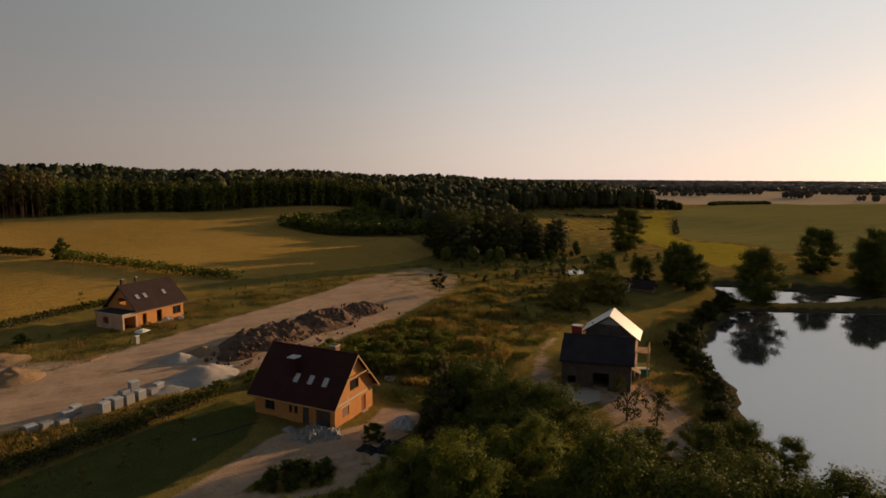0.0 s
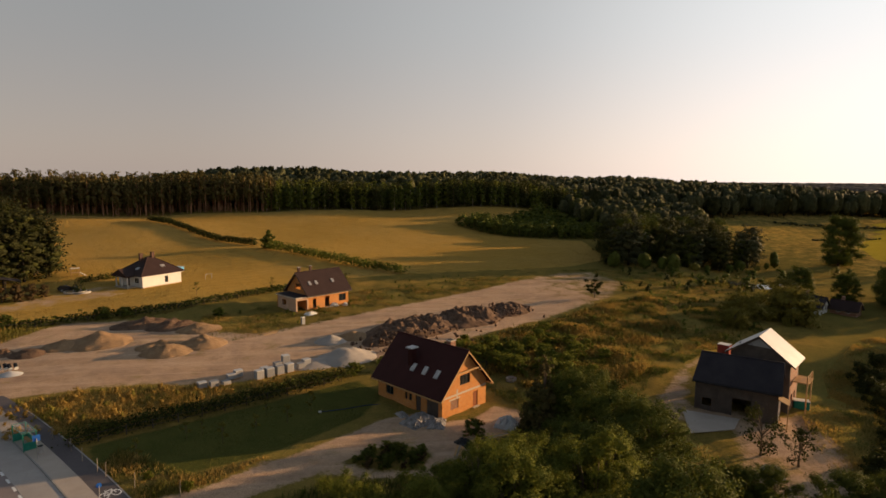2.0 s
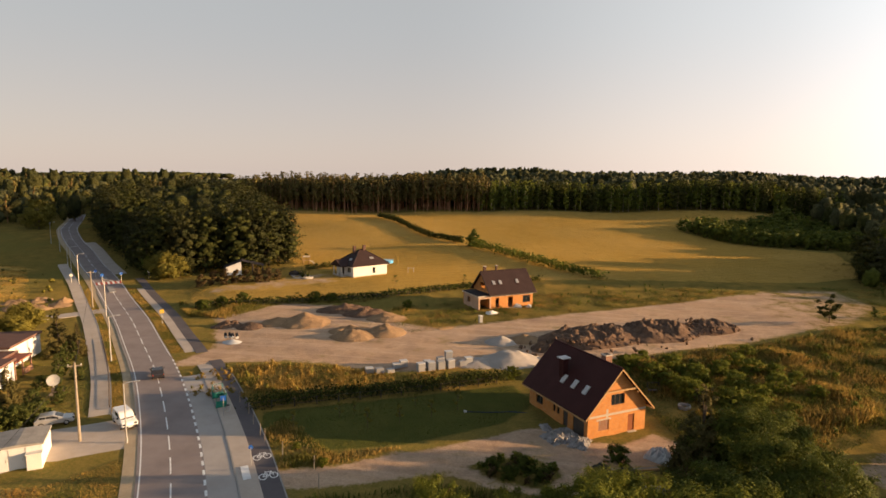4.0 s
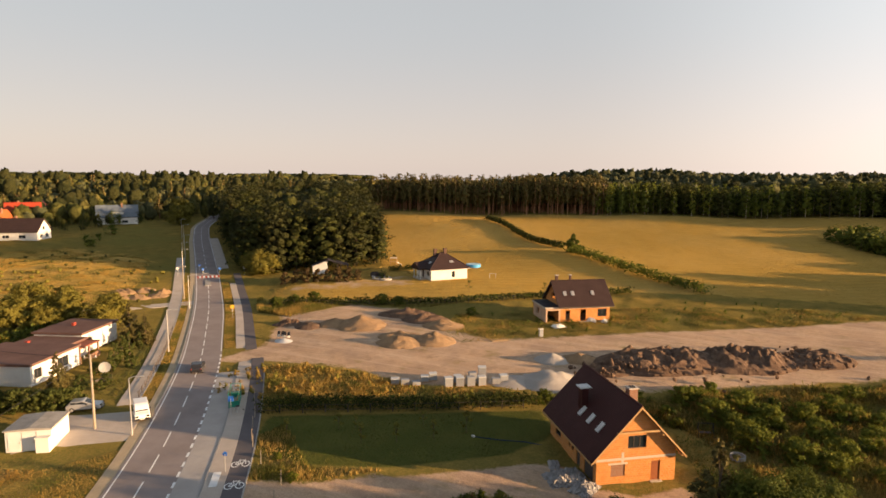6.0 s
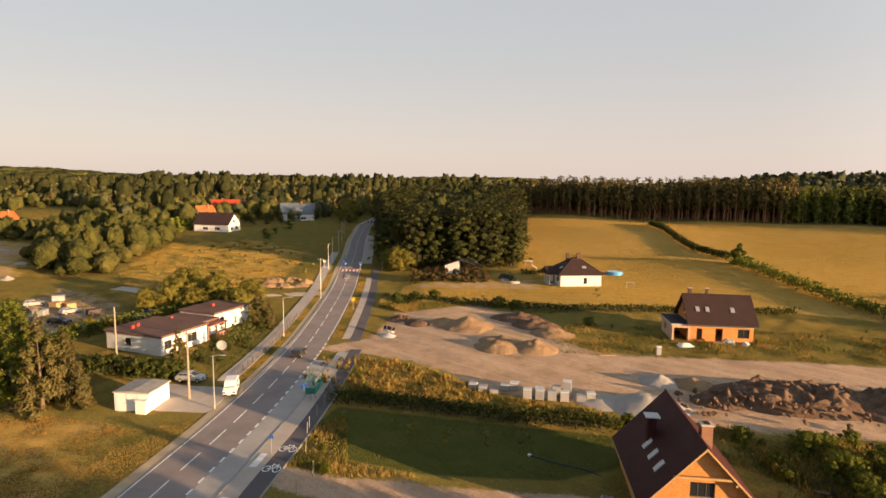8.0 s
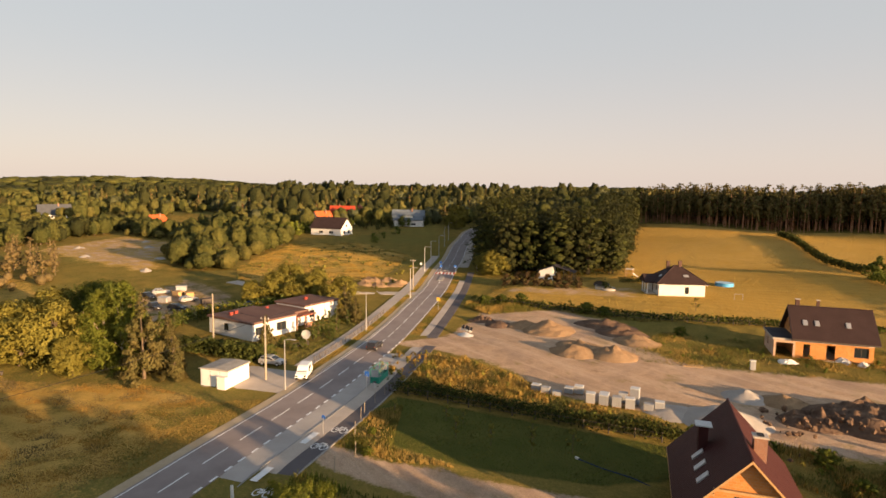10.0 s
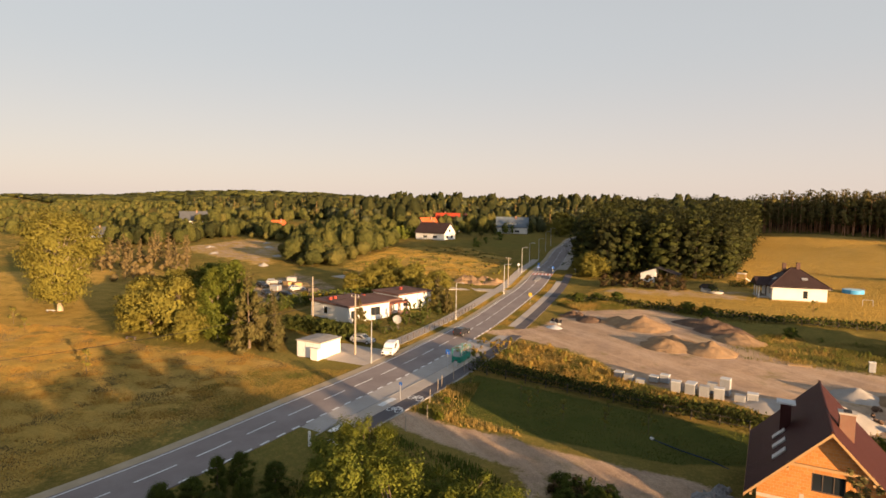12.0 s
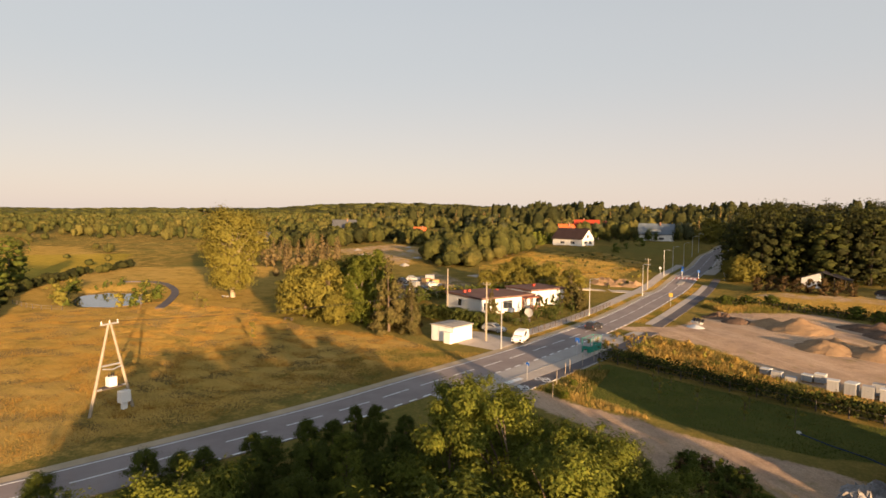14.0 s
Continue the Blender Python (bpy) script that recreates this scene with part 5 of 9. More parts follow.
def outline_at(shape, t, radius):
    """The crown's half width at a share t of its height."""
    if shape == "cone":
        return radius * (1 - t) ** 0.85 + 0.12
    if shape == "column":
        return radius * np.sqrt(np.clip(1 - (2 * t - 0.8) ** 2 * 0.55, 0.05, 1)) * (1 - 0.6 * t**4)
    if shape == "fan":
        return radius * np.clip(0.32 + 1.15 * t, 0, 1) * np.sqrt(np.clip(1 - np.clip(t - 0.5, 0, 1) ** 2 * 3.2, 0.06, 1))
    if shape == "pine":
        return radius * np.clip(1.15 - np.abs(t - 0.45) * 1.5, 0.15, 1)
    return radius * np.sqrt(np.clip(1 - (2 * t - 0.9) ** 2 * 0.72, 0.06, 1))


def cube_ball(k):
    """A ball made of square faces, k by k on each of six sides."""
    g = np.linspace(-1, 1, k + 1)
    vs, qs = [], []
    for ax in range(3):
        for sg in (-1, 1):
            a, b = np.meshgrid(g, g, indexing="ij")
            q = np.empty((k + 1, k + 1, 3))
            q[..., ax], q[..., (ax + 1) % 3], q[..., (ax + 2) % 3] = sg, a, b
            i = np.arange((k + 1) ** 2).reshape(k + 1, k + 1) + len(vs) * (k + 1) ** 2
            f = np.stack([i[:-1, :-1], i[1:, :-1], i[1:, 1:], i[:-1, 1:]], -1).reshape(-1, 4)
            qs.append(f if sg > 0 else f[:, ::-1])
            vs.append(q.reshape(-1, 3))
    v = np.concatenate(vs)
    return v / np.linalg.norm(v, axis=1)[:, None], np.concatenate(qs)


def lobes(r, height, radius, low, count, shape, k):
    """The dense inner foliage of a crown: uneven lobes up the stem, which the leaf sprays cover."""
    bv, bq = cube_ball(k)
    bump = 1 + 0.16 * np.sin(bv @ np.array([5.1, 3.3, 4.2])) + 0.13 * np.sin(bv @ np.array([-7.3, 6.1, 5.7]))
    _, same = np.unique(np.round(bv, 4), axis=0, return_inverse=True)
    same = same.ravel()
    vs, qs, ns = [], [], []
    for i in range(count):
        t = 0.08 + 0.8 * (i + 0.45 * r.uniform(-1, 1)) / max(count - 1, 1)
        w = max(float(outline_at(shape, np.array([np.clip(t, 0, 0.9)]), radius)[0]), 0.5 * radius)
        a = r.uniform(0, 6.28)
        off = w * r.uniform(0.35, 0.72)
        size = w * r.uniform(0.42, 0.62)
        tall = max(size * 0.8, 0.7 * (height - low) / count)
        if count > 12:
            a, off, size = i * 2.4 + r.uniform(-0.4, 0.4), w * r.uniform(0.4, 0.9), w * r.uniform(0.26, 0.44)
            tall = size * r.uniform(0.7, 1.0)
        turn = r.uniform(0, 6.28)
        u = bv * (bump * r.uniform(0.78, 1.15, same.max() + 1)[same])[:, None]
        u = np.stack([u[:, 0] * math.cos(turn) - u[:, 1] * math.sin(turn), u[:, 0] * math.sin(turn) + u[:, 1] * math.cos(turn), u[:, 2]], 1)
        vs.append(u * np.array([size, size, tall]) + np.array([off * math.cos(a), off * math.sin(a), low + (height - low) * t]))
        nn = u + np.array([0.35 * math.cos(a), 0.35 * math.sin(a), 0.15])
        ns.append(nn / np.linalg.norm(nn, axis=1)[:, None])
        qs.append(bq + i * len(bv))
    return np.concatenate(vs), np.concatenate(qs), np.concatenate(ns)


def crown(r, height, radius, low, clumps, leaves, size, shape="round", droop=0.0, loose=0.5):
    """Leaf sprays gathered in clumps inside a tree's outline; returns the cards and the clumps' centres."""
    t = r.uniform(0, 1, clumps)
    z = low + (height - low) * t
    reach = outline_at(shape, t, radius)
    ang = r.uniform(0, 2 * np.pi, clumps)
    lobes = 1 + 0.26 * np.sin(ang * 3 + t * 4 + r.uniform(0, 6)) + 0.17 * np.sin(ang * 5 + t * 9)
    shoot = r.uniform(0, 1, clumps) < 0.14
    lobes = lobes * np.where(shoot, r.uniform(1.05, 1.3, clumps), 1.0)
    z = z + np.where(shoot & (t > 0.55), r.uniform(0.02, 0.09, clumps) * height, 0)
    rad = reach * lobes * r.uniform(0.35, 1.0, clumps) ** 0.6
    c = np.stack([rad * np.cos(ang), rad * np.sin(ang), z], 1)
    cr = radius * r.uniform(0.1, 0.27, clumps) if shape != "cone" else radius * 0.2 * (1.15 - t)
    per = np.maximum((leaves * cr**2 / (cr**2).sum()).astype(int), 3)
    own = np.repeat(np.arange(clumps), per)
    d = r.normal(0, 0.54, (len(own), 3))
    axis_out = c - np.array([0, 0, low + (height - low) * 0.25])
    axis_out /= np.linalg.norm(axis_out, axis=1)[:, None] + 1e-9
    d += axis_out[own] * r.uniform(-0.9, 1.1, (len(own), 1))
    q = c[own] + d * cr[own][:, None] * np.array([1, 1, 0.62])
    if droop:
        q[:, 2] -= droop * np.hypot(q[:, 0], q[:, 1]) / radius * r.uniform(0.2, 1.3, len(q))
    out = q - np.array([0, 0, low + (height - low) * 0.4])
    out /= np.linalg.norm(out, axis=1)[:, None] + 1e-9
    return leaf_cards(q, d * 0.85 + out * 0.45 + np.array([0, 0, 0.25]), size, r, loose), c


def stem(r, height, girth, low, targets, sides=7, lean=0.0, bare=0.75, fork=0.45):
    """A tapered trunk with limbs that reach for the clumps."""
    n = 7
    z = np.linspace(-0.4, height * bare, n)
    sway = np.cumsum(r.normal(0, 0.05 * height / n, (n, 2)), 0)
    sway -= sway[0]
    path = np.stack([sway[:, 0] + lean * z, sway[:, 1], z], 1)
    rad = girth * (1 - 0.86 * np.clip(z / (height * bare), 0, 1)) * np.r_[1.5, np.ones(n - 1)]
    pieces = [tube_rings(path, rad, sides)]
    for c in targets:
        h = min(max(low * 0.7, c[2] * r.uniform(fork, fork + 0.3)), height * bare * 0.95)
        b = np.array([np.interp(h, z, path[:, 0]), np.interp(h, z, path[:, 1]), h])
        m = (b + c) / 2 + np.array([0, 0, 0.12 * np.linalg.norm(c - b)])
        g = girth * 0.34
        pieces.append(tube_rings(np.stack([b, m, c]), [g, g * 0.6, g * 0.2], 5))
    return joined(pieces)


def tree(name, label, category, seed, height, radius, low, clumps, leaves, size, leaf_mat, bark_mat, girth=0.22, shape="round", droop=0.0, limbs=14, bare=0.75, fork=0.45):
    """A tree at the origin: trunk with limbs, and crown."""
    r = np.random.default_rng(seed)
    (cv, cq, cn), c = crown(r, height, radius, low, clumps, leaves, size, shape, droop)
    pick = c[r.permutation(len(c))[:limbs]]
    tv, tq = stem(r, height, girth, low, pick, bare=bare, fork=fork)
    ob = thing(name, label, category, 0, 0, 0)
    part("trunk", npmesh("trunk", tv, tq, [bark_mat], smooth=True), bark_mat, ob)
    part("crown", npmesh("crown", cv, cq, [leaf_mat], normals=cn), leaf_mat, ob)
    return ob


def plant(proto, spots, label="", group="", seed=0, sink=0.0):
    """Copies of a plant at (x, y, size) or (x, y, size, height), each turned its own way. The first one built is moved to the first spot."""
    r = np.random.default_rng(seed + 11)
    for i, s in enumerate(spots):
        x, y, k = s[:3]
        kz = s[3] if len(s) > 3 else k
        m = Matrix.LocRotScale((x, y, land(x, y) - sink), Euler((0, 0, r.uniform(0, 6.28))), (k, k, kz))
        ob = copy_thing(proto, m)
        if label or group:
            tagged(ob, label, "", group)
    for o in list(proto.children_recursive) + [proto]:
        bpy.data.objects.remove(o)


t_a = tree("tree", "dense dark green broadleaf tree with a wide crown", "tree", 1, 10.5, 4.4, 1.2, 115, 26000, 0.16, M_LEAF, M_BARK, 0.24)
t_b = tree("tree", "dense green broadleaf tree with an uneven crown", "tree", 2, 9.5, 3.7, 0.9, 95, 20000, 0.155, M_LEAF, M_BARK, 0.2)
t_alder = tree("alder_tree", "slim dark green young alder beside the road", "tree", 24, 9.5, 3.0, 0.2, 95, 20000, 0.135, M_LEAF, M_BARK, 0.16, "column", 0.4)
t_c = tree("tree", "light green young broadleaf tree with loose branches", "tree", 3, 10.0, 2.7, 1.0, 60, 18000, 0.115, M_LEAF_LIGHT, M_BARK, 0.15, "column")
t_locust = tree("locust_tree", "feathery yellow-green locust tree in evening sun", "tree", 23, 9.0, 3.7, 0.8, 64, 30000, 0.11, M_LEAF_LIGHT, M_BARK, 0.18, "round", 0.0, 30)
t_d = tree("tree", "olive green willow-like tree in full leaf", "tree", 4, 9.0, 4.0, 0.5, 150, 12000, 0.27, M_LEAF_OLIVE, M_BARK, 0.24)
t_birch = tree("birch_tree", "drooping birch tree with pale stem and hanging sprays", "tree", 5, 13.0, 3.0, 1.2, 120, 12000, 0.2, M_LEAF_LIGHT, M_PALEBARK, 0.2, "column", 2.2)
t_big = tree("poplar_tree", "tall old poplar with pale forked limbs", "tree", 6, 20.0, 7.4, 2.4, 250, 24000, 0.31, M_LEAF_OLIVE, M_PALEBARK, 0.5, "fan", 0.0, 90, 0.7, 0.22)
t_spruce = tree("spruce_tree", "dense green spruce with a pointed top", "tree", 7, 9.5, 2.4, 0.5, 130, 13000, 0.18, M_NEEDLE, M_BARK, 0.16, "cone", 0.35, 8, 0.95)
t_thuja = tree("thuja", "narrow clipped thuja in a garden row", "conifer", 8, 3.6, 0.62, 0.15, 40, 1500, 0.15, M_THUJA, M_BARK, 0.06, "column", 0, 4, 0.8)
t_shrub = tree("shrub", "bushy green shrub in rough grass", "shrub", 9, 2.6, 1.6, 0.1, 70, 3000, 0.16, M_LEAF, M_BARK, 0.06)
t_shrub2 = tree("shrub", "sunlit yellow-green shrub in rough grass", "shrub", 10, 2.4, 1.5, 0.1, 66, 2800, 0.16, M_LEAF_LIGHT, M_BARK, 0.06)
t_dark = tree("tree", "dark alder tree standing at the water's edge", "tree", 12, 15.0, 5.6, 0.8, 190, 30000, 0.25, M_LEAF, M_BARK, 0.3)
t_sap = tree("sapling", "thin young tree standing alone in grass", "tree", 13, 3.0, 0.7, 1.2, 12, 260, 0.16, M_LEAF_OLIVE, M_BARK, 0.04)
t_gold = tree("shrub", "golden yellow garden shrub", "shrub", 14, 2.2, 1.2, 0.1, 24, 1500, 0.16, M_GOLDLEAF, M_BARK, 0.05)
t_rust = tree("shrub", "rusty brown garden conifer by the wood", "shrub", 15, 3.6, 1.5, 0.1, 34, 1800, 0.22, M_RUST, M_BARK, 0.08, "column")

t_roadtree = tree("tree", "round olive tree beside the far road", "tree", 22, 12.5, 5.6, 0.8, 130, 7000, 0.45, M_LEAF_OLIVE, M_BARK, 0.3)
# trees below the camera's way, between the road, the drive and the pond
plant(t_a, [(18.5, 32.5, 0.84), (21.0, 27.5, 0.86), (15.0, 25.5, 0.8), (17.6, 39.5, 0.8), (21.5, 42.5, 0.7), (24, 7, 0.95), (27, 0.0, 1.0), (17.5, 6, 1.0), (15, 12, 1.02)],
      group="trees near the drive", seed=1)
plant(t_b, [(24.0, 33.0, 0.68), (12.6, 30.5, 0.72), (10.0, 25.0, 0.78), (20.5, 47.0, 0.62), (24.5, 38.0, 0.6), (27.5, 22.5, 0.5), (31.0, 22.0, 0.52), (36.0, 19.5, 0.62), (41.0, 18.5, 0.66), (45.5, 15.5, 0.6), (22, 18, 0.55), (33.5, 14.0, 0.6), (12, 0, 0.7)],
      group="trees near the drive", seed=2)
plant(t_alder, [(-5.5, 6.5, 0.55, 0.52), (-9.5, 3.5, 0.5, 0.42), (-4.0, 11.0, 0.52, 0.5), (-9.0, 13.0, 0.5, 0.4), (-3.0, 1.5, 0.5, 0.5), (-7.5, -2.5, 0.42, 0.42), (-12.5, 9.5, 0.42, 0.3), (0.5, 6.0, 0.55, 0.6), (-1.5, -4.0, 0.5, 0.45), (5, 11.5, 0.6, 0.6),
                (-19, 12, 0.34, 0.3), (-15.5, 8, 0.4, 0.3), (-12, 2, 0.42, 0.36), (-8.5, -5, 0.42, 0.42), (-5, -10, 0.45, 0.45), (-16.5, 14.5, 0.38, 0.27), (-13, 6, 0.4, 0.42), (-10.5, -1.5, 0.4, 0.32), (-2.5, 5, 0.5, 0.42), (-7, 2.5, 0.5, 0.38), (-17.5, 10, 0.3, 0.36), (-11, 11.5, 0.35, 0.45), (-6, 14.5, 0.4, 0.36), (-10, 7, 0.36, 0.34)],
      group="alders beside the road", seed=31)
plant(t_locust, [(3.5, 17.9, 0.95, 1.18), (6.5, 22.0, 0.98), (4.0, 25.8, 0.58), (9.5, 18.5, 1.05), (-0.5, 21.5, 0.75), (-1.8, 26.0, 0.5), (4.5, 1.5, 0.74), (8.0, 3.5, 0.8), (7.5, 13.5, 0.9), (20.5, 37.0, 0.62), (13.5, 21.5, 0.95), (8.7, -1.8, 0.9, 0.95), (7.2, 0.6, 0.95, 1.02), (-9.9, 20.0, 0.7, 0.84), (1.5, 23.0, 0.9, 0.9), (2.2, 28.0, 0.7, 0.62), (-3.5, 20.5, 0.7, 0.8)],
      group="locust trees", seed=5)
plant(t_c, [(1.4, 15.0, 1.1), (-4.1, 16.2, 0.9), (10.8, 18.4, 1.08), (-1.0, 9.0, 0.6), (-7.0, 9.0, 0.5), (-13, 17.5, 0.4), (-6.5, 17.5, 0.5), (2.5, 9.5, 0.62), (-20.5, 21.5, 0.3), (-15.5, 24.0, 0.26), (-2.5, -1.0, 0.42), (23.5, 45.5, 0.5)],
      group="young trees near the drive", seed=3)
# the meadow's big trees beyond the road
plant(t_big, [(-116.6, -16.3, 1.0)])
plant(t_d, [(-79.5, 7.0, 1.12), (-84.0, 2.5, 1.05), (-88.0, 1.0, 0.85), (-74.5, 9.0, 0.62), (-91, 7, 1.1), (-95, 4, 0.9), (-108, 52, 0.8), (-113, 57, 0.9), (-113.5, 120.5, 0.72), (-110.9, 121.6, 0.8), (-108.8, 123.5, 0.62), (-105, 60, 0.75), (-114, 65, 0.7), (-100, 66, 0.7), (-110, 47, 0.6), (-97, 61, 0.6), (-103, 54, 0.6)],
      "olive green tree in full evening light", "sunlit trees", 4)
plant(t_birch, [(-73.0, 15.9, 1.05), (-75.5, 13.2, 0.95), (-71.0, 17.5, 0.8)], group="birches")
plant(t_spruce, [(13.8, 40.2, 1.12), (11.4, 34.6, 0.62), (-66.4, 17.6, 1.35), (-63.2, 21.2, 0.62), (-71.8, 37.6, 0.62), (-86.0, 59.6, 0.85), (-68.6, 22.0, 0.7), (-83.0, 60.5, 0.6), (-75, 22.5, 0.8)], group="spruces", seed=6)
plant(t_thuja, [(-77.0, 50.6, 1.0), (-78.0, 52.2, 1.15), (-79.0, 54.2, 1.2), (-75.4, 48.8, 1.15), (-81.0, 57.6, 0.9), (-74.2, 47.4, 0.9), (-83.8, 19.8, 1.5), (-80.0, 18.5, 1.4), (-78.0, 20.5, 1.3), (-75.5, 21.0, 1.25), (-88.5, 21.5, 1.2), (-92, 24, 1.2), (-95, 27, 1.1)], group="thujas", seed=7)
t_clip = tree("shrub", "round clipped dark green shrub in a garden row", "shrub", 28, 2.5, 1.25, 0.05, 60, 2600, 0.14, M_THUJA, M_BARK, 0.06)
plant(t_clip, [(-75.4, 26.6, 1.0), (-73.6, 28.2, 1.1), (-71.6, 29.6, 0.95), (-69.6, 30.9, 1.1), (-67.6, 32.2, 1.0), (-65.9, 33.8, 1.1), (-65.4, 35.8, 1.0), (-71.2, 40.6, 0.7), (-69.6, 43.4, 0.6), (-74.6, 45.2, 0.75), (-73.4, 50.4, 0.7), (-68.0, 41.2, 0.5)], group="clipped garden shrubs", seed=41)
plant(t_gold, [(-98, 38, 1.2), (-100, 36, 1.1), (-102.5, 33.5, 1.2), (-104, 31, 0.9), (-99.5, 45, 1.2), (-62.5, 21.5, 0.5)], group="golden shrubs", seed=8)
plant(t_rust, [(-92.8, 115.5, 0.95), (-90.2, 116.6, 1.0), (-87.6, 118.0, 0.95), (-83.2, 121.2, 1.0), (-81.0, 123.0, 0.95), (-85.5, 119.6, 0.9), (-95.2, 113.4, 0.9), (-79.2, 125.0, 0.8)], group="rusty shrubs", seed=9)
plant(t_roadtree, [(-236, 199, 1.0)], group="roadside trees")
# round the pond
plant(t_dark, [(-86.5, 13.5, 0.75), (-90.0, 15.0, 0.7), (133.5, 76.0, 0.95), (194, 94, 1.0), (184, 71, 1.0), (137, 105, 0.85), (134, 97, 0.7), (187, 176, 1.15, 1.25), (205, 80, 1.0), (176, 62, 0.7), (143, 112, 0.6), (128, 112, 0.55), (118, 118, 0.6), (215, 60, 1.1)],
      group="trees at the water", seed=10)
t_willow = tree("willow_tree", "round grey-green willow beyond the barn", "tree", 16, 8.0, 5.6, 0.3, 170, 9000, 0.34, M_LEAF_OLIVE, M_BARK, 0.3)
plant(t_willow, [(96, 96, 1.0), (112, 116, 0.75), (86, 100, 0.6), (77, 90, 0.5)], group="willows", seed=11)
t_pine1 = tree("tree", "small dark tree alone on bare sand", "tree", 17, 5.6, 1.9, 1.4, 22, 1500, 0.26, M_LEAF_DARK, M_BARK, 0.12)
plant(t_pine1, [(55.5, 116.6, 1.0)])
t_apple = tree("tree", "bare-branched old tree on the barnyard", "tree", 18, 6.0, 2.4, 1.0, 26, 900, 0.2, M_LEAF_DARK, M_BARK, 0.16, "round", 0, 24, 0.7)
plant(t_apple, [(38.5, 33.0, 0.95), (41.5, 30.5, 0.8)])
# shrubs beside the brick house, on the drive's island, on the banks
r = np.random.default_rng(21)
plant(t_shrub, [(-8.0, 37.0, 0.55), (-4.5, 38.0, 0.6), (-2.5, 36.5, 0.5), (-6.0, 36.0, 0.5),
                (5.6, 42.2, 0.75), (13.0, 40.5, 0.8), (16.5, 41.5, 1.3), (18.5, 44, 1.4), (20.5, 41, 1.3), (22, 47, 1.0), (17, 38, 1.2), (27, 35, 1.0), (-36.6, 107, 0.7), (-60, 106.5, 0.9), (-56, 108.0, 0.8), (-75.5, 101, 0.9), (-79, 98, 0.8), (-82, 95, 0.8)],
      group="shrubs", seed=22)
plant(t_shrub2, [(10.8, 76.5, 0.79), (18, 69.5, 0.75), (22.5, 65, 0.79), (14, 73.5, 0.7), (26, 70, 0.62), (9, 66.5, 0.48), (7.5, 69, 0.62), (-8.5, 66.5, 0.7), (30, 62, 0.62), (9.4, 74.5, 0.98), (13.1, 71, 1.07), (16.5, 75.8, 1.1), (19.7, 71.6, 1.07), (25.2, 71, 1.01), (29.3, 78.3, 0.98), (18.1, 64.3, 1.07), (22.5, 62, 1.14), (31, 70.8, 1.07), (27, 66, 0.98), (15.5, 69, 0.85), (35, 75, 0.79),
                 (20, 74, 0.9), (24, 76, 1.0), (16.5, 66.5, 0.95), (28, 82, 0.9), (12.5, 80.0, 0.7), (33, 78, 0.8), (31, 88, 0.8), (-3.5, 68.5, 0.8), (3, 72.5, 0.7), (25.5, 62, 0.9), (36, 70, 0.7), (-26, 33.5, 0.35), (-30.5, 36.5, 0.3), (-5.4, 40.2, 0.4), (-1.4, 39, 0.35)],
      group="sunlit shrubs", seed=23)
bank = []
for (ax, ay), (bx, by) in zip(POND[1:9], POND[2:10]):
    for t in np.arange(0, 1, 0.22):
        if r.uniform() < 0.22:
            continue
        bank.append((ax + t * (bx - ax) - r.uniform(0.2, 2.2), ay + t * (by - ay) + r.uniform(0, 1.5), r.uniform(0.7, 1.5)))
t_bank = tree("shrub", "dark willow shrub hanging over the bank", "shrub", 19, 3.0, 1.8, 0.1, 66, 2600, 0.19, M_LEAF_DARK, M_BARK, 0.06)
plant(t_bank, bank, group="bank shrubs", seed=24)
plant(t_sap, [(-14.6, 53.0, 0.9), (-17.5, 49.6, 0.8), (-21, 46.5, 0.8), (-24.5, 44.2, 0.85), (-20.5, 52.5, 0.6), (-29, 46, 0.7), (-61.7, -4.6, 1.1), (-98, -32, 1.3), (-104, -22, 1.0), (-63.5, 105.0, 0.8), (-27.5, 47.5, 0.6), (-33, 41, 0.8), (-45.5, 126, 1.0), (-28.5, 137, 0.9), (-93, -18, 0.9)],
      group="saplings", seed=25)


def low_tree(seed, height, radius, low, clumps, leaves, size, girth, shape, bare=0.8, sides=5, mass=9, fine=2):
    """A simpler tree as arrays, for woods: points, faces, which faces are bark, and normals."""
    r = np.random.default_rng(seed)
    (cv, cq, cn), c = crown(r, height, radius, low, clumps, leaves, size, shape, 0.0, 0.4)
    lv, lq, ln = lobes(r, height * 0.95, radius * 0.78, low + 0.04 * height, mass, shape, fine)
    tv, tq = tube_rings(np.array([[0, 0, -1.0], [0.1, 0, height * 0.35], [0, 0.1, height * bare]]), [girth, girth * 0.7, girth * 0.25], sides)
    v = np.concatenate([tv, lv, cv])
    q = np.concatenate([tq, lq + len(tv), cq + len(tv) + len(lv)])
    return v, q, np.r_[np.zeros(len(tq), int), np.ones(len(lq) + len(cq), int)], np.concatenate([np.zeros_like(tv), ln, cn])


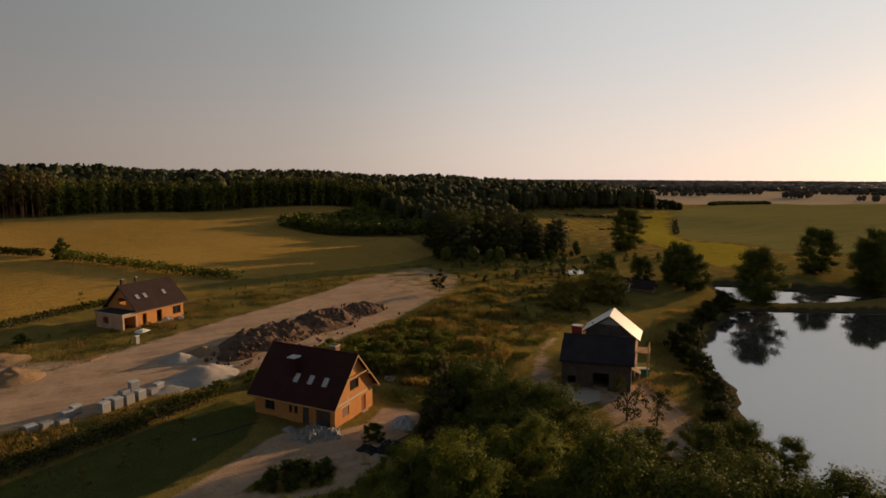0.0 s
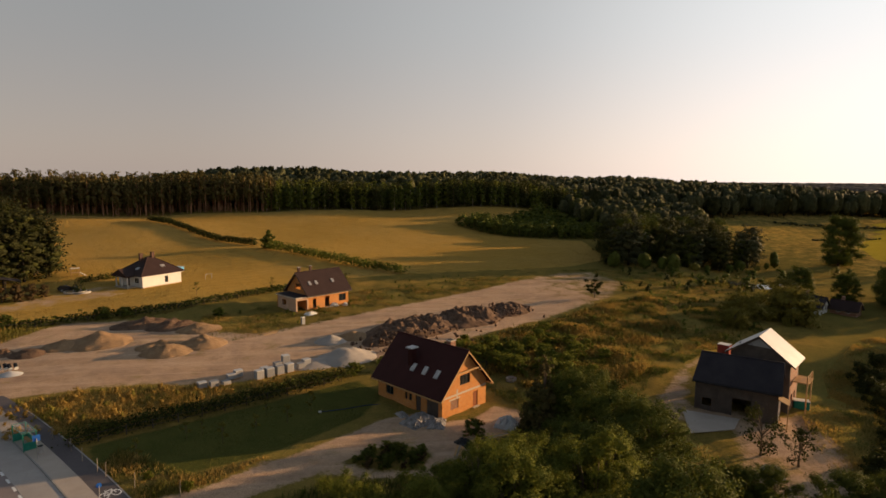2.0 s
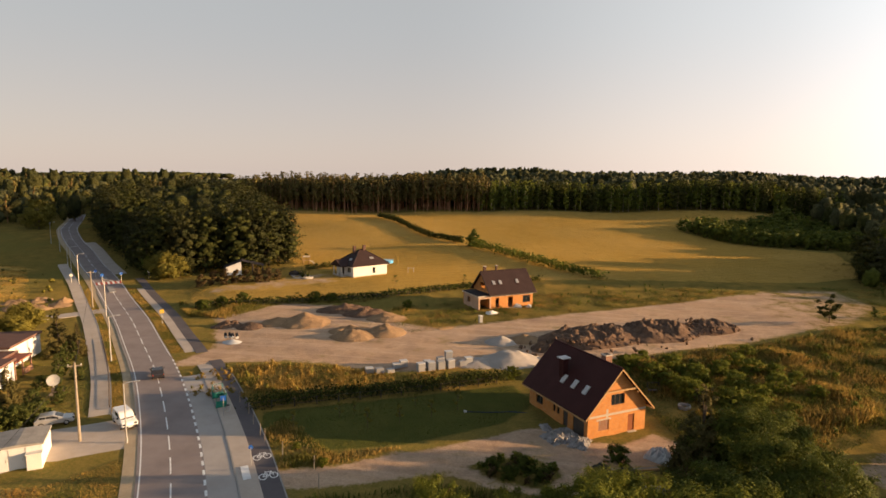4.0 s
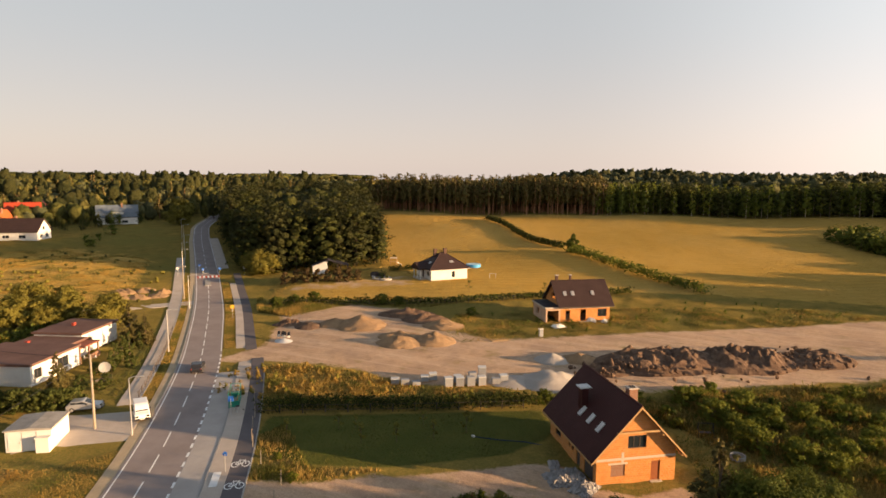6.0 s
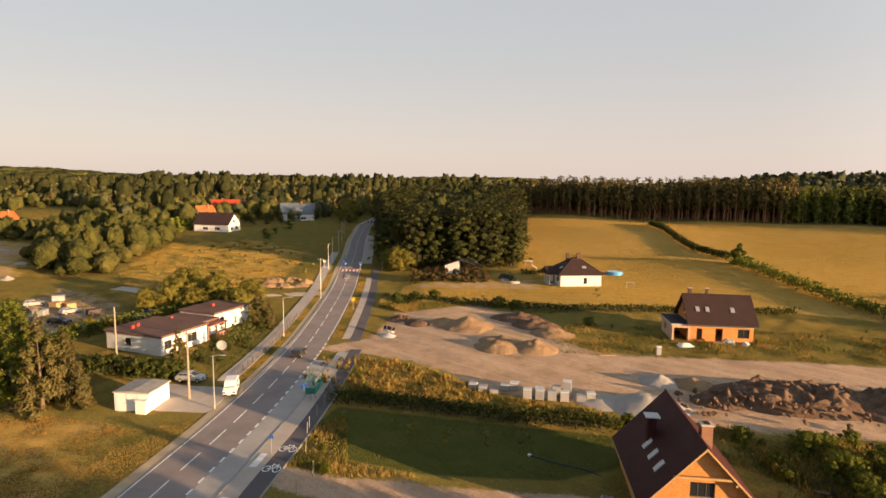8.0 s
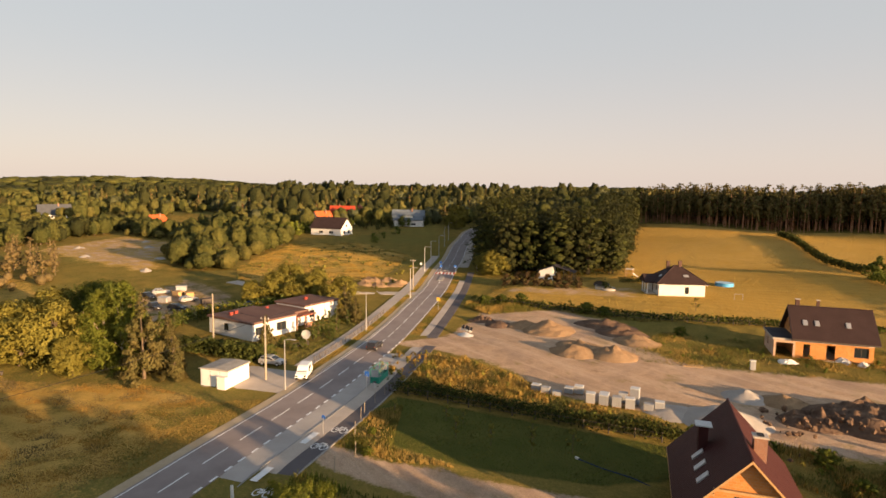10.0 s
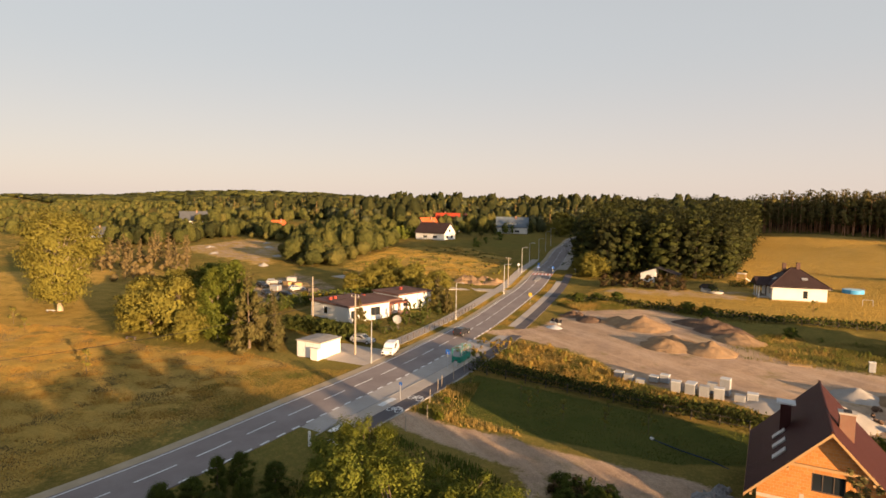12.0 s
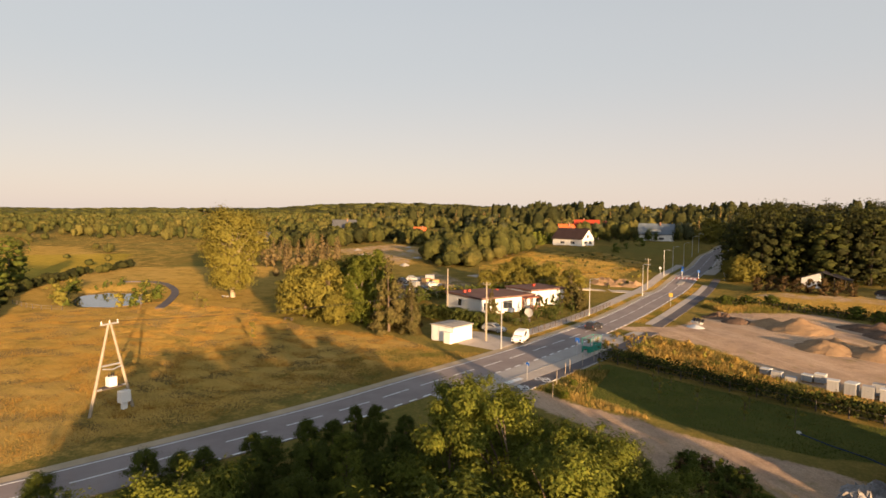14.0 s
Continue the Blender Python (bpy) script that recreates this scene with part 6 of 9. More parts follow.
def dome_tree(seed, height, radius, low, cards, size, girth, k=4, knobs=16):
    """A rounded broadleaf tree as seen from afar: one lumpy crown with loose sprays round it, on a stem."""
    r = np.random.default_rng(seed)
    bv, bq = cube_ball(k)
    reach = np.full(len(bv), 0.74)
    for _ in range(knobs):
        d = r.normal(0, 1, 3)
        d /= np.linalg.norm(d)
        reach = np.maximum(reach, 0.74 + r.uniform(0.16, 0.42) * np.sqrt(np.clip((bv @ d - 0.72) / 0.28, 0, 1)))
    _, same = np.unique(np.round(bv, 4), axis=0, return_inverse=True)
    same = same.ravel()
    reach *= r.uniform(0.74, 1.18, same.max() + 1)[same]
    half = (height - low) / 2
    v = bv * reach[:, None] * np.array([radius, radius, half])
    v[:, 2] = np.where(v[:, 2] < 0, v[:, 2] * 0.8, v[:, 2]) + low + half * 0.95
    face = np.cross(v[bq[:, 2]] - v[bq[:, 0]], v[bq[:, 3]] - v[bq[:, 1]])
    total = np.zeros((same.max() + 1, 3))
    for c in range(4):
        np.add.at(total, same[bq[:, c]], face)
    normal = total[same]
    normal /= np.linalg.norm(normal, axis=1)[:, None] + 1e-9
    normal *= np.where((normal * bv).sum(1) < 0, -1, 1)[:, None]
    pick = r.integers(0, len(v), cards)
    cv, cq, cn = leaf_cards(v[pick] * 1.02 + r.normal(0, 0.06 * radius, (cards, 3)), normal[pick], size, r, 0.5)
    tv, tq = tube_rings(np.array([[0, 0, -1.0], [0, 0, low + half * 0.6]]), [girth, girth * 0.5], 4)
    return (np.concatenate([tv, v, cv]), np.concatenate([tq, bq + len(tv), cq + len(tv) + len(v)]),
            np.r_[np.zeros(len(tq), int), np.ones(len(bq) + len(cq), int)], np.concatenate([np.zeros_like(tv), normal, cn]))


def wood(name, label, outline, spacing, kinds, heights, materials, seed, keep=1.0, core=None, rim=11.0):
    """A stretch of woodland: many trees in one mesh, set out unevenly inside an outline. kinds: (share, tree arrays). core: simpler trees
    for the inside, as many as there are kinds."""
    r = np.random.default_rng(seed)
    p = np.array(outline, float)
    x, y = np.meshgrid(np.arange(p[:, 0].min(), p[:, 0].max(), spacing), np.arange(p[:, 1].min(), p[:, 1].max(), spacing))
    x = x.ravel() + r.uniform(-0.48, 0.48, x.size) * spacing
    y = y.ravel() + r.uniform(-0.48, 0.48, y.size) * spacing
    ok = (border(x, y, outline) > 0) & (r.uniform(0, 1, x.size) < keep) & (border(x, y, STREAM) < -2.5)
    x, y = x[ok], y[ok]
    if not len(x):
        return
    z = np.atleast_1d(land(x, y))
    which = r.choice(len(kinds), len(x), p=np.array([k[0] for k in kinds]) / sum(k[0] for k in kinds))
    inner = border(x, y, outline) > rim
    vs, qs, ms, ns, base = [], [], [], [], 0
    groups = [(k, q[1], (which == k) & ~(inner if core else False)) for k, q in enumerate(kinds)]
    if core:
        groups += [(k + len(kinds), q, (which == k) & inner) for k, q in enumerate(core)]
    for k, (tv, tq, tm, tn), chosen in groups:
        sel = np.where(chosen)[0]
        if not len(sel):
            continue
        n = len(sel)
        sc = r.uniform(*heights, n)
        wide = sc * r.uniform(1.0, 1.5, n)
        a = r.uniform(0, 2 * np.pi, n)
        ca, sa = np.cos(a) * wide, np.sin(a) * wide
        v = np.empty((n, len(tv), 3))
        v[:, :, 0] = tv[:, 0] * ca[:, None] - tv[:, 1] * sa[:, None] + x[sel][:, None]
        v[:, :, 1] = tv[:, 0] * sa[:, None] + tv[:, 1] * ca[:, None] + y[sel][:, None]
        v[:, :, 2] = tv[:, 2] * sc[:, None] + z[sel][:, None]
        w = np.empty((n, len(tv), 3))
        w[:, :, 0] = tn[:, 0] * np.cos(a)[:, None] - tn[:, 1] * np.sin(a)[:, None]
        w[:, :, 1] = tn[:, 0] * np.sin(a)[:, None] + tn[:, 1] * np.cos(a)[:, None]
        w[:, :, 2] = tn[:, 2]
        ns.append(w.reshape(-1, 3))
        q = tq[None] + (np.arange(n) * len(tv))[:, None, None] + base
        vs.append(v.reshape(-1, 3))
        qs.append(q.reshape(-1, 4))
        ms.append(np.tile(tm, n) + 2 * k)
        base += n * len(tv)
    me = npmesh(name, np.concatenate(vs), np.concatenate(qs), materials, np.concatenate(ms), normals=np.concatenate(ns))
    tagged(new(name, me), label, "woodland", kind="stuff")


pine_k = [low_tree(31 + i, 19.5, 2.1, 7.0 - i, 34, 170, 0.5, 0.19, "pine", 0.9, 5, 7) for i in range(3)]
leaf_k = [low_tree(41 + i, 17.5, 3.7, 0.4, 110, 620, 0.4, 0.2, "round", 0.8, 5, 26) for i in range(3)]
birch_k = [low_tree(51 + i, 17.0, 2.3, 1.0, 44, 240, 0.42, 0.14, "column", 0.8, 5, 9) for i in range(2)]
scrub_k = [low_tree(71 + i, 5.0, 2.1, 0.1, 36, 130, 0.3, 0.06, "round", 0.7, 4, 5) for i in range(3)]
dome_k = [dome_tree(61 + i, 16.0, 3.1, 2.0, 90, 0.42, 0.25, 6, 26) for i in range(3)]
low_k = [dome_tree(64 + i, 9.0, 2.5, 0.2, 110, 0.48, 0.2, 6, 24) for i in range(3)]
tuft_k = [dome_tree(67 + i, 4.6, 1.9, 0.0, 60, 0.28, 0.1, 6, 16) for i in range(2)]
far_k = [dome_tree(75 + i, 12.0, 12.0, 0.5, 8, 1.5, 0.3, 3, 16) for i in range(2)]
dome_f = [dome_tree(61 + i, 16.0, 3.1, 2.0, 24, 0.6, 0.25, 4, 26) for i in range(3)]
low_f = [dome_tree(64 + i, 9.0, 2.5, 0.2, 40, 0.62, 0.2, 4, 24) for i in range(3)]
oak_k = [low_tree(91 + i, 16.0, 4.8, 0.8, 90, 3400, 0.36, 0.4, "round", 0.8, 5, 22) for i in range(3)]
tall_k = low_tree(95, 13.0, 2.0, 2.0, 20, 70, 0.7, 0.16, "cone", 0.9, 4, 6)
PINES = [M_PINEBARK, M_NEEDLE] * 3

wood("pine_wood", "tall pine wood with bare reddish trunks behind a meadow", ((-196, 296), (-172, 300), (-140, 297), (-92, 307), (-48, 312), (-46, 338), (-96, 336), (-160, 334), (-200, 330)), 3.6,
     [(1, k) for k in pine_k], (0.75, 1.14), PINES, 81)
wood("mixed_wood", "edge of a mixed birch and oak wood behind a meadow", ((-50, 312), (-13, 318), (44, 332), (100, 324), (122, 321), (150, 335), (100, 355), (44, 358), (-13, 344), (-50, 338)), 4.4,
     [(1, birch_k[0]), (1, birch_k[1]), (0.7, leaf_k[0])], (0.7, 1.0), [M_PALEBARK, M_LEAF_LIGHT, M_PALEBARK, M_LEAF, M_BARK, M_LEAF_DARK], 82)
wood("hill_wood", "dark wooded hill behind the meadow", ((-260, 335), (-160, 336), (-50, 340), (44, 360), (100, 356), (150, 334), (200, 331), (283, 338), (398, 345), (430, 380), (400, 430), (320, 540), (180, 600), (0, 560), (-150, 520), (-300, 480)), 6.4,
     [(1, k) for k in dome_k], (0.75, 1.15), [M_SHADEBARK, M_CANOPY_DARK, M_SHADEBARK, M_CANOPY_HAZE, M_SHADEBARK, M_CANOPY_HAZE] * 2, 83, 1.0, dome_f, 16.0)
# mostly dark canopy here, so that the wood's shade lies in its leaf colour
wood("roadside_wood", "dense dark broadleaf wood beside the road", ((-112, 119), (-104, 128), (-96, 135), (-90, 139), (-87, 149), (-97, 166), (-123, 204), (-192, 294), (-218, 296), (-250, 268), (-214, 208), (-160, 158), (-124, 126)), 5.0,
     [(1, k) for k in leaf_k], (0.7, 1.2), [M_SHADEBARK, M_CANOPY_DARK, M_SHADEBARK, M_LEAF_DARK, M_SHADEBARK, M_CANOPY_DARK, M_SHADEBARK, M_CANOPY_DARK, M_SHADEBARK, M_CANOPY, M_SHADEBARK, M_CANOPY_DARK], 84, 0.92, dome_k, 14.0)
wood("valley_grove", "grove of tall round oaks at the meadow's corner", ((80, 170), (100, 165), (130, 174), (155, 180), (163, 198), (150, 222), (122, 230), (98, 205)), 9.2,
     [(1, k) for k in oak_k], (0.6, 1.1), [M_SHADEBARK, M_CANOPY_HAZE, M_SHADEBARK, M_LEAF, M_SHADEBARK, M_CANOPY], 85, 0.85)
wood("grove_edge", "small trees and bushes along a grove's edge", ((84, 164), (102, 157), (134, 165), (160, 172), (170, 190), (164, 196), (154, 178), (130, 171), (100, 163), (84, 170)), 5.0,
     [(1, low_k[0]), (1, tuft_k[0]), (0.7, low_k[1])], (0.3, 0.8), [M_BARK, M_LEAF, M_BARK, M_LEAF_OLIVE, M_BARK, M_LEAF], 86, 0.5)
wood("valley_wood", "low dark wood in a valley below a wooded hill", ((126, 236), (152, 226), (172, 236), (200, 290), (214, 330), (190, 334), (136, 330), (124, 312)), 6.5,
     [(1, k) for k in dome_k], (0.5, 0.9), [M_SHADEBARK, M_CANOPY_HAZE, M_SHADEBARK, M_CANOPY, M_SHADEBARK, M_CANOPY_HAZE], 153)
wood("young_wood", "thicket of young green trees on the meadow", ((52, 283), (73, 259), (106, 243), (128, 252), (122, 300), (112, 316), (88, 297)), 3.6, [(1, k) for k in scrub_k], (0.9, 1.5), [M_BARK, M_LEAF, M_BARK, M_LEAF_LIGHT, M_BARK, M_LEAF], 86)
wood("thicket", "broad thicket of sallow and alder beyond a meadow", ((-162, 53), (-170, 40), (-200, 45), (-262, 62), (-300, 90), (-268, 112), (-226, 100), (-214, 92), (-190, 76)), 4.6,
     [(1, tuft_k[0]), (1, tuft_k[1]), (0.35, low_k[0])], (0.7, 1.3), [M_BARK, M_CANOPY, M_BARK, M_CANOPY_OLIVE, M_BARK, M_CANOPY], 87)
wood("far_wood", "wide far wood rising to the skyline", ((-262, 205), (-280, 190), (-275, 120), (-310, 105), (-420, 120), (-520, 60), (-700, 60), (-900, 0), (-950, 300), (-800, 600), (-400, 600), (-250, 330), (-215, 300), (-235, 262)), 8.4,
     [(1, low_f[0]), (1, low_f[1]), (1, low_f[2]), (0.35, dome_f[2]), (0.3, tall_k)], (0.6, 1.3), [M_BARK, M_CANOPY, M_BARK, M_CANOPY_HAZE, M_BARK, M_CANOPY_OLIVE, M_BARK, M_CANOPY_DARK, M_PINEBARK, M_NEEDLE], 88, 0.95)
wood("far_grove", "scattered far groves among fields", ((-330, 45), (-305, 20), (-330, -30), (-360, -110), (-460, -230), (-700, -430), (-1100, -560), (-1200, 60), (-900, 0), (-700, 60), (-520, 55), (-420, 110)), 13.0,
     [(1, low_f[0]), (1, low_f[1]), (0.6, tuft_k[0])], (0.5, 1.15), [M_BARK, M_CANOPY, M_BARK, M_CANOPY_OLIVE, M_BARK, M_CANOPY], 89, 0.7)
wood("lot_hedge", "belt of trees along a sandy lot", ((-296, 42), (-252, 60), (-205, 44), (-200, 50), (-252, 72), (-310, 60)), 5.5, [(0.5, low_k[0]), (1, tuft_k[0])], (0.7, 1.1), [M_BARK, M_CANOPY, M_BARK, M_CANOPY_OLIVE], 90)
wood("lot_hedge", "belt of trees behind a sandy lot", ((-262, 3), (-296, 20), (-325, 60), (-345, 50), (-330, 0), (-280, -25)), 6.0, [(1, low_k[0]), (1, low_k[1])], (0.7, 1.1), [M_BARK, M_CANOPY, M_BARK, M_CANOPY_DARK], 91)
wood("brown_scrub", "thin brown scrub with bare stems", ((-150, -8), (-165, 12), (-200, 10), (-215, -12), (-180, -22)), 5.2, [(1, birch_k[0]), (1, tuft_k[1])], (0.4, 0.62), [M_BARK, M_BROWNLEAF, M_BARK, M_BROWNLEAF], 92, 0.8)
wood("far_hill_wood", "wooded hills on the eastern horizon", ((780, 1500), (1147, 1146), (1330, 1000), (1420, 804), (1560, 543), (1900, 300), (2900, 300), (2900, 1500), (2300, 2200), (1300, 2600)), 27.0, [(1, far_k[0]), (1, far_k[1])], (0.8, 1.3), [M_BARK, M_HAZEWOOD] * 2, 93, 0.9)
wood("far_hill_wood", "wooded skyline far behind the villa", ((-950, 20), (-1250, -200), (-2200, -500), (-2600, 400), (-1500, 1300), (-800, 1300), (-700, 620), (-950, 320)), 26.0, [(1, far_k[0]), (1, far_k[1])], (0.7, 1.15), [M_BARK, M_CANOPY, M_BARK, M_CANOPY_DARK], 94, 0.95)
wood("far_hill_wood", "wooded western skyline", ((-1250, -260), (-1200, -620), (-1500, -1500), (-2900, -2000), (-2900, -600), (-2200, -520)), 30.0, [(1, far_k[0]), (1, far_k[1])], (0.7, 1.1), [M_BARK, M_CANOPY, M_BARK, M_CANOPY], 152, 0.9)
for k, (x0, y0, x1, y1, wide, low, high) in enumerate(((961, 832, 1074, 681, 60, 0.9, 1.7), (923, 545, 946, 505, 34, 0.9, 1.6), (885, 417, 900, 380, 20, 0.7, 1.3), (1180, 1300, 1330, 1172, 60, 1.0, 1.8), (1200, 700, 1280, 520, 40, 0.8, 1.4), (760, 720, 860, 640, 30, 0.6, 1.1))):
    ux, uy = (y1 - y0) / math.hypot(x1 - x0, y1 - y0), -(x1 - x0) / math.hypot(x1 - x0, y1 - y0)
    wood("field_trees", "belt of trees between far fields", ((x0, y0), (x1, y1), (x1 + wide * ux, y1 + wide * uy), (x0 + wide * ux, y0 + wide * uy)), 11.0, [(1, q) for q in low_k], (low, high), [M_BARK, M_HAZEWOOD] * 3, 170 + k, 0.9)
for k, (pts, low, high) in enumerate(((((558, 404), (620, 424), (690, 420), (690, 424), (620, 430), (558, 410)), 0.4, 1.3), (((352, 286), (300, 243), (262, 210), (266, 210), (304, 241), (356, 285)), 0.1, 0.3),
                                      (((278, 322), (345, 300), (346, 304), (280, 327)), 0.2, 0.5), (((240, 245), (300, 262), (300, 265), (240, 249)), 0.15, 0.35))):
    wood("field_hedge", "dark bushes along a winding ditch between fields", pts, 1.4, [(1, tuft_k[0]), (1, tuft_k[1])], (low * 0.6, high * 0.8), [M_BARK, M_CANOPY_HAZE, M_BARK, M_CANOPY], 180 + k, 0.6)
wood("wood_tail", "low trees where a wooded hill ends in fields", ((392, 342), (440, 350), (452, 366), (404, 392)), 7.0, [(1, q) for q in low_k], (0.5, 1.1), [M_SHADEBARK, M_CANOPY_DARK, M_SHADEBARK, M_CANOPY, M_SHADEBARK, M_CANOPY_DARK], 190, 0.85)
wood("field_trees", "bushes along the western fields", ((-186, -71), (-210, -60), (-330, -130), (-420, -210), (-300, -160)), 15.0, [(1, tuft_k[0]), (1, tuft_k[1])], (0.5, 1.1), [M_BARK, M_CANOPY, M_BARK, M_CANOPY_OLIVE], 96, 0.35)
wood("far_grove", "far groves on low western hills", ((-430, -260), (-500, -420), (-420, -700), (-900, -1100), (-1400, -900), (-1200, -600), (-700, -430)), 22.0, [(1, low_f[0]), (1, dome_f[1])], (0.6, 1.0), [M_BARK, M_CANOPY, M_BARK, M_CANOPY_OLIVE], 151, 0.7)
wood("field_trees", "dark trees along a ditch", ((-92, -62), (-108, -66), (-140, -75), (-150, -90), (-100, -84)), 6.0, [(1, leaf_k[0])], (0.45, 0.8), [M_BARK, M_LEAF], 97)
wood("ditch_scrub", "dark bushes along a ditch across western fields", ((-86, -54), (-100, -60), (-130, -69), (-165, -66), (-190, -60), (-190, -63), (-165, -70), (-130, -76), (-100, -70), (-85, -61)), 2.6, [(1, k) for k in tuft_k], (0.35, 0.7), [M_BARK, M_CANOPY_DARK, M_BARK, M_CANOPY], 99, 0.9)
wood("stream_scrub", "scrub along the stream and wet meadow", ((80, 125), (96, 108), (110, 122), (150, 140), (190, 140), (200, 160), (150, 158), (112, 162), (96, 150)), 7.5, [(1, k) for k in scrub_k], (0.3, 0.9), [M_BARK, M_LEAF, M_BARK, M_LEAF_OLIVE, M_BARK, M_LEAF], 98, 0.6)


wood("edge_scrub", "bushes along the road into the wood", ((-118, 122), (-152, 153), (-200, 196), (-206, 200), (-150, 157), (-116, 125)), 3.0, [(1, k) for k in scrub_k], (0.6, 1.3), [M_BARK, M_LEAF_DARK, M_BARK, M_LEAF, M_BARK, M_LEAF_DARK], 132)
wood("garden_trees", "garden trees among far houses", ((-226, 132), (-236, 118), (-262, 100), (-300, 130), (-300, 200), (-262, 205), (-250, 188), (-246, 160)), 7.5, [(1, k) for k in leaf_k], (0.22, 0.42), [M_BARK, M_LEAF_DARK, M_BARK, M_LEAF, M_BARK, M_LEAF_DARK], 133, 0.7)
wood("garden_trees", "trees beside an orange-roofed house", ((-238, 96), (-250, 106), (-256, 116), (-248, 122), (-236, 108)), 5.0, [(1, k) for k in scrub_k], (0.8, 1.4), [M_BARK, M_LEAF, M_BARK, M_LEAF_LIGHT, M_BARK, M_LEAF], 135, 0.8)
wood("garden_trees", "bushes before far houses", ((-205, 128), (-218, 140), (-232, 160), (-228, 164), (-212, 144), (-200, 132)), 4.5, [(1, k) for k in scrub_k], (0.5, 1.0), [M_BARK, M_LEAF, M_BARK, M_LEAF_LIGHT, M_BARK, M_LEAF], 134, 0.6)

wood("waste_scrub", "low weeds and bushes on a drive's island", ISLAND, 1.0, [(1, k) for k in scrub_k], (0.08, 0.24), [M_BARK, M_LEAF, M_BARK, M_LEAF_LIGHT, M_BARK, M_RUST], 144, 0.85)
wood("waste_scrub", "shrubs round a garden pond", ((-98, -36), (-101, -33), (-110, -32), (-124, -34), (-140, -42), (-142, -54), (-132, -61), (-116, -57), (-103, -50), (-99, -43), (-104, -47), (-116, -54), (-131, -57), (-138, -51), (-135, -43), (-122, -36.5), (-109, -34.5), (-103, -39)), 2.6, [(1, k) for k in scrub_k], (0.2, 0.75), [M_BARK, M_LEAF_OLIVE, M_BARK, M_LEAF, M_BARK, M_LEAF], 145, 0.6)
wood("waste_scrub", "low bushes and tall weeds on rough ground", ((-6, 70), (6, 76), (30, 90), (60, 112), (78, 122), (96, 106), (80, 86), (62, 76), (44, 66), (30, 50), (22, 52), (14, 62), (6, 68)), 2.2,
     [(1, k) for k in scrub_k], (0.06, 0.3), [M_BARK, M_LEAF_LIGHT, M_BARK, M_LEAF_OLIVE, M_BARK, M_LEAF], 141, 0.55)
wood("weed_clumps", "golden clumps of tall weeds beside the dirt track", ((-51, 47), (-59, 56), (-48, 63.5), (-38, 64.5), (-28, 62), (-13, 67), (-10, 66), (-24, 57.8), (-40, 48)), 1.5,
     [(1, k) for k in scrub_k], (0.08, 0.24), [M_BARK, M_DRYGRASS, M_BARK, M_LEAF_OLIVE, M_BARK, M_DRYGRASS], 146, 0.75)
wood("weed_clumps", "low bushes and weeds on rough ground beside a villa", ((-106, 76), (-120, 96), (-150, 118), (-190, 124), (-200, 100), (-165, 66), (-135, 56), (-118, 62)), 3.6,
     [(1, k) for k in tuft_k], (0.08, 0.24), [M_BARK, M_CANOPY_OLIVE, M_BARK, M_LEAF_OLIVE], 147, 0.4)
wood("waste_scrub", "low bushes in the weeds below a half-built house", ((-40, 104), (-30, 90), (-20, 98), (8, 120), (30, 136), (46, 154), (20, 152), (-6, 138), (-24, 122)), 3.0,
     [(1, k) for k in scrub_k], (0.05, 0.2), [M_BARK, M_LEAF, M_BARK, M_LEAF_LIGHT, M_BARK, M_LEAF], 142, 0.5)
wood("waste_scrub", "bushes on the wet rough pasture", ((64, 122), (80, 124), (98, 110), (114, 124), (120, 150), (104, 164), (80, 166), (78, 145)), 5.0,
     [(1, k) for k in scrub_k], (0.12, 0.5), [M_BARK, M_LEAF, M_BARK, M_LEAF_LIGHT, M_BARK, M_LEAF_DARK], 143, 0.6)


# hedges and weeds
def band(name, label, points, width, height, spacing, mats, seed, leaf=0.22, per=16):
    """A hedge: leaf sprays and stems along a line, in one mesh."""
    r = np.random.default_rng(seed)
    line = spline(points, spacing) if len(points) > 2 else np.linspace(points[0], points[1], max(int(math.dist(*points) / spacing), 2))
    n = len(line)
    rep = np.repeat(np.arange(n), per)
    swell = 0.75 + 0.5 * r.uniform(0, 1, n)
    q = np.stack([line[rep, 0], line[rep, 1]], 1) + r.normal(0, width * 0.32, (len(rep), 2))
    h = height * swell[rep] * r.uniform(0.05, 1, len(rep)) ** 0.7
    z = np.atleast_1d(land(q[:, 0], q[:, 1]))
    up = np.stack([r.normal(0, 0.6, len(rep)), r.normal(0, 0.6, len(rep)), np.full(len(rep), 0.5)], 1)
    v, f, nn = leaf_cards(np.stack([q[:, 0], q[:, 1], z + h], 1), up, leaf, r)
    me = npmesh(name, v, f, mats, r.integers(0, len(mats), len(f)), normals=nn)
    return tagged(new(name, me), label, "hedge")


band("hedge", "dark clipped hedge climbing the golden meadow", ((-42.5, 210), (-71, 240.5), (-100.5, 280)), 2.0, 2.3, 0.5, [M_LEAF_DARK, M_LEAF_DARK], 101, 0.45, 26)
band("hedge", "overgrown green hedge along the meadow's border", ((-36, 199), (-28, 190), (-12, 175), (0, 165), (10, 157)), 4.0, 2.6, 0.5, [M_LEAF, M_LEAF_LIGHT], 102, 0.4, 30)
band("hedge", "low hedge along a mown yard's fence", ((-84, 95.5), (-64.5, 104), (-46.5, 114.5), (-29.5, 130), (-8, 149)), 1.4, 1.5, 0.4, [M_LEAF_DARK, M_LEAF], 103, 0.3, 22)
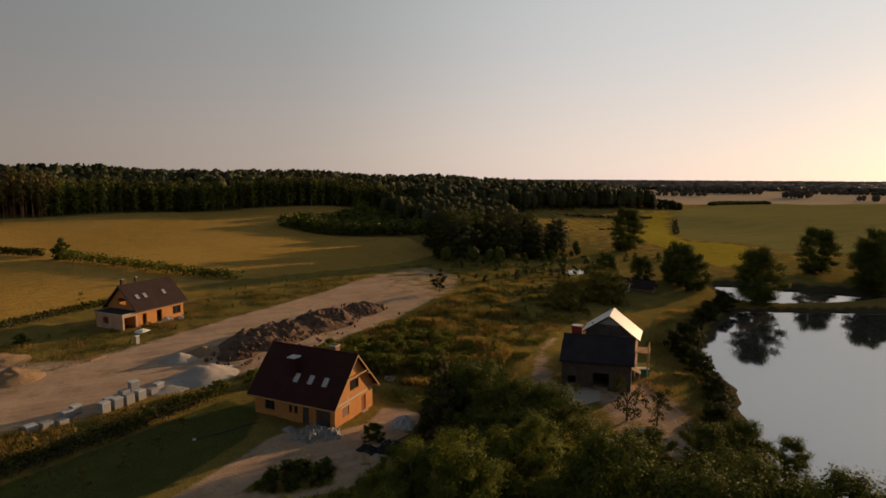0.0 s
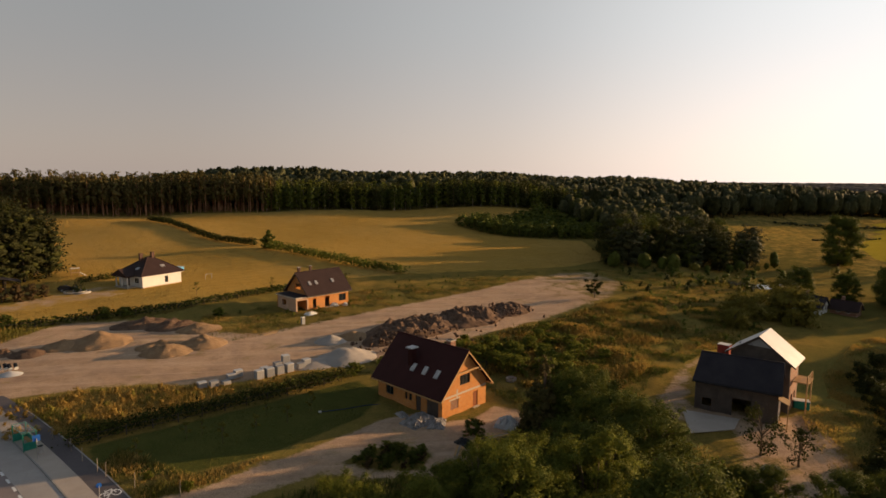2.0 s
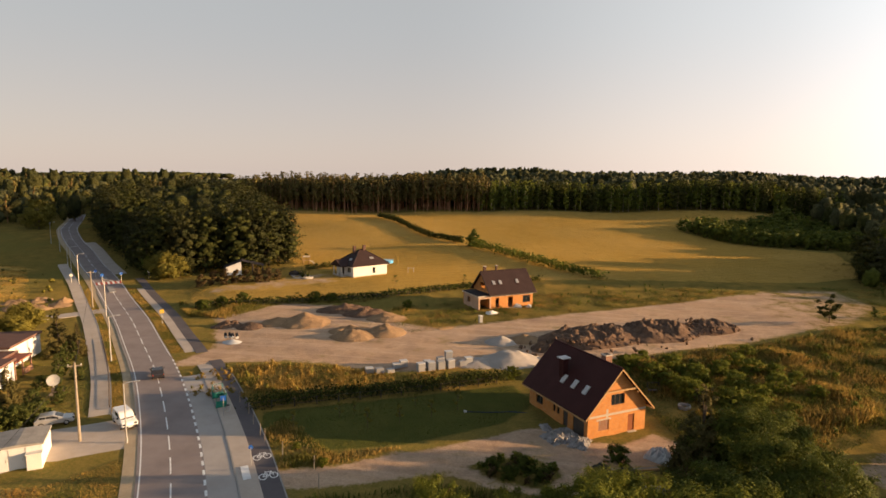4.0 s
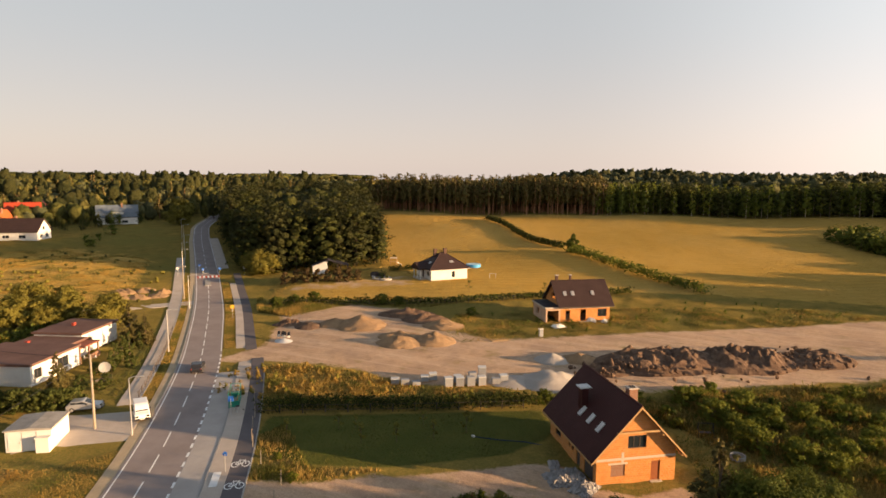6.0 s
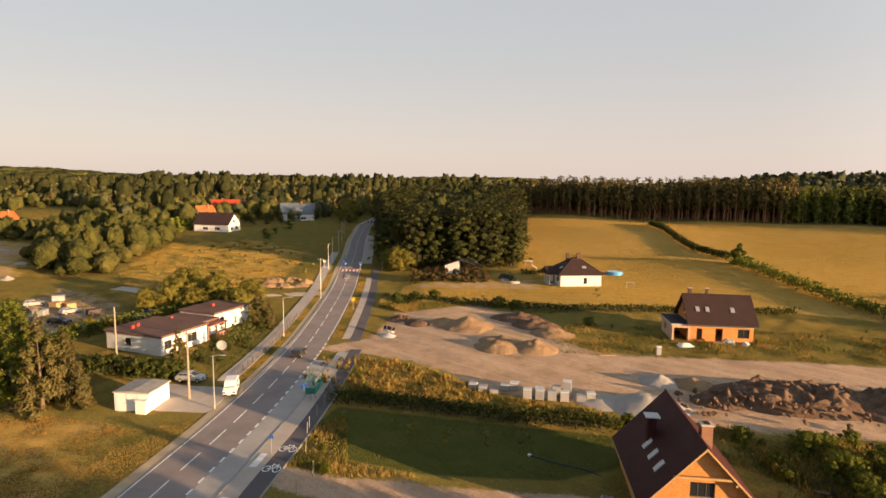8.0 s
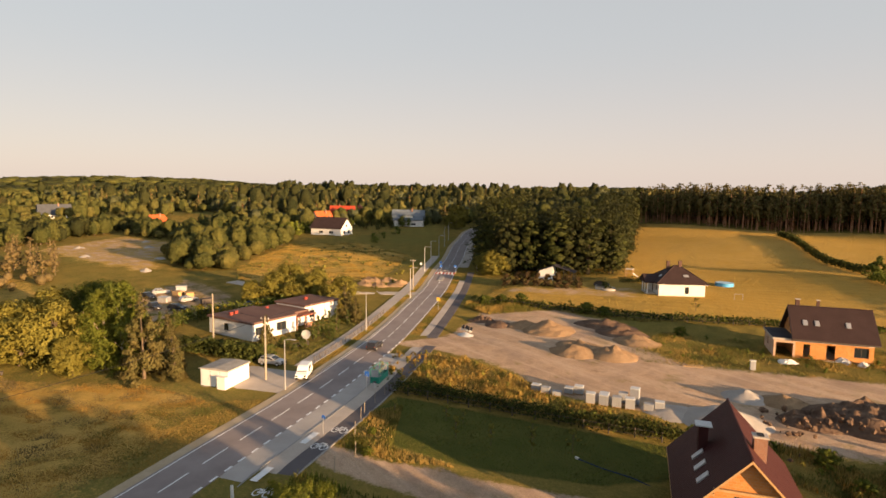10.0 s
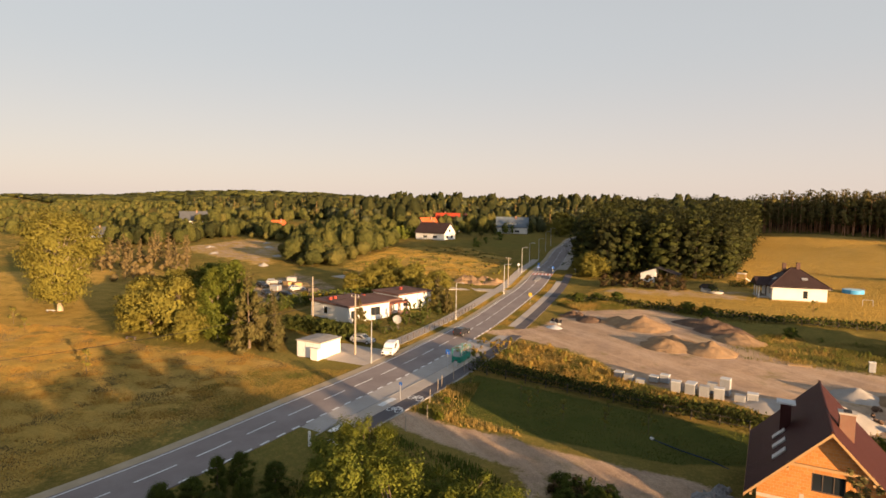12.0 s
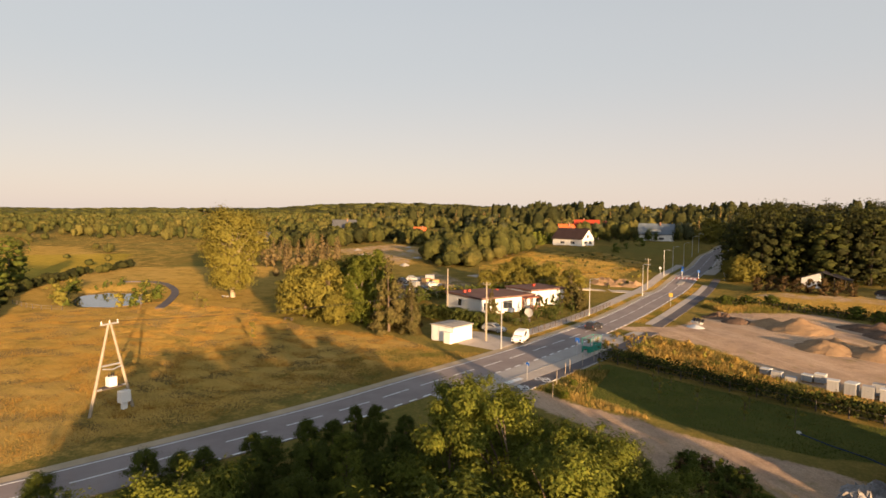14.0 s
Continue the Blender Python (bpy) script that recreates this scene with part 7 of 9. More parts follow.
band("hedge", "tall weedy hedge beside a dark lawn", ((-41.5, 46), (-34, 51.0), (-24, 56.4), (-9.5, 65.0)), 2.2, 1.6, 0.4, [M_LEAF_DARK, M_LEAF_DARK, M_LEAF, M_LEAF_DARK], 104, 0.2, 60)
band("hedge", "clipped green hedge in front of a villa", ((-77, 25.2), (-72.9, 28.8), (-68.9, 31.2), (-65.4, 34.2)), 1.9, 2.3, 0.3, [M_THUJA, M_LEAF_DARK], 105, 0.2, 110)
band("hedge", "mixed garden hedge behind a villa", ((-96, 26), (-101, 34), (-100, 44), (-104, 60)), 2.2, 2.8, 0.4, [M_LEAF, M_THUJA, M_LEAF_LIGHT], 106, 0.3, 36)
band("hedge", "hedge along a mown yard beside the wood", ((-78, 141), (-74, 146), (-70, 150)), 1.2, 1.6, 0.4, [M_LEAF_DARK, M_LEAF], 107, 0.25, 30)
h_bush = tree("shrub", "round bush at a hedge's end on the meadow", "shrub", 20, 6.2, 3.0, 0.3, 30, 2600, 0.36, M_LEAF, M_BARK, 0.1)
plant(h_bush, [(-36.0, 200.8, 1.0)])


def tufts(name, label, outline, density, height, mats, seed, avoid=(), size=0.4, near_road=13.6, even=False, weights=None):
    """Standing grass and weeds: upright blades in small bunches, in one mesh; density in bunches to the square metre."""
    r = np.random.default_rng(seed)
    p = np.array(outline, float)
    total = int(density * np.ptp(p[:, 0]) * np.ptp(p[:, 1]))
    x, y = r.uniform(p[:, 0].min(), p[:, 0].max(), total), r.uniform(p[:, 1].min(), p[:, 1].max(), total)
    ok = border(x, y, outline) > 0
    for s in avoid:
        ok &= border(x, y, s) < -0.2
    x, y = x[ok], y[ok]
    if near_road:
        k = slice(None, None, 3)
        ok = np.concatenate([np.hypot(x[i:i + 4000, None] - (ROAD[k, 0] + 3.5 * ROAD_NRM[k, 0]), y[i:i + 4000, None] - (ROAD[k, 1] + 3.5 * ROAD_NRM[k, 1])).min(1) > near_road - 3.5 for i in range(0, len(x), 4000)])
        x, y = x[ok], y[ok]
    patch = np.array([noise.noise((a * 0.14, b * 0.14, seed)) for a, b in zip(x, y)])
    if not even:
        ok = r.uniform(-0.75, 0.35, x.size) < patch
        x, y, patch = x[ok], y[ok], patch[ok]
    n = len(x)
    z = np.atleast_1d(land(x, y)) + 0.03
    a = r.normal(1.4, 0.5, n)
    drift = np.array([noise.noise((c * 0.3, d * 0.3, seed + 9.5)) for c, d in zip(x, y)]) + r.normal(0, 0.16, n)
    share = np.cumsum(weights if weights else [1 / len(mats)] * len(mats))
    pick = np.minimum(np.searchsorted(share, drift.argsort().argsort() / max(n, 1)), len(mats) - 1)
    w, h = size * r.uniform(0.6, 1.3, n), height * r.uniform(0.4, 1.3, n) * (0.75 + (0.4 if even else 1.3) * patch)
    dx, dy = np.cos(a) * w, np.sin(a) * w
    lx, ly = r.normal(0, 0.22, n) * h, r.normal(0, 0.22, n) * h
    v = np.stack([np.stack([x - dx * 0.5, y - dy * 0.5, z - 0.12], 1), np.stack([x + dx * 0.5, y + dy * 0.5, z - 0.12], 1),
                  np.stack([x + dx * 0.16 + lx, y + dy * 0.16 + ly, z + h * r.uniform(0.7, 1, n)], 1), np.stack([x - dx * 0.16 + lx, y - dy * 0.16 + ly, z + h], 1)], 1)
    me = npmesh(name, v.reshape(-1, 3), np.arange(4 * n).reshape(-1, 4), mats, pick)
    tagged(new(name, me), label, "grass", kind="stuff")


DG = [M_DRYGRASS, M_DRYGRASS, M_GREENGRASS]
GW = [M_GREENGRASS, M_GREENGRASS, M_DRYGRASS]
tufts("tall_grass", "tall dry grass between road, dirt track and lawn", ((-52, 46), (-60, 56), (-48, 64), (-38, 65), (-28, 63), (-14, 68), (-9, 66), (-24, 57.5), (-40, 47.5)), 38, 0.6, [M_GOLDGRASS, M_MEADOW, M_GOLDGRASS, M_GREENGRASS], 111, (), 0.08)
tufts("weeds", "rough weeds round the brick house", ((-8, 66), (4, 74), (30, 92), (60, 112), (78, 122), (96, 108), (80, 84), (60, 74), (40, 58), (26, 46), (14, 42), (13, 52), (8, 66)), 40, 0.36, [M_DRYGRASS, M_GREENGRASS, M_GREENGRASS, M_LEAF], 112, (BARNYARD, DRIVE), 0.11)
tufts("tall_grass", "golden tall weeds on waste ground", ((-6, 71), (6, 77), (30, 92), (58, 112), (72, 116), (62, 86), (44, 66), (30, 52), (20, 54), (12, 64), (4, 70)), 30, 0.85, [M_DRYGRASS, M_DRYGRASS, M_GREENGRASS], 161, (BARNYARD, DRIVE, DIRT), 0.13)
tufts("weeds", "weeds along a sandy drive and lawn's end", ((-37, 33), (-36, 44), (-26, 36.5), (-18.5, 40), (-24, 34), (-31, 31.3)), 60, 0.5, [M_GOLDGRASS, M_GREENGRASS], 113, (DRIVE,), 0.1)
tufts("weeds", "green weeds below a half-built house", ((-37, 90), (-30, 87), (-22, 93), (-8, 104), (10, 118), (28, 131), (50, 152), (30, 150), (0, 136), (-24, 118), (-40, 106)), 24, 0.35, GW, 114, (), 0.1)
tufts("weeds", "weeds beside a cycle path and yard fence", ((-72, 88), (-66, 104), (-52, 107), (-44, 114), (-62, 105), (-84, 96), (-92, 100), (-84, 88)), 26, 0.7, GW, 115, (), 0.15)
tufts("pasture_grass", "dry bent grass on the evening pasture", ((-13, -26), (-26, -4), (-40, 15), (-52, 23), (-62, 18), (-76, 2), (-96, -10), (-110, -30), (-90, -60), (-40, -50)), 30, 0.10, [M_MEADOW, M_HAY, M_BROWNLEAF], 116, (), 0.09, 7.0, True, (0.1, 0.5, 0.4))
tufts("mown_meadow", "short golden stubble on the mown meadow", MEADOW, 4.5, 0.16, [M_MEADOW, M_DRYGRASS], 121, (YARD,), 0.24, 0, True, (0.75, 0.25))
tufts("rough_pasture", "rough grass east of the sandy track", ((75, 165), (64, 162), (76, 140), (64, 118), (80, 122), (98, 110), (112, 122), (118, 150), (100, 163)), 14, 0.35, [M_DRYGRASS, M_GREENGRASS, M_LEAF], 127, (DIRT,), 0.13, 0)
tufts("lawn_grass", "short green grass of the shaded lawn", LAWN, 30, 0.07, [M_LEAF, M_GREENGRASS, M_LEAF], 122, (), 0.12, 0, True)
tufts("verge_grass", "grass strip between road and footpath", tuple(map(tuple, np.concatenate([on_road(-3.3, road_index(-55, 40), k_cross, 0)[::6, :2], on_road(-1.8, road_index(-55, 40), k_cross, 0)[::-6, :2]]))), 60, 0.16, DG, 123, (), 0.1, 0, True)
tufts("verge_grass", "grass strip between bay and cycle path", tuple(map(tuple, np.concatenate([on_road(6.5, k_dirt + 4, k_cross - 3, 0)[::6, :2], on_road(8.5, k_dirt + 4, k_cross - 3, 0)[::-6, :2]]))), 60, 0.18, DG, 124, (), 0.1, 0, True)
tufts("verge_grass", "rough grass beside the kiosk and road", tuple(map(tuple, np.concatenate([on_road(-14, road_index(-30, 8), road_index(-48, 32), 0)[::5, :2], on_road(-1.8, road_index(-30, 8), road_index(-48, 32), 0)[::-5, :2]]))), 55, 0.13, DG, 125, ((((-59.5, 23.5), (-54.2, 25.6), (-58.6, 33), (-63.5, 30)),)), 0.08, 0, True)
tufts("undergrowth", "dark undergrowth below trees near the road", ((-30, 22), (-24, 27), (-12, 33), (4, 32), (12, 38), (28, 44), (34, 28), (36, 12), (26, -10), (0, -20), (-8, -8), (-20, 8)), 22, 0.7, [M_LEAF, M_GREENGRASS, M_LEAF], 117, (DRIVE, BARNYARD), 0.16)
tufts("reeds", "grass and reeds along the pond's bank", ((40, 22), (52, 42), (58, 46), (66, 52), (74, 62), (100, 80), (120, 84), (124, 78), (104, 70), (88, 61), (76, 53), (64, 38), (52, 28)), 30, 0.4, DG, 118, (POND,), 0.1)
tufts("meadow_grass", "tall grass on a meadow behind the villa", ((-112, 64), (-130, 95), (-160, 122), (-205, 125), (-215, 95), (-170, 60), (-140, 52)), 12, 0.25, [M_MEADOW, M_DRYGRASS, M_GREENGRASS], 119, (), 0.13, 12)
tufts("garden_grass", "garden lawn in front of a villa", ((-66, 38), (-60, 41), (-84, 66), (-104, 62), (-98, 40), (-80, 58)), 20, 0.12, [M_GREENGRASS], 128, (), 0.14, 9.8, True)


# ---- heaps ----
def heap(name, label, x, y, rx, ry, height, mat, seed, rz=0.0, lumps=0.25, cells=26, scale=0.5, sharp=1.0):
    """A pile with a rounded, uneven surface that dies away into the ground."""
    n = cells
    a, b = np.meshgrid(np.linspace(-1.15, 1.15, n), np.linspace(-1.15, 1.15, n), indexing="ij")
    d = np.hypot(a, b)
    c, s = math.cos(radians(rz)), math.sin(radians(rz))
    px, py = x + c * a * rx - s * b * ry, y + s * a * rx + c * b * ry
    bumps = np.array([noise.noise((u * scale, v * scale, seed * 3.7)) + 0.6 * noise.noise((u * scale * 2.3, v * scale * 2.3, seed)) + 0.2 * noise.noise((u * scale * 5, v * scale * 5, seed)) for u, v in zip(px.ravel(), py.ravel())]).reshape(d.shape)
    h = height * (0.62 * np.clip(1 - d**sharp * (1 + 0.2 * bumps), 0, 1) * (1 + lumps * 0.5 * bumps) + lumps * 0.42 * bumps * smooth(1.0 - d, 0, 0.45))
    h = np.maximum(h, 0) - 0.35 * smooth(d, 0.92, 1.1)
    z = land(px, py) + h
    i = np.arange(n * n).reshape(n, n)
    q = np.stack([i[:-1, :-1], i[1:, :-1], i[1:, 1:], i[:-1, 1:]], -1).reshape(-1, 4)
    me = npmesh(name, np.stack([px - x, py - y, z], -1).reshape(-1, 3), q, [mat], smooth=True)
    ob = new(name, me)
    ob.location = (x, y, 0)
    return tagged(ob, label, "pile", "piles")


heap("sand_mound", "tall ochre sand pile on bare ground", -54.0, 88.6, 5.8, 5.2, 3.3, M_SAND, 1, 0, 0.2, 34, 0.6)
heap("sand_mound", "low ochre sand pile beside a taller one", -59.3, 87.2, 4.0, 3.6, 2.1, M_SAND, 2, 15, 0.2, 34, 0.7)
heap("sand_mound", "ochre sand pile with a dark shaded side", -40.6, 81.4, 4.6, 3.8, 2.5, M_SAND, 3, 15, 0.25, 34, 0.7)
heap("sand_mound", "pale ochre sand pile with a steep side", -35.4, 85.4, 4.4, 4.0, 2.9, M_SAND, 4, 15, 0.25, 34, 0.7)
heap("sand_mound", "uneven low bank of sand and soil", -50.0, 101.0, 7.0, 4.2, 2.2, M_SOIL, 5, 20, 0.5)
heap("sand_mound", "ridge of brown soil behind sand piles", -44.0, 98.6, 5.6, 4.0, 2.6, M_SOIL, 6, 20, 0.45)
heap("sand_mound", "sunlit ochre sand pile beside green weeds", -38.2, 95.6, 4.6, 3.8, 2.4, M_SAND, 7, 15, 0.25, 34, 0.7)
heap("sand_mound", "brown soil mound beside the track", -63.6, 83.6, 3.2, 2.8, 1.6, M_SOIL, 8, 0, 0.4)
heap("sand_mound", "sandy bank between two piles", -42.5, 84.8, 4.5, 3.0, 2.0, M_SAND, 9, 30, 0.4)
heap("gravel_mound", "pale grey gravel pile behind the brick house", -9.6, 74.4, 5.8, 4.6, 3.3, M_GRAVEL, 10, 30)
heap("gravel_mound", "flat spread of pale gravel beside a gravel pile", -14.0, 72.2, 5.0, 3.2, 1.2, M_GRAVEL, 11, 30)
heap("gravel_mound", "small grey gravel pile on the track", -12.4, 84.8, 3.2, 2.8, 2.2, M_GRAVEL, 12)
heap("sand_mound", "small sandy pile beside a grey one", -8.0, 87.2, 3.6, 3.0, 2.1, M_SAND, 13, 15, 0.25, 34, 0.7)
heap("soil_mound", "long dark heap of dumped soil clods", 4.5, 91.5, 12.5, 7.0, 3.3, M_SOIL, 14, 37, 0.5, 110, 0.5, 2.4)
heap("soil_mound", "high brown heap of dumped soil", 17.0, 98.5, 10.5, 6.6, 3.5, M_SOIL, 15, 36, 0.5, 100, 0.5, 2.4)
heap("soil_mound", "tail of a brown soil heap beside the track", 28.5, 106.0, 8.0, 5.0, 2.4, M_SOIL, 16, 36, 0.5, 70, 0.5, 2.0)
heap("soil_mound", "low clods of soil at a heap's foot", -2.6, 83.6, 4.8, 3.4, 2.0, M_SOIL, 17, 40, 0.8, 50, 0.7, 1.5)
for i, (x, y, s) in enumerate(((-121.2, 82.8, 3.2), (-117.8, 85.6, 3.2), (-115.8, 89.1, 2.9), (-125.2, 86.7, 3.2), (-122.7, 91.2, 2.8), (-117.5, 92.5, 2.4))):
    heap("rubble_mound", "pale rubble heap in tall grass", x, y, s, s * 0.8, 1.9, M_SAND, 20 + i, 20 * i, 0.6, 22, 0.8)
heap("rubble_mound", "white lime heap beside the cycle path", -61.6, 73.6, 2.0, 1.5, 0.9, M_FOIL, 31, 0, 0.3, 20)
for i in range(4):
    roll = thing("pipe_roll", "short black pipe standing on a lime heap", "pipe", -63.4 + 0.75 * i, 74.4 + 0.25 * (i % 2), land(-62, 74) + 0.55, 35, "pipes on a heap")
    part("pipe", Geo().tube([(0, -0.45, 0.25), (0, 0.45, 0.75)], [0.27, 0.27], 12), M_BLACK, roll)
    part("end_ring", Geo().tube([(0, -0.5, 0.22), (0, -0.44, 0.26)], [0.3, 0.3], 12), M_OFFWHITE, roll, "pale end ring")
heap("soil_mound", "heap of old turf and brush", -68.8, 83.4, 3.4, 2.0, 1.6, M_SOIL, 32, 30, 0.8, 34, 0.8)

# clods lying on and about the soil heap
r = np.random.default_rng(61)
clods = thing("soil_clods", "loose brown clods scattered along the soil heap", "clods", 12.0, 94.0, 0.0)
shapes = []
for k in range(5):
    bm = bmesh.new()
    bmesh.ops.create_icosphere(bm, subdivisions=1, radius=0.5)
    for v in bm.verts:
        v.co *= r.uniform(0.7, 1.25)
        v.co.z *= 0.7
    me = bpy.data.meshes.new("clod")
    bm.to_mesh(me)
    bm.free()
    me.materials.append(M_SOIL)
    shapes.append(me)
for k in range(260):
    t, s = r.uniform(-0.15, 1.0), r.normal(0, 0.42)
    x, y = -2 + 34 * t - 5.5 * s, 82.5 + 25 * t + 7.5 * s
    ob = new("clod", shapes[k % 5])
    ob.parent = clods
    cz = 3.2 * max(0.0, 1 - abs(s) ** 1.6) * (0.55 + 0.3 * math.sin(t * 9))
    size = r.uniform(0.3, 1.0)
    ob.matrix_basis = Matrix.LocRotScale((x - 12, y - 94, land(x, y) + cz * 0.5 + 0.05), Euler(tuple(r.uniform(0, 6, 3))), (size, size, size))


# ---- building material in the open ----
def pallet(x, y, rz, layers, capped, label):
    ob = thing("pallet", label, "pallet", x, y, land(x, y) + 0.02, rz, "pallets of blocks")
    for dx in (-0.55, -0.05, 0.45):
        part("bearer", Geo().box(dx, -0.5, 0, dx + 0.1, 0.5, 0.1), M_WOOD, ob)
    for i in range(5):
        part("deck_board", Geo().box(-0.6, -0.5 + 0.21 * i, 0.1, 0.6, -0.36 + 0.21 * i, 0.125), M_WOOD, ob)
    for l in range(layers):
        for i in range(4):
            for j in range(2):
                bx, by, bz = -0.59 + 0.297 * i, -0.49 + 0.495 * j, 0.13 + 0.265 * l
                part("block", BLOCK, M_BLOCK, ob).location = (bx, by, bz)
    if capped:
        top = 0.13 + 0.265 * layers
        part("foil", Geo().box(-0.62, -0.53, top - 0.12, 0.62, 0.53, top + 0.02), M_FOIL, ob, "white shrink foil", 0.03)
    return ob


BLOCK = Geo().box(0, 0, 0, 0.285, 0.48, 0.255).mesh("block", M_BLOCK, 0.012)
for i, (x, y, l, c) in enumerate(((-30.8, 63.0, 3, 1), (-29.2, 63.3, 3, 0), (-27.6, 63.9, 2, 0), (-27.2, 65.9, 3, 1), (-26.3, 66.9, 4, 1), (-23.0, 65.5, 5, 1), (-21.5, 66.4, 5, 1),
                                  (-20.1, 67.3, 5, 0), (-18.7, 68.2, 5, 1), (-22.4, 67.6, 4, 1), (-20.6, 69.2, 5, 0), (-19.4, 70.1, 8, 1), (-17.0, 69.8, 3, 0), (-16.2, 71.0, 4, 1))):
    pallet(x, y, 33 + (i * 37) % 11 - 5, l, c, "pallet of grey building blocks under white foil" if c else "open pallet of grey building blocks")


M_SHEET = plain("dusty_sheet", (0.20, 0.19, 0.185), (0.36, 0.34, 0.33), 1.5, 0.6, 5.0, 0.5, 0.04)


def crumpled(name, label, x, y, size, height, mat, seed, cells=12):
    """A crumpled sheet over a small heap."""
    n = cells
    a, b = np.meshgrid(np.linspace(-1, 1, n), np.linspace(-1, 1, n), indexing="ij")
    rr = np.random.default_rng(seed)
    h = height * np.clip(1 - np.maximum(np.abs(a), np.abs(b)) ** 2.5, 0, 1) * (0.6 + 0.6 * rr.uniform(0, 1, a.shape)) - 0.1
    i = np.arange(n * n).reshape(n, n)
    q = np.stack([i[:-1, :-1], i[1:, :-1], i[1:, 1:], i[:-1, 1:]], -1).reshape(-1, 4)
    v = np.stack([a * size * rr.uniform(0.9, 1.1, a.shape), b * size * 0.7 * rr.uniform(0.9, 1.1, a.shape), h], -1).reshape(-1, 3)
    ob = new(name, npmesh(name, v, q, [mat]))
    ob.matrix_basis = pose(x, y, land(x, y) + 0.02, 0, 0, seed * 37)
    return tagged(ob, label, "sheet")


crumpled("foil_sheet", "heap of grey foil and rubble at a house door", -0.6, 47.4, 2.3, 1.1, M_SHEET, 1, 26)
crumpled("foil_sheet", "crumpled grey sheets beside a brick house", 1.6, 46.3, 1.7, 0.8, M_SHEET, 2, 20)
crumpled("foil_sheet", "pale foil over stacked boards", -2.6, 49.8, 1.0, 0.6, M_SHEET, 3)
crumpled("tarpaulin", "white tarpaulin over building rubbish", 10.4, 44.4, 1.5, 1.5, M_FOIL, 4)
crumpled("tarpaulin", "grey tarpaulin on dark rubbish", 8.6, 36.6, 1.7, 0.9, M_SHEET, 5)
crumpled("tarpaulin", "dark plastic sheet over rubbish", 6.4, 39.6, 1.8, 0.9, M_BLACK, 6)
crumpled("tarpaulin", "pale sheet lying among shrubs", 12.4, 37.0, 1.2, 0.7, M_FOIL, 7)
crumpled("tarpaulin", "dark rubbish sacks beside a drive", 4.0, 40.2, 1.3, 0.8, M_BLACK, 8)
crumpled("tarpaulin", "white plastic cover on the barnyard", 36.6, 28.8, 1.3, 1.3, M_FOIL, 9)
crumpled("foil_sheet", "white sacks heaped before a half-built house", -11.9, 115.2, 1.2, 0.9, M_FOIL, 10)
crumpled("foil_sheet", "pale boards piled before a half-built house", -17.0, 107.2, 1.6, 0.6, M_OFFWHITE, 11)
crumpled("foil_sheet", "pale sacks at a house corner", -9.2, 116.0, 0.9, 0.7, M_FOIL, 12)


def timber(x, y, rz, n, length, label):
    ob = thing("timber_stack", label, "timber", x, y, land(x, y) + 0.02, rz, "stacks of timber")
    for i in range(n):
        part("board", Geo().box(-length / 2 + 0.07 * (i % 3), -0.5 + 0.26 * (i % 4), 0.09 * (i // 4), length / 2 - 0.05 * (i % 2), -0.28 + 0.26 * (i % 4), 0.09 * (i // 4) + 0.07), M_WOOD if i % 3 else M_POLEWOOD, ob)


timber(8.2, 41.4, 20, 10, 3.6, "stack of weathered boards among rubbish")
timber(3.0, 38.4, 70, 8, 2.8, "loose grey boards beside the drive")
timber(-24.5, 91.5, 40, 6, 3.0, "boards lying by green weeds")
box_ob = thing("meter_cabinet", "small grey meter cabinet beside the track", "cabinet", -18.2, 98.2, land(-18.2, 98.2), 40)
part("body", Geo().box(-0.4, -0.25, 0, 0.4, 0.25, 1.5), M_BLOCK, box_ob, bevel=0.02)
part("lid", Geo().box(-0.45, -0.3, 1.5, 0.45, 0.3, 1.57), M_OFFWHITE, box_ob)


def ring(name, label, x, y, radius, wall_t, height, mat):
    n = 28
    g = Geo()
    for i in range(n):
        a, b = 2 * math.pi * i / n, 2 * math.pi * (i + 1) / n
        p = [((radius - wall_t) * math.cos(a), (radius - wall_t) * math.sin(a), 0), (radius * math.cos(a), radius * math.sin(a), 0), (radius * math.cos(b), radius * math.sin(b), 0), ((radius - wall_t) * math.cos(b), (radius - wall_t) * math.sin(b), 0)]
        g.prism(p, (0, 0, height))
    me = g.mesh(name, mat)
    ob = new(name, me)
    ob.location = (x, y, land(x, y) - 0.02)
    return tagged(ob, label, "ring")


ring("concrete_ring", "pale concrete well ring in rough grass", 16.0, 60.8, 0.85, 0.12, 0.5, M_KERB)
ring("flower_bed_ring", "round stone flower bed on a sandy yard", -73.0, 129.7, 2.0, 0.3, 0.45, M_KERB)
swing = thing("garden_swing", "dark metal garden frame beside shrubs", "frame", 12.4, 65.4, land(12.4, 65.4), 20)
for x, y in ((-0.9, -0.5), (0.9, -0.5), (-0.9, 0.5), (0.9, 0.5)):
    part("leg", Geo().tube([(x, y, 0), (x, 0, 1.7)], [0.04, 0.04], 6), M_BLACK, swing)
part("bar", Geo().tube([(-1, 0, 1.7), (1, 0, 1.7)], [0.04, 0.04], 6), M_BLACK, swing)
part("seat", Geo().box(-0.7, -0.25, 0.5, 0.7, 0.25, 0.58), M_DARKWOOD, swing)
M_HOSE = plain("dark_blue_hose", (0.015, 0.03, 0.08), (0.02, 0.04, 0.10), 2.0, 0.6)
hose = thing("garden_hose", "blue hose laid across the dark lawn", "hose", -13.3, 52.4, land(-13.3, 52.4), 0)
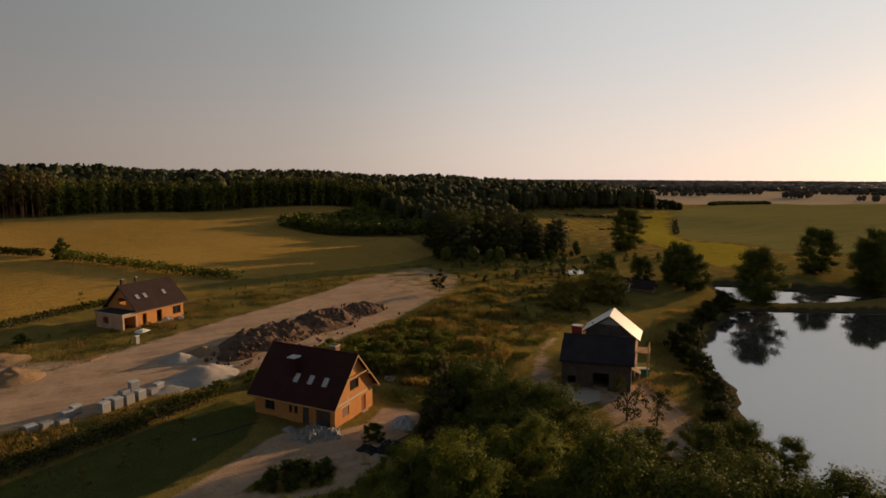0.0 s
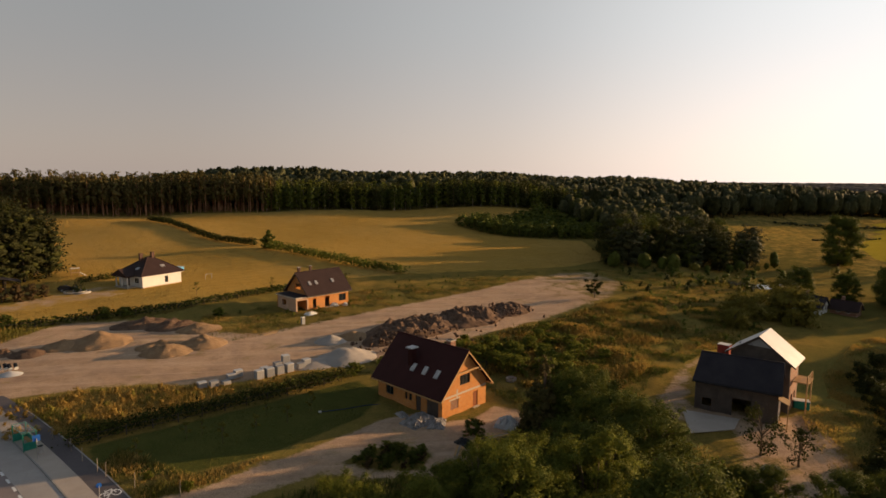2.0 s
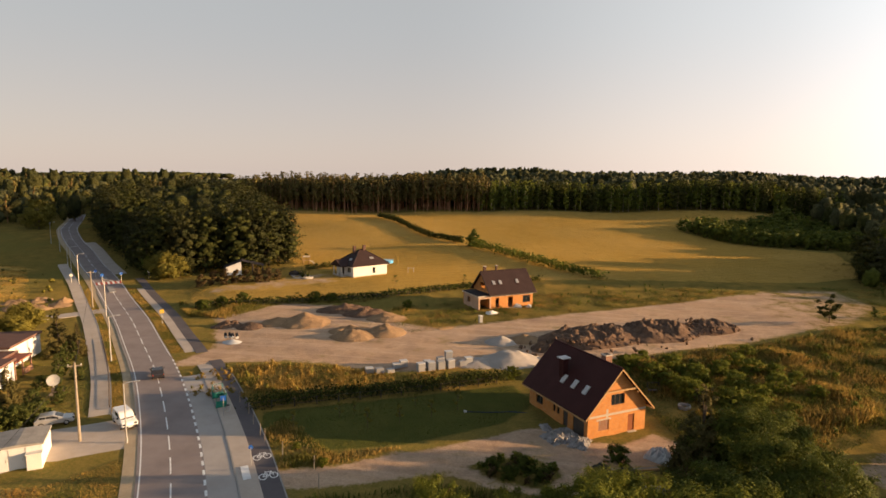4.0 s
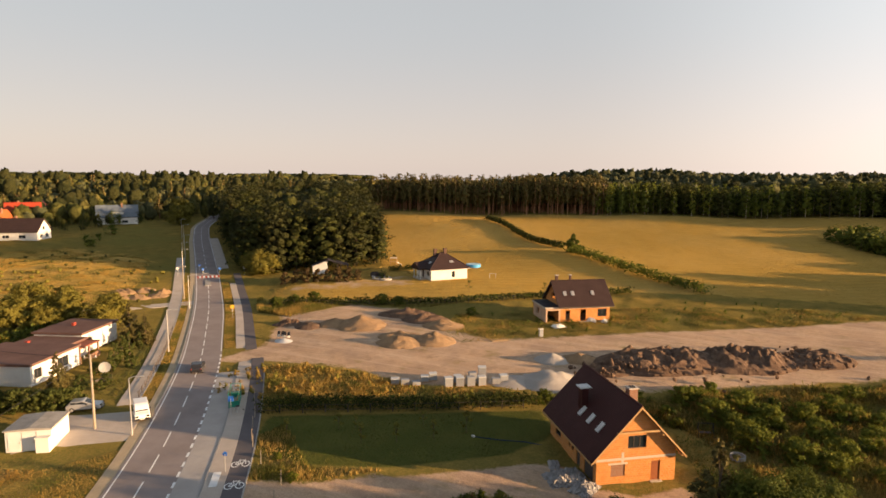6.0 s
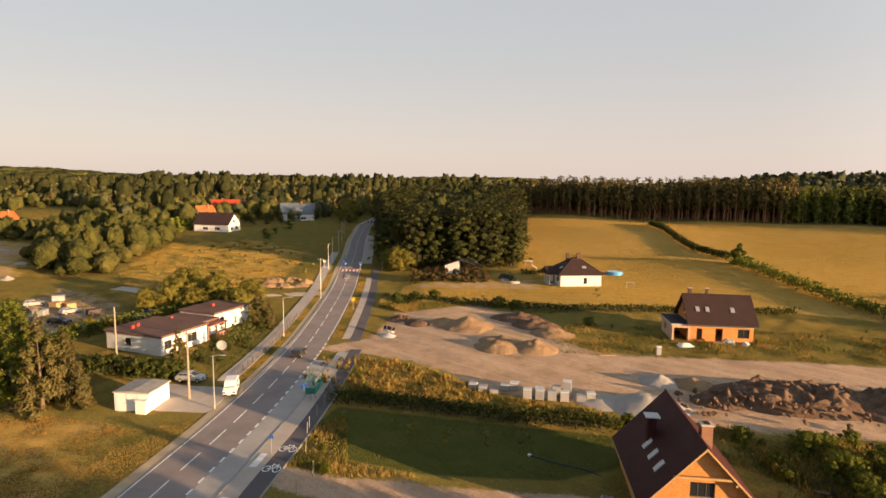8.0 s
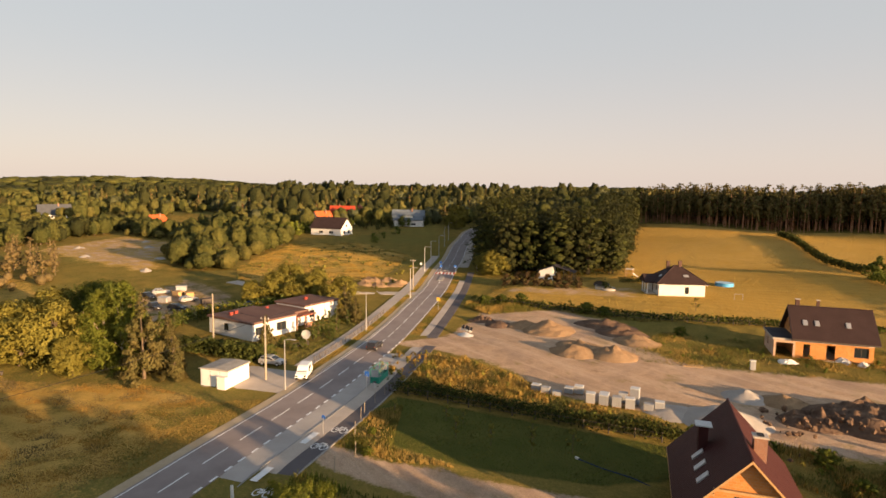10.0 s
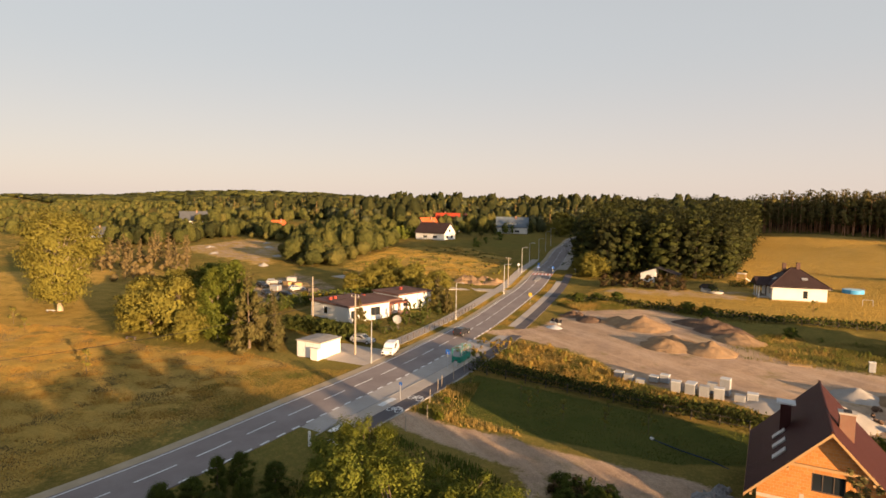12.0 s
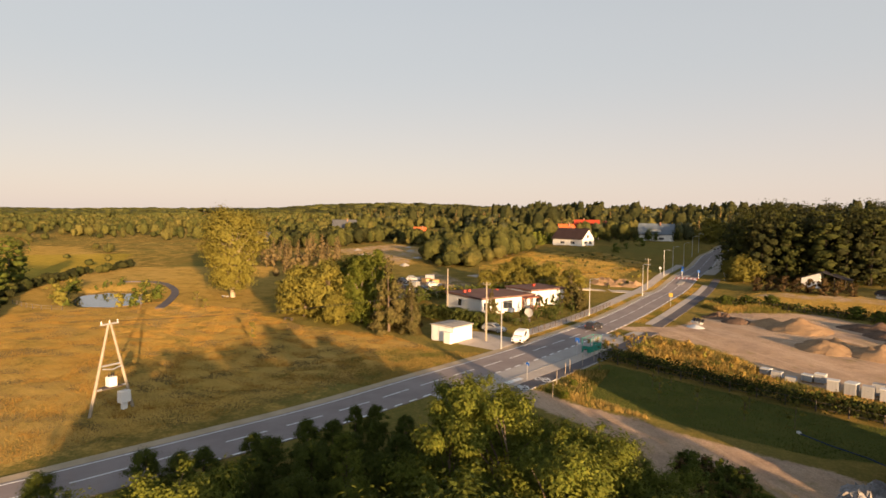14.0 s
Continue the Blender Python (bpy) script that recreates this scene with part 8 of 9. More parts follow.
part("pipe", Geo().tube([(0, 0, 0.06), (3, 0.5, 0.05), (6, 1.4, 0.05), (8.5, 1.5, 0.05)], [0.05] * 4, 6), M_HOSE, hose)
part("valve", Geo().box(-0.35, -0.12, 0, 0.05, 0.12, 0.2), M_WHITE, hose)


# ---- vehicles ----
def wheel(parent, x, y, radius):
    tyre = part("wheel", Geo().tube([(x, y - 0.11, radius), (x, y + 0.11, radius)], [radius, radius], 18), M_TYRE, parent)
    part("rim", Geo().tube([(x, y - 0.125, radius), (x, y + 0.125, radius)], [radius * 0.62, radius * 0.62], 14), M_GALV, tyre)


def vehicle(name, label, x, y, rz, paint, body, cabin, width, lift=0.0, group="parked vehicles"):
    """A car from its side outlines: body and cabin, with panes, lights and wheels. It points to local +x."""
    ob = thing(name, label, "car" if name != "van" else "van", x, y, land(x, y) + lift, rz, group)
    h = width / 2
    part("body", Geo().prism([(px, -h, pz) for px, pz in body], (0, width, 0)), paint, ob, "", 0.07)
    ch = h - 0.09
    shell = part("cabin", Geo().prism([(px, -ch, pz) for px, pz in cabin], (0, 2 * ch, 0)), paint, ob, "", 0.06)
    x0, x1 = min(p[0] for p in cabin), max(p[0] for p in cabin)
    zt, zb = max(p[1] for p in cabin), min(p[1] for p in cabin)
    top = [p for p in cabin if p[1] > zt - 0.12]
    tf, tr = max(p[0] for p in top), min(p[0] for p in top)
    nf = x1 - tf
    part("windscreen", Geo().poly([(x1 - 0.08 * nf + 0.03, -ch + 0.12, zb + 0.08 * (zt - zb) + 0.03), (x1 - 0.08 * nf + 0.03, ch - 0.12, zb + 0.08 * (zt - zb) + 0.03),
                                   (tf + 0.12 * nf + 0.03, ch - 0.18, zt - 0.1 + 0.02), (tf + 0.12 * nf + 0.03, -ch + 0.18, zt - 0.1 + 0.02)], [(0, 1, 2, 3)]), M_GLASS, shell)
    for s in (-1, 1):
        y0 = s * (ch + 0.012)
        part("side_window", Geo().poly([(x1 - 0.35 * nf - 0.1, y0, zb + 0.12), (tf - 0.05, y0, zt - 0.14), ((tf + tr) / 2 + 0.04, y0, zt - 0.14), ((tf + tr) / 2 + 0.04, y0, zb + 0.12)], [(0, 1, 2, 3)]), M_GLASS, shell)
        if name != "van":
            part("side_window", Geo().poly([((tf + tr) / 2 - 0.04, y0, zb + 0.12), ((tf + tr) / 2 - 0.04, y0, zt - 0.14), (tr + 0.05, y0, zt - 0.14), (x0 + 0.4, y0, zb + 0.12)], [(0, 1, 2, 3)]), M_GLASS, shell)
    bx0, bx1 = min(p[0] for p in body), max(p[0] for p in body)
    for s in (-1, 1):
        part("headlight", Geo().box(bx1 - 0.16, s * (h - 0.28) - 0.17, 0.62, bx1 + 0.012, s * (h - 0.28) + 0.17, 0.82), M_GLASS, ob)
        part("tail_light", Geo().box(bx0 - 0.012, s * (h - 0.16) - 0.07, 0.72, bx0 + 0.05, s * (h - 0.16) + 0.07, 0.88), M_RED, ob)
        part("mirror", Geo().box(x1 - 0.55 * nf - 0.1, s * (h + 0.09) - 0.08, zb + 0.05, x1 - 0.55 * nf + 0.05, s * (h + 0.09) + 0.08, zb + 0.24), M_BLACK, ob)
        for wx in (bx0 + 0.75, bx1 - 0.8):
            wheel(ob, wx, s * (h - 0.1), 0.32)
    part("bumper", Geo().box(bx1 - 0.1, -h + 0.06, 0.28, bx1 + 0.04, h - 0.06, 0.5), M_BLACK, ob)
    part("number_plate", Geo().box(bx1 + 0.042, -0.26, 0.36, bx1 + 0.05, 0.26, 0.47), M_MARK, ob)
    return ob


CAR_BODY = [(-2.1, 0.3), (-2.12, 0.85), (-2.0, 0.98), (0.85, 0.95), (1.9, 0.8), (2.08, 0.62), (2.05, 0.3)]
CAR_CABIN = [(-1.95, 0.93), (-1.6, 1.4), (-0.1, 1.46), (1.0, 0.93)]
VAN_BODY = [(-2.2, 0.3), (-2.2, 1.1), (1.2, 1.1), (2.0, 0.92), (2.18, 0.7), (2.15, 0.3)]
VAN_CABIN = [(-2.18, 1.05), (-2.1, 1.8), (0.1, 1.82), (0.55, 1.7), (1.35, 1.05)]
vehicle("van", "white panel van parked on the paved forecourt", -54.1, 37.5, -34, M_CARWHITE, VAN_BODY, VAN_CABIN, 1.8, 0.12)
vehicle("car", "silver estate car parked beside a hedge", -62.6, 35.6, 40, M_CARSILVER, CAR_BODY, CAR_CABIN, 1.72, 0.1)
vehicle("car", "dark car standing on the open road", -62.2, 53.9, 131, M_CARDARK, CAR_BODY, CAR_CABIN, 1.75, 0.12)
for x, y, rz, m, lab in ((-113, 31, 40, M_CARDARK, "dark car parked behind a villa"), (-120.6, 35, 100, M_CARSILVER, "pale car parked in a scrap yard"), (-117, 27, 10, M_CARDARK, "dark car standing among scrap"), (-105.5, 44.5, 60, M_CARSILVER, "silver car under garden trees"),
                         (-107.8, 46.8, 70, M_SIGNBLUE, "blue car beside a garden hedge"), (-129.3, 27.5, 20, M_CARDARK, "dark car at a yard's far end"), (-132.5, 31, 80, M_CARSILVER, "grey car among stored goods"), (-77, 132.0, 30, M_CARDARK, "dark car parked before a white house")):
    vehicle("car", lab, x, y, rz, m, CAR_BODY, CAR_CABIN, 1.72, 0.06)
for i, (x, y, m, lab) in enumerate(((-125, 36, M_WOOD, "stack of timber crates in a yard"), (-127.5, 34, M_WOOD, "brown crates in a scrap yard"), (-123, 30, M_GALV, "grey metal crates in a yard"), (-134, 36, M_BLOCK, "grey crates at a yard's edge"), (-116, 38, M_DARKWOOD, "dark crates behind a villa"))):
    c = thing("crate", lab, "crate", x, y, land(x, y), 23 * i, "crates")
    part("box", Geo().box(-1.2, -0.9, 0.1, 1.2, 0.9, 1.3), m, c, bevel=0.03)
    for dx in (-1.0, -0.1, 0.8):
        part("batten", Geo().box(dx, -0.95, 0.0, dx + 0.15, 0.95, 0.1), M_WOOD, c)
    part("lid", Geo().box(-1.25, -0.95, 1.3, 1.25, 0.95, 1.38), m, c)


# ---- poles, lamps, signs ----
def lamp(x, y, height, rz, label):
    ob = thing("street_lamp", label, "street lamp", x, y, land(x, y), rz, "street lamps")
    part("base", Geo().tube([(0, 0, -0.3), (0, 0, 0.9)], [0.12, 0.11], 10), M_GALV, ob)
    part("post", Geo().tube([(0, 0, 0.9), (0, 0, height)], [0.09, 0.06], 8), M_GALV, ob)
    part("arm", Geo().tube([(0, 0, height - 0.05), (0.5, 0, height + 0.15), (1.3, 0, height + 0.2)], [0.05, 0.045, 0.04], 6), M_GALV, ob)
    part("head", Geo().box(1.1, -0.13, height + 0.1, 1.75, 0.13, height + 0.22), M_GALV, ob, "grey lamp head", 0.03)


for x, y, h in ((-50.2, 33.2, 7.2), (-74.9, 58.8, 7.6), (-97.6, 83.2, 7.8), (-126.8, 106.6, 8.0), (-140, 117.8, 8.0), (-154, 130.8, 8.0), (-172, 146, 8.0), (-193, 163, 8.0)):
    k = road_index(x, y)
    lamp(x, y, h, math.degrees(math.atan2(ROAD_NRM[k, 1], ROAD_NRM[k, 0])), "slim grey street lamp beside the road")


def pole(x, y, height, rz, arms, label):
    ob = thing("utility_pole", label, "utility pole", x, y, land(x, y), rz, "utility poles")
    part("post", Geo().tube([(0, 0, -0.4), (0, 0, height)], [0.17, 0.11], 10), M_POLEWOOD, ob)
    if arms:
        part("crossarm", Geo().box(-0.75, -0.06, height - 0.45, 0.75, 0.06, height - 0.33), M_POLEWOOD, ob)
        for dx in (-0.65, 0.0, 0.65):
            part("insulator", Geo().tube([(dx, 0, height - 0.33), (dx, 0, height - 0.12)], [0.05, 0.035], 8), M_WHITE, ob)


pole(-55.8, 32.3, 9.6, 35, True, "pale utility pole with a crossarm beside the forecourt")
pole(-77.5, 30.2, 9.4, 0, False, "plain pale pole behind a hedge")
pole(-107.5, 90.2, 8.6, 45, True, "pale utility pole beside the crossing")

# the A-frame with its transformer
ax, ay = -29.8, -14.4
aframe = thing("pole_transformer", "pale concrete A-frame pole with a transformer on grass", "transformer pole", ax, ay, land(ax, ay), math.degrees(math.atan2(-12.9 + 15.9, -31.6 + 28.0)))
TOP = 9.2
for s in (-1, 1):
    part("leg", Geo().tube([(s * 2.35, 0, -0.3), (s * 0.12, 0, TOP)], [0.17, 0.12], 8), M_POLEWOOD, aframe)
part("tie", Geo().box(-1.0, -0.08, 4.9, 1.0, 0.08, 5.05), M_GALV, aframe)
part("tie", Geo().box(-1.55, -0.08, 2.55, 1.55, 0.08, 2.7), M_GALV, aframe)
tank = part("transformer", Geo().box(-0.35, -0.4, 2.75, 0.45, 0.4, 3.75), M_OFFWHITE, aframe, "pale transformer tank", 0.04)
for dx in (-0.2, 0.05, 0.3):
    part("bushing", Geo().tube([(dx, 0, 3.75), (dx, 0, 4.1)], [0.06, 0.04], 8), M_BLACK, tank)
part("platform", Geo().box(-1.0, -0.5, 2.62, 1.0, 0.5, 2.75), M_DARKWOOD, aframe)
part("switch_bar", Geo().tube([(-1.0, -0.3, 4.75), (0, -0.35, 4.55), (1.0, -0.3, 4.75)], [0.07, 0.07, 0.07], 6), M_GALV, aframe)
part("crossarm", Geo().box(-0.95, -0.07, TOP - 0.05, 0.95, 0.07, TOP + 0.1), M_GALV, aframe)
for dx in (-0.85, 0.0, 0.85):
    part("insulator", Geo().tube([(dx, 0, TOP + 0.1), (dx, 0, TOP + 0.4)], [0.07, 0.045], 8), M_OFFWHITE, aframe)
cab = part("switch_box", Geo().box(0.75, -0.45, 0.75, 1.85, 0.25, 2.0), M_WHITE, aframe, "white switch cabinet on a stem", 0.04)
part("stem", Geo().box(1.05, -0.3, -0.2, 1.55, 0.1, 0.75), M_WHITE, cab)


def wire(a, b, sag, label):
    n = 24
    pts = [tuple(a[i] + (b[i] - a[i]) * t / n - (sag * 4 * (t / n) * (1 - t / n) if i == 2 else 0) for i in range(3)) for t in range(n + 1)]
    ob = new("wire", Geo().tube(pts, [0.022] * (n + 1), 4).mesh("wire", M_BLACK))
    tagged(ob, label, "wire", "overhead wires")


gz = land(ax, ay)
wire((ax, ay, gz + TOP + 0.3), (-55.8, 32.3, land(-55.8, 32.3) + 9.4), 0.9, "dark overhead wire from an A-frame pole")
wire((-55.8, 32.3, land(-55.8, 32.3) + 9.4), (-77.5, 30.2, land(-77.5, 30.2) + 7.8), 0.4, "dark overhead wire between two poles")
wire((-55.8, 32.3, land(-55.8, 32.3) + 9.4), (-107.5, 90.2, land(-107.5, 90.2) + 8.4), 1.2, "long dark overhead wire along the road")


def sign(x, y, height, rz, shape, mat, label, size=0.35):
    ob = thing("road_sign", label, "road sign", x, y, land(x, y), rz, "road signs")
    part("post", Geo().tube([(0, 0, -0.2), (0, 0, height)], [0.035, 0.035], 6), M_GALV, ob)
    if shape == "disc":
        part("plate", Geo().tube([(-0.035, 0, height), (-0.06, 0, height)], [size, size], 18), mat, ob)
    else:
        part("plate", Geo().box(-0.06, -size, height - size, -0.035, size, height + size), mat, ob)


sign(-82.5, 81.5, 2.6, -45, "square", M_YELLOW, "yellow square road sign on a post", 0.4)
sign(-43.6, 42.6, 2.5, -60, "square", M_SIGNBLUE, "blue and white bus stop sign on a post", 0.35)
sign(-33.3, 31.6, 2.1, -60, "disc", M_SIGNBLUE, "round blue cycle sign on a thin post", 0.25)
for x, y, m in ((-128.2, 113.8, M_SIGNBLUE), (-119.6, 113.4, M_SIGNBLUE), (-122.6, 110.0, M_SIGNBLUE), (-115.0, 118.5, M_WHITE), (-129.5, 107.0, M_WHITE)):
    sign(x, y, 2.3, -45, "disc", m, "round road sign at the pedestrian crossing", 0.4)
for x, y in ((-24.3, 28.9), (-40.8, 43.9), (-36.0, 38.3), (-31.2, 34.6), (-34.8, 37.2), (-26.3, 32.2), (-38.6, 41.2), (-44.2, 47.4)):
    st = thing("stake", "thin grey wooden stake beside the lawn", "stake", x, y, land(x, y), 0, "stakes")
    part("post", Geo().tube([(0, 0, -0.2), (0.05, 0.02, 1.7)], [0.05, 0.035], 6), M_POLEWOOD, st)
wp = thing("marker_post", "white marker post among roadside shrubs", "post", -24.5, 18.9, land(-24.5, 18.9), 0)
part("post", Geo().box(-0.12, -0.12, 0, 0.12, 0.12, 1.5), M_WHITE, wp, bevel=0.02)

# the crossing: red and white bars, and an island
kc = k_cross
for i in range(11):
    o = 0.15 + 0.56 * i
    a, b = on_road(o, kc, kc + 3, 0.113), on_road(o + 0.5, kc, kc + 3, 0.113)
    part("crossing_bar", slab("crossing_bar", a, b, 0.006, M_MARK if i % 2 else M_REDPAINT), M_MARK, road)
isl = slab("island", on_road(2.2, kc - 6, kc - 1, 0.24), on_road(3.6, kc - 6, kc - 1, 0.24), 0.3, M_KERB)
tagged(new("traffic_island", isl), "raised grey traffic island at the crossing", "traffic island", kind="structure")
isl = slab("island", on_road(2.2, kc + 4, kc + 9, 0.24), on_road(3.6, kc + 4, kc + 9, 0.24), 0.3, M_KERB)
tagged(new("traffic_island", isl), "raised grey traffic island beyond the crossing", "traffic island", kind="structure")


# bicycle marks on the cycle path: two rings and a frame each
def bicycle_mark(k, o):
    p = on_road(o, k, k + 1, 0.15)[0]
    g = Geo()
    for dx in (-0.55, 0.55):
        for i in range(14):
            a, b = 2 * math.pi * i / 14, 2 * math.pi * (i + 1) / 14
            q = [(dx + rr * math.cos(t), rr * math.sin(t), 0) for rr, t in ((0.34, a), (0.45, a), (0.45, b), (0.34, b))]
            g.poly(q, [(0, 1, 2, 3)])
    for (x0, y0), (x1, y1) in (((-0.55, 0), (-0.15, 0.6)), ((-0.15, 0.6), (0.4, 0.6)), ((0.4, 0.7), (0.55, 0)), ((0.0, 0.0), (0.4, 0.6)), ((-0.55, 0), (0.0, 0.0)), ((0.0, 0.0), (-0.2, 0.75))):
        d = Vector((x1 - x0, y1 - y0, 0)).normalized() * 0.055
        n = Vector((-d.y, d.x, 0))
        g.poly([(x0 + n.x, y0 + n.y, 0), (x0 - n.x, y0 - n.y, 0), (x1 - n.x, y1 - n.y, 0), (x1 + n.x, y1 + n.y, 0)], [(0, 1, 2, 3)])
    ob = new("cycle_mark", g.mesh("cycle_mark", M_MARK))
    ob.parent = road
    ob.matrix_basis = Matrix.LocRotScale(tuple(p), Euler((0, 0, math.atan2(ROAD_DIR[k, 1], ROAD_DIR[k, 0]) - math.pi / 2)), (1.0, 1.5, 1))


for k, o in ((road_index(-40, 22.5), 12.2), (road_index(-42.5, 25.5), 12.2), (road_index(-34, 14), 12.2)):
    bicycle_mark(k, o)
for k in (road_index(-40.5, 23), road_index(-35, 15)):
    a, b = on_road(9.7, k, k + 3, 0.227), on_road(10.5, k, k + 3, 0.227)
    part("path_mark", slab("path_mark", a, b, 0.005, M_MARK), M_MARK, road)

# the green bus shelter
k = road_index(-54, 39.5)
shelter = thing("bus_shelter", "small green bus shelter beside the paved bay", "bus shelter", -46.6, 46.2, ROAD_Z[k] + 0.14, math.degrees(math.atan2(ROAD_DIR[k, 1], ROAD_DIR[k, 0])))
part("back_panel", Geo().box(-1.9, -0.75, 0.1, 1.9, -0.7, 1.0), M_GREEN, shelter)
for x in (-1.9, 1.85):
    part("side_panel", Geo().box(x, -0.7, 0.1, x + 0.05, 0.6, 1.0), M_GREEN, shelter)
for x in (-1.88, 1.88):
    for y in (-0.7, 0.6):
        part("post", Geo().box(x - 0.04, y - 0.04, 0, x + 0.04, y + 0.04, 2.15), M_GREEN, shelter)
part("upper_pane", Geo().box(-1.85, -0.735, 1.02, 1.85, -0.715, 2.1), M_CLEAR, shelter)
part("roof", Geo().box(-2.0, -0.85, 2.16, 2.0, 0.75, 2.18), M_CLEAR, shelter, "clear roof sheet")
part("roof_frame", Geo().box(-1.95, -0.74, 2.1, 1.95, -0.68, 2.15).box(-1.95, 0.58, 2.1, 1.95, 0.64, 2.15).box(-1.92, -0.7, 2.1, -1.86, 0.6, 2.15).box(1.86, -0.7, 2.1, 1.92, 0.6, 2.15), M_GREEN, shelter)
part("bench", Geo().box(-1.5, -0.65, 0.45, 1.5, -0.25, 0.52), M_WOOD, shelter)
bin_ob = thing("litter_bin", "grey litter bin beside a bus shelter", "litter bin", -43.9, 44.0, ROAD_Z[k] + 0.14, 0)
part("bin", Geo().tube([(0, 0, 0), (0, 0, 0.8)], [0.2, 0.24], 12), M_GALV, bin_ob)
part("rim", Geo().tube([(0, 0, 0.8), (0, 0, 0.86)], [0.26, 0.26], 12), M_BLACK, bin_ob)


# ---- gardens ----
def fence(points, height, step, label, mat=None, rails=2):
    ob = thing("fence", label, "fence", 0, 0, 0)
    line = spline(points, step) if len(points) > 2 else np.linspace(points[0], points[1], int(math.dist(*points) / step) + 1)
    z = np.atleast_1d(land(line[:, 0], line[:, 1]))
    for (x, y), zz in zip(line, z):
        part("post", POST, mat or M_DARKWOOD, ob).matrix_basis = Matrix.LocRotScale((x, y, zz - 0.2), None, (1, 1, height + 0.2))
    for i in range(rails):
        lift = height * (0.35 + 0.55 * i / max(rails - 1, 1))
        pts = [(x, y, zz + lift) for (x, y), zz in zip(line, z)]
        part("rail", Geo().tube(pts, [0.03] * len(pts), 4), mat or M_DARKWOOD, ob)


POST = Geo().box(-0.05, -0.05, 0, 0.05, 0.05, 1).mesh("post", M_DARKWOOD)
fence(((-60.0, 41.6), (-68.0, 50.5), (-76.5, 59.5), (-86.0, 69.0)), 1.1, 2.2, "dark low fence in front of a villa's garden", None, 3)
fence(((-84, 94.8), (-64.5, 103.2), (-46.5, 113.7), (-29.5, 129.2)), 1.2, 3.0, "wire fence with wooden posts along a mown yard", None, 2)
fence(((-41.5, 45.0), (-24, 55.4), (-9, 64.2)), 1.2, 3.0, "thin post fence beside a weedy hedge", None, 2)
fence(((-98, -47), (-101, -54), (-108, -61)), 1.0, 2.5, "pale rail fence round a garden pond", M_POLEWOOD, 2)
dish = thing("satellite_dish", "large pale satellite dish in a garden", "satellite dish", -72.8, 45.4, land(-72.8, 45.4), -35)
part("stand", Geo().tube([(0, 0, -0.2), (0, 0, 1.2)], [0.06, 0.06], 8), M_GALV, dish)
g = Geo()
rings = 6
for i in range(rings):
    for j in range(20):
        r0, r1, a, b = 0.85 * i / rings, 0.85 * (i + 1) / rings, 2 * math.pi * j / 20, 2 * math.pi * (j + 1) / 20
        g.poly([(0.28 * rr * rr, rr * math.cos(t), 1.5 + rr * math.sin(t)) for rr, t in ((r0, a), (r1, a), (r1, b), (r0, b))], [(0, 1, 2, 3)])
part("reflector", g, M_BLOCK, dish)
part("feed_arm", Geo().tube([(0.1, 0, 0.6), (0.9, 0, 1.4)], [0.025, 0.025], 6), M_GALV, dish)
for i, (x, y) in enumerate(((-70.8, 44.2), (-69.6, 42.6))):
    b = thing("garden_bench", "dark wooden garden bench on a villa's lawn", "bench", x, y, land(x, y), 40 + 50 * i, "garden benches")
    part("seat", Geo().box(-0.8, -0.22, 0.42, 0.8, 0.22, 0.48), M_DARKWOOD, b)
    part("backrest", Geo().box(-0.8, 0.2, 0.55, 0.8, 0.26, 0.95), M_DARKWOOD, b)
    for x2 in (-0.7, 0.7):
        part("leg", Geo().box(x2 - 0.05, -0.2, 0, x2 + 0.05, 0.24, 0.42), M_DARKWOOD, b)
pool = thing("garden_pool", "round pale blue garden pool on a mown lawn", "pool", -59.6, 162.6, land(-59.6, 162.6), 20)
part("wall", Geo().tube([(0, 0, -0.1), (0, 0, 0.9)], [2.4, 2.35], 28), M_BLUE, pool)
part("water", Geo().tube([(0, 0, 0.9), (0, 0, 0.93)], [2.2, 2.2], 28), plain("pool_cover", (0.30, 0.52, 0.66), (0.40, 0.62, 0.74), 1.0, 0.3), pool)
part("ladder", Geo().tube([(2.5, -0.2, 0), (2.4, -0.2, 1.4), (2.0, -0.2, 1.4)], [0.03] * 3, 6), M_GALV, pool)
ring("flower_bed", "round stone-edged flower bed before a house", -74.6, 130.4, 2.6, 0.35, 0.4, M_CONC)
t_bed = tree("thuja", "dark clipped conifer inside a round bed", "conifer", 33, 3.2, 0.8, 0.1, 30, 1200, 0.16, M_THUJA, M_BARK, 0.06, "cone")
plant(t_bed, [(-74.6, 130.4, 1.0)])
goal = thing("football_goal", "small white football goal on a lawn", "goal", -46.7, 146.3, land(-46.7, 146.3), 47)
for x in (-1.0, 1.0):
    part("post", Geo().tube([(x, 0, 0), (x, 0, 1.4)], [0.05, 0.05], 6), M_GALV, goal)
part("crossbar", Geo().tube([(-1, 0, 1.4), (1, 0, 1.4)], [0.05, 0.05], 6), M_GALV, goal)
swing = thing("play_frame", "small wooden play frame by the wood's edge", "play frame", -83.0, 151.5, land(-83.0, 151.5), 20)
for x, y in ((-1, -0.6), (1, -0.6), (-1, 0.6), (1, 0.6)):
    part("leg", Geo().box(x - 0.08, y - 0.08, 0, x + 0.08, y + 0.08, 2.2), M_WOOD, swing)
part("deck", Geo().box(-1.1, -0.7, 1.0, 1.1, 0.7, 1.1), M_WOOD, swing)
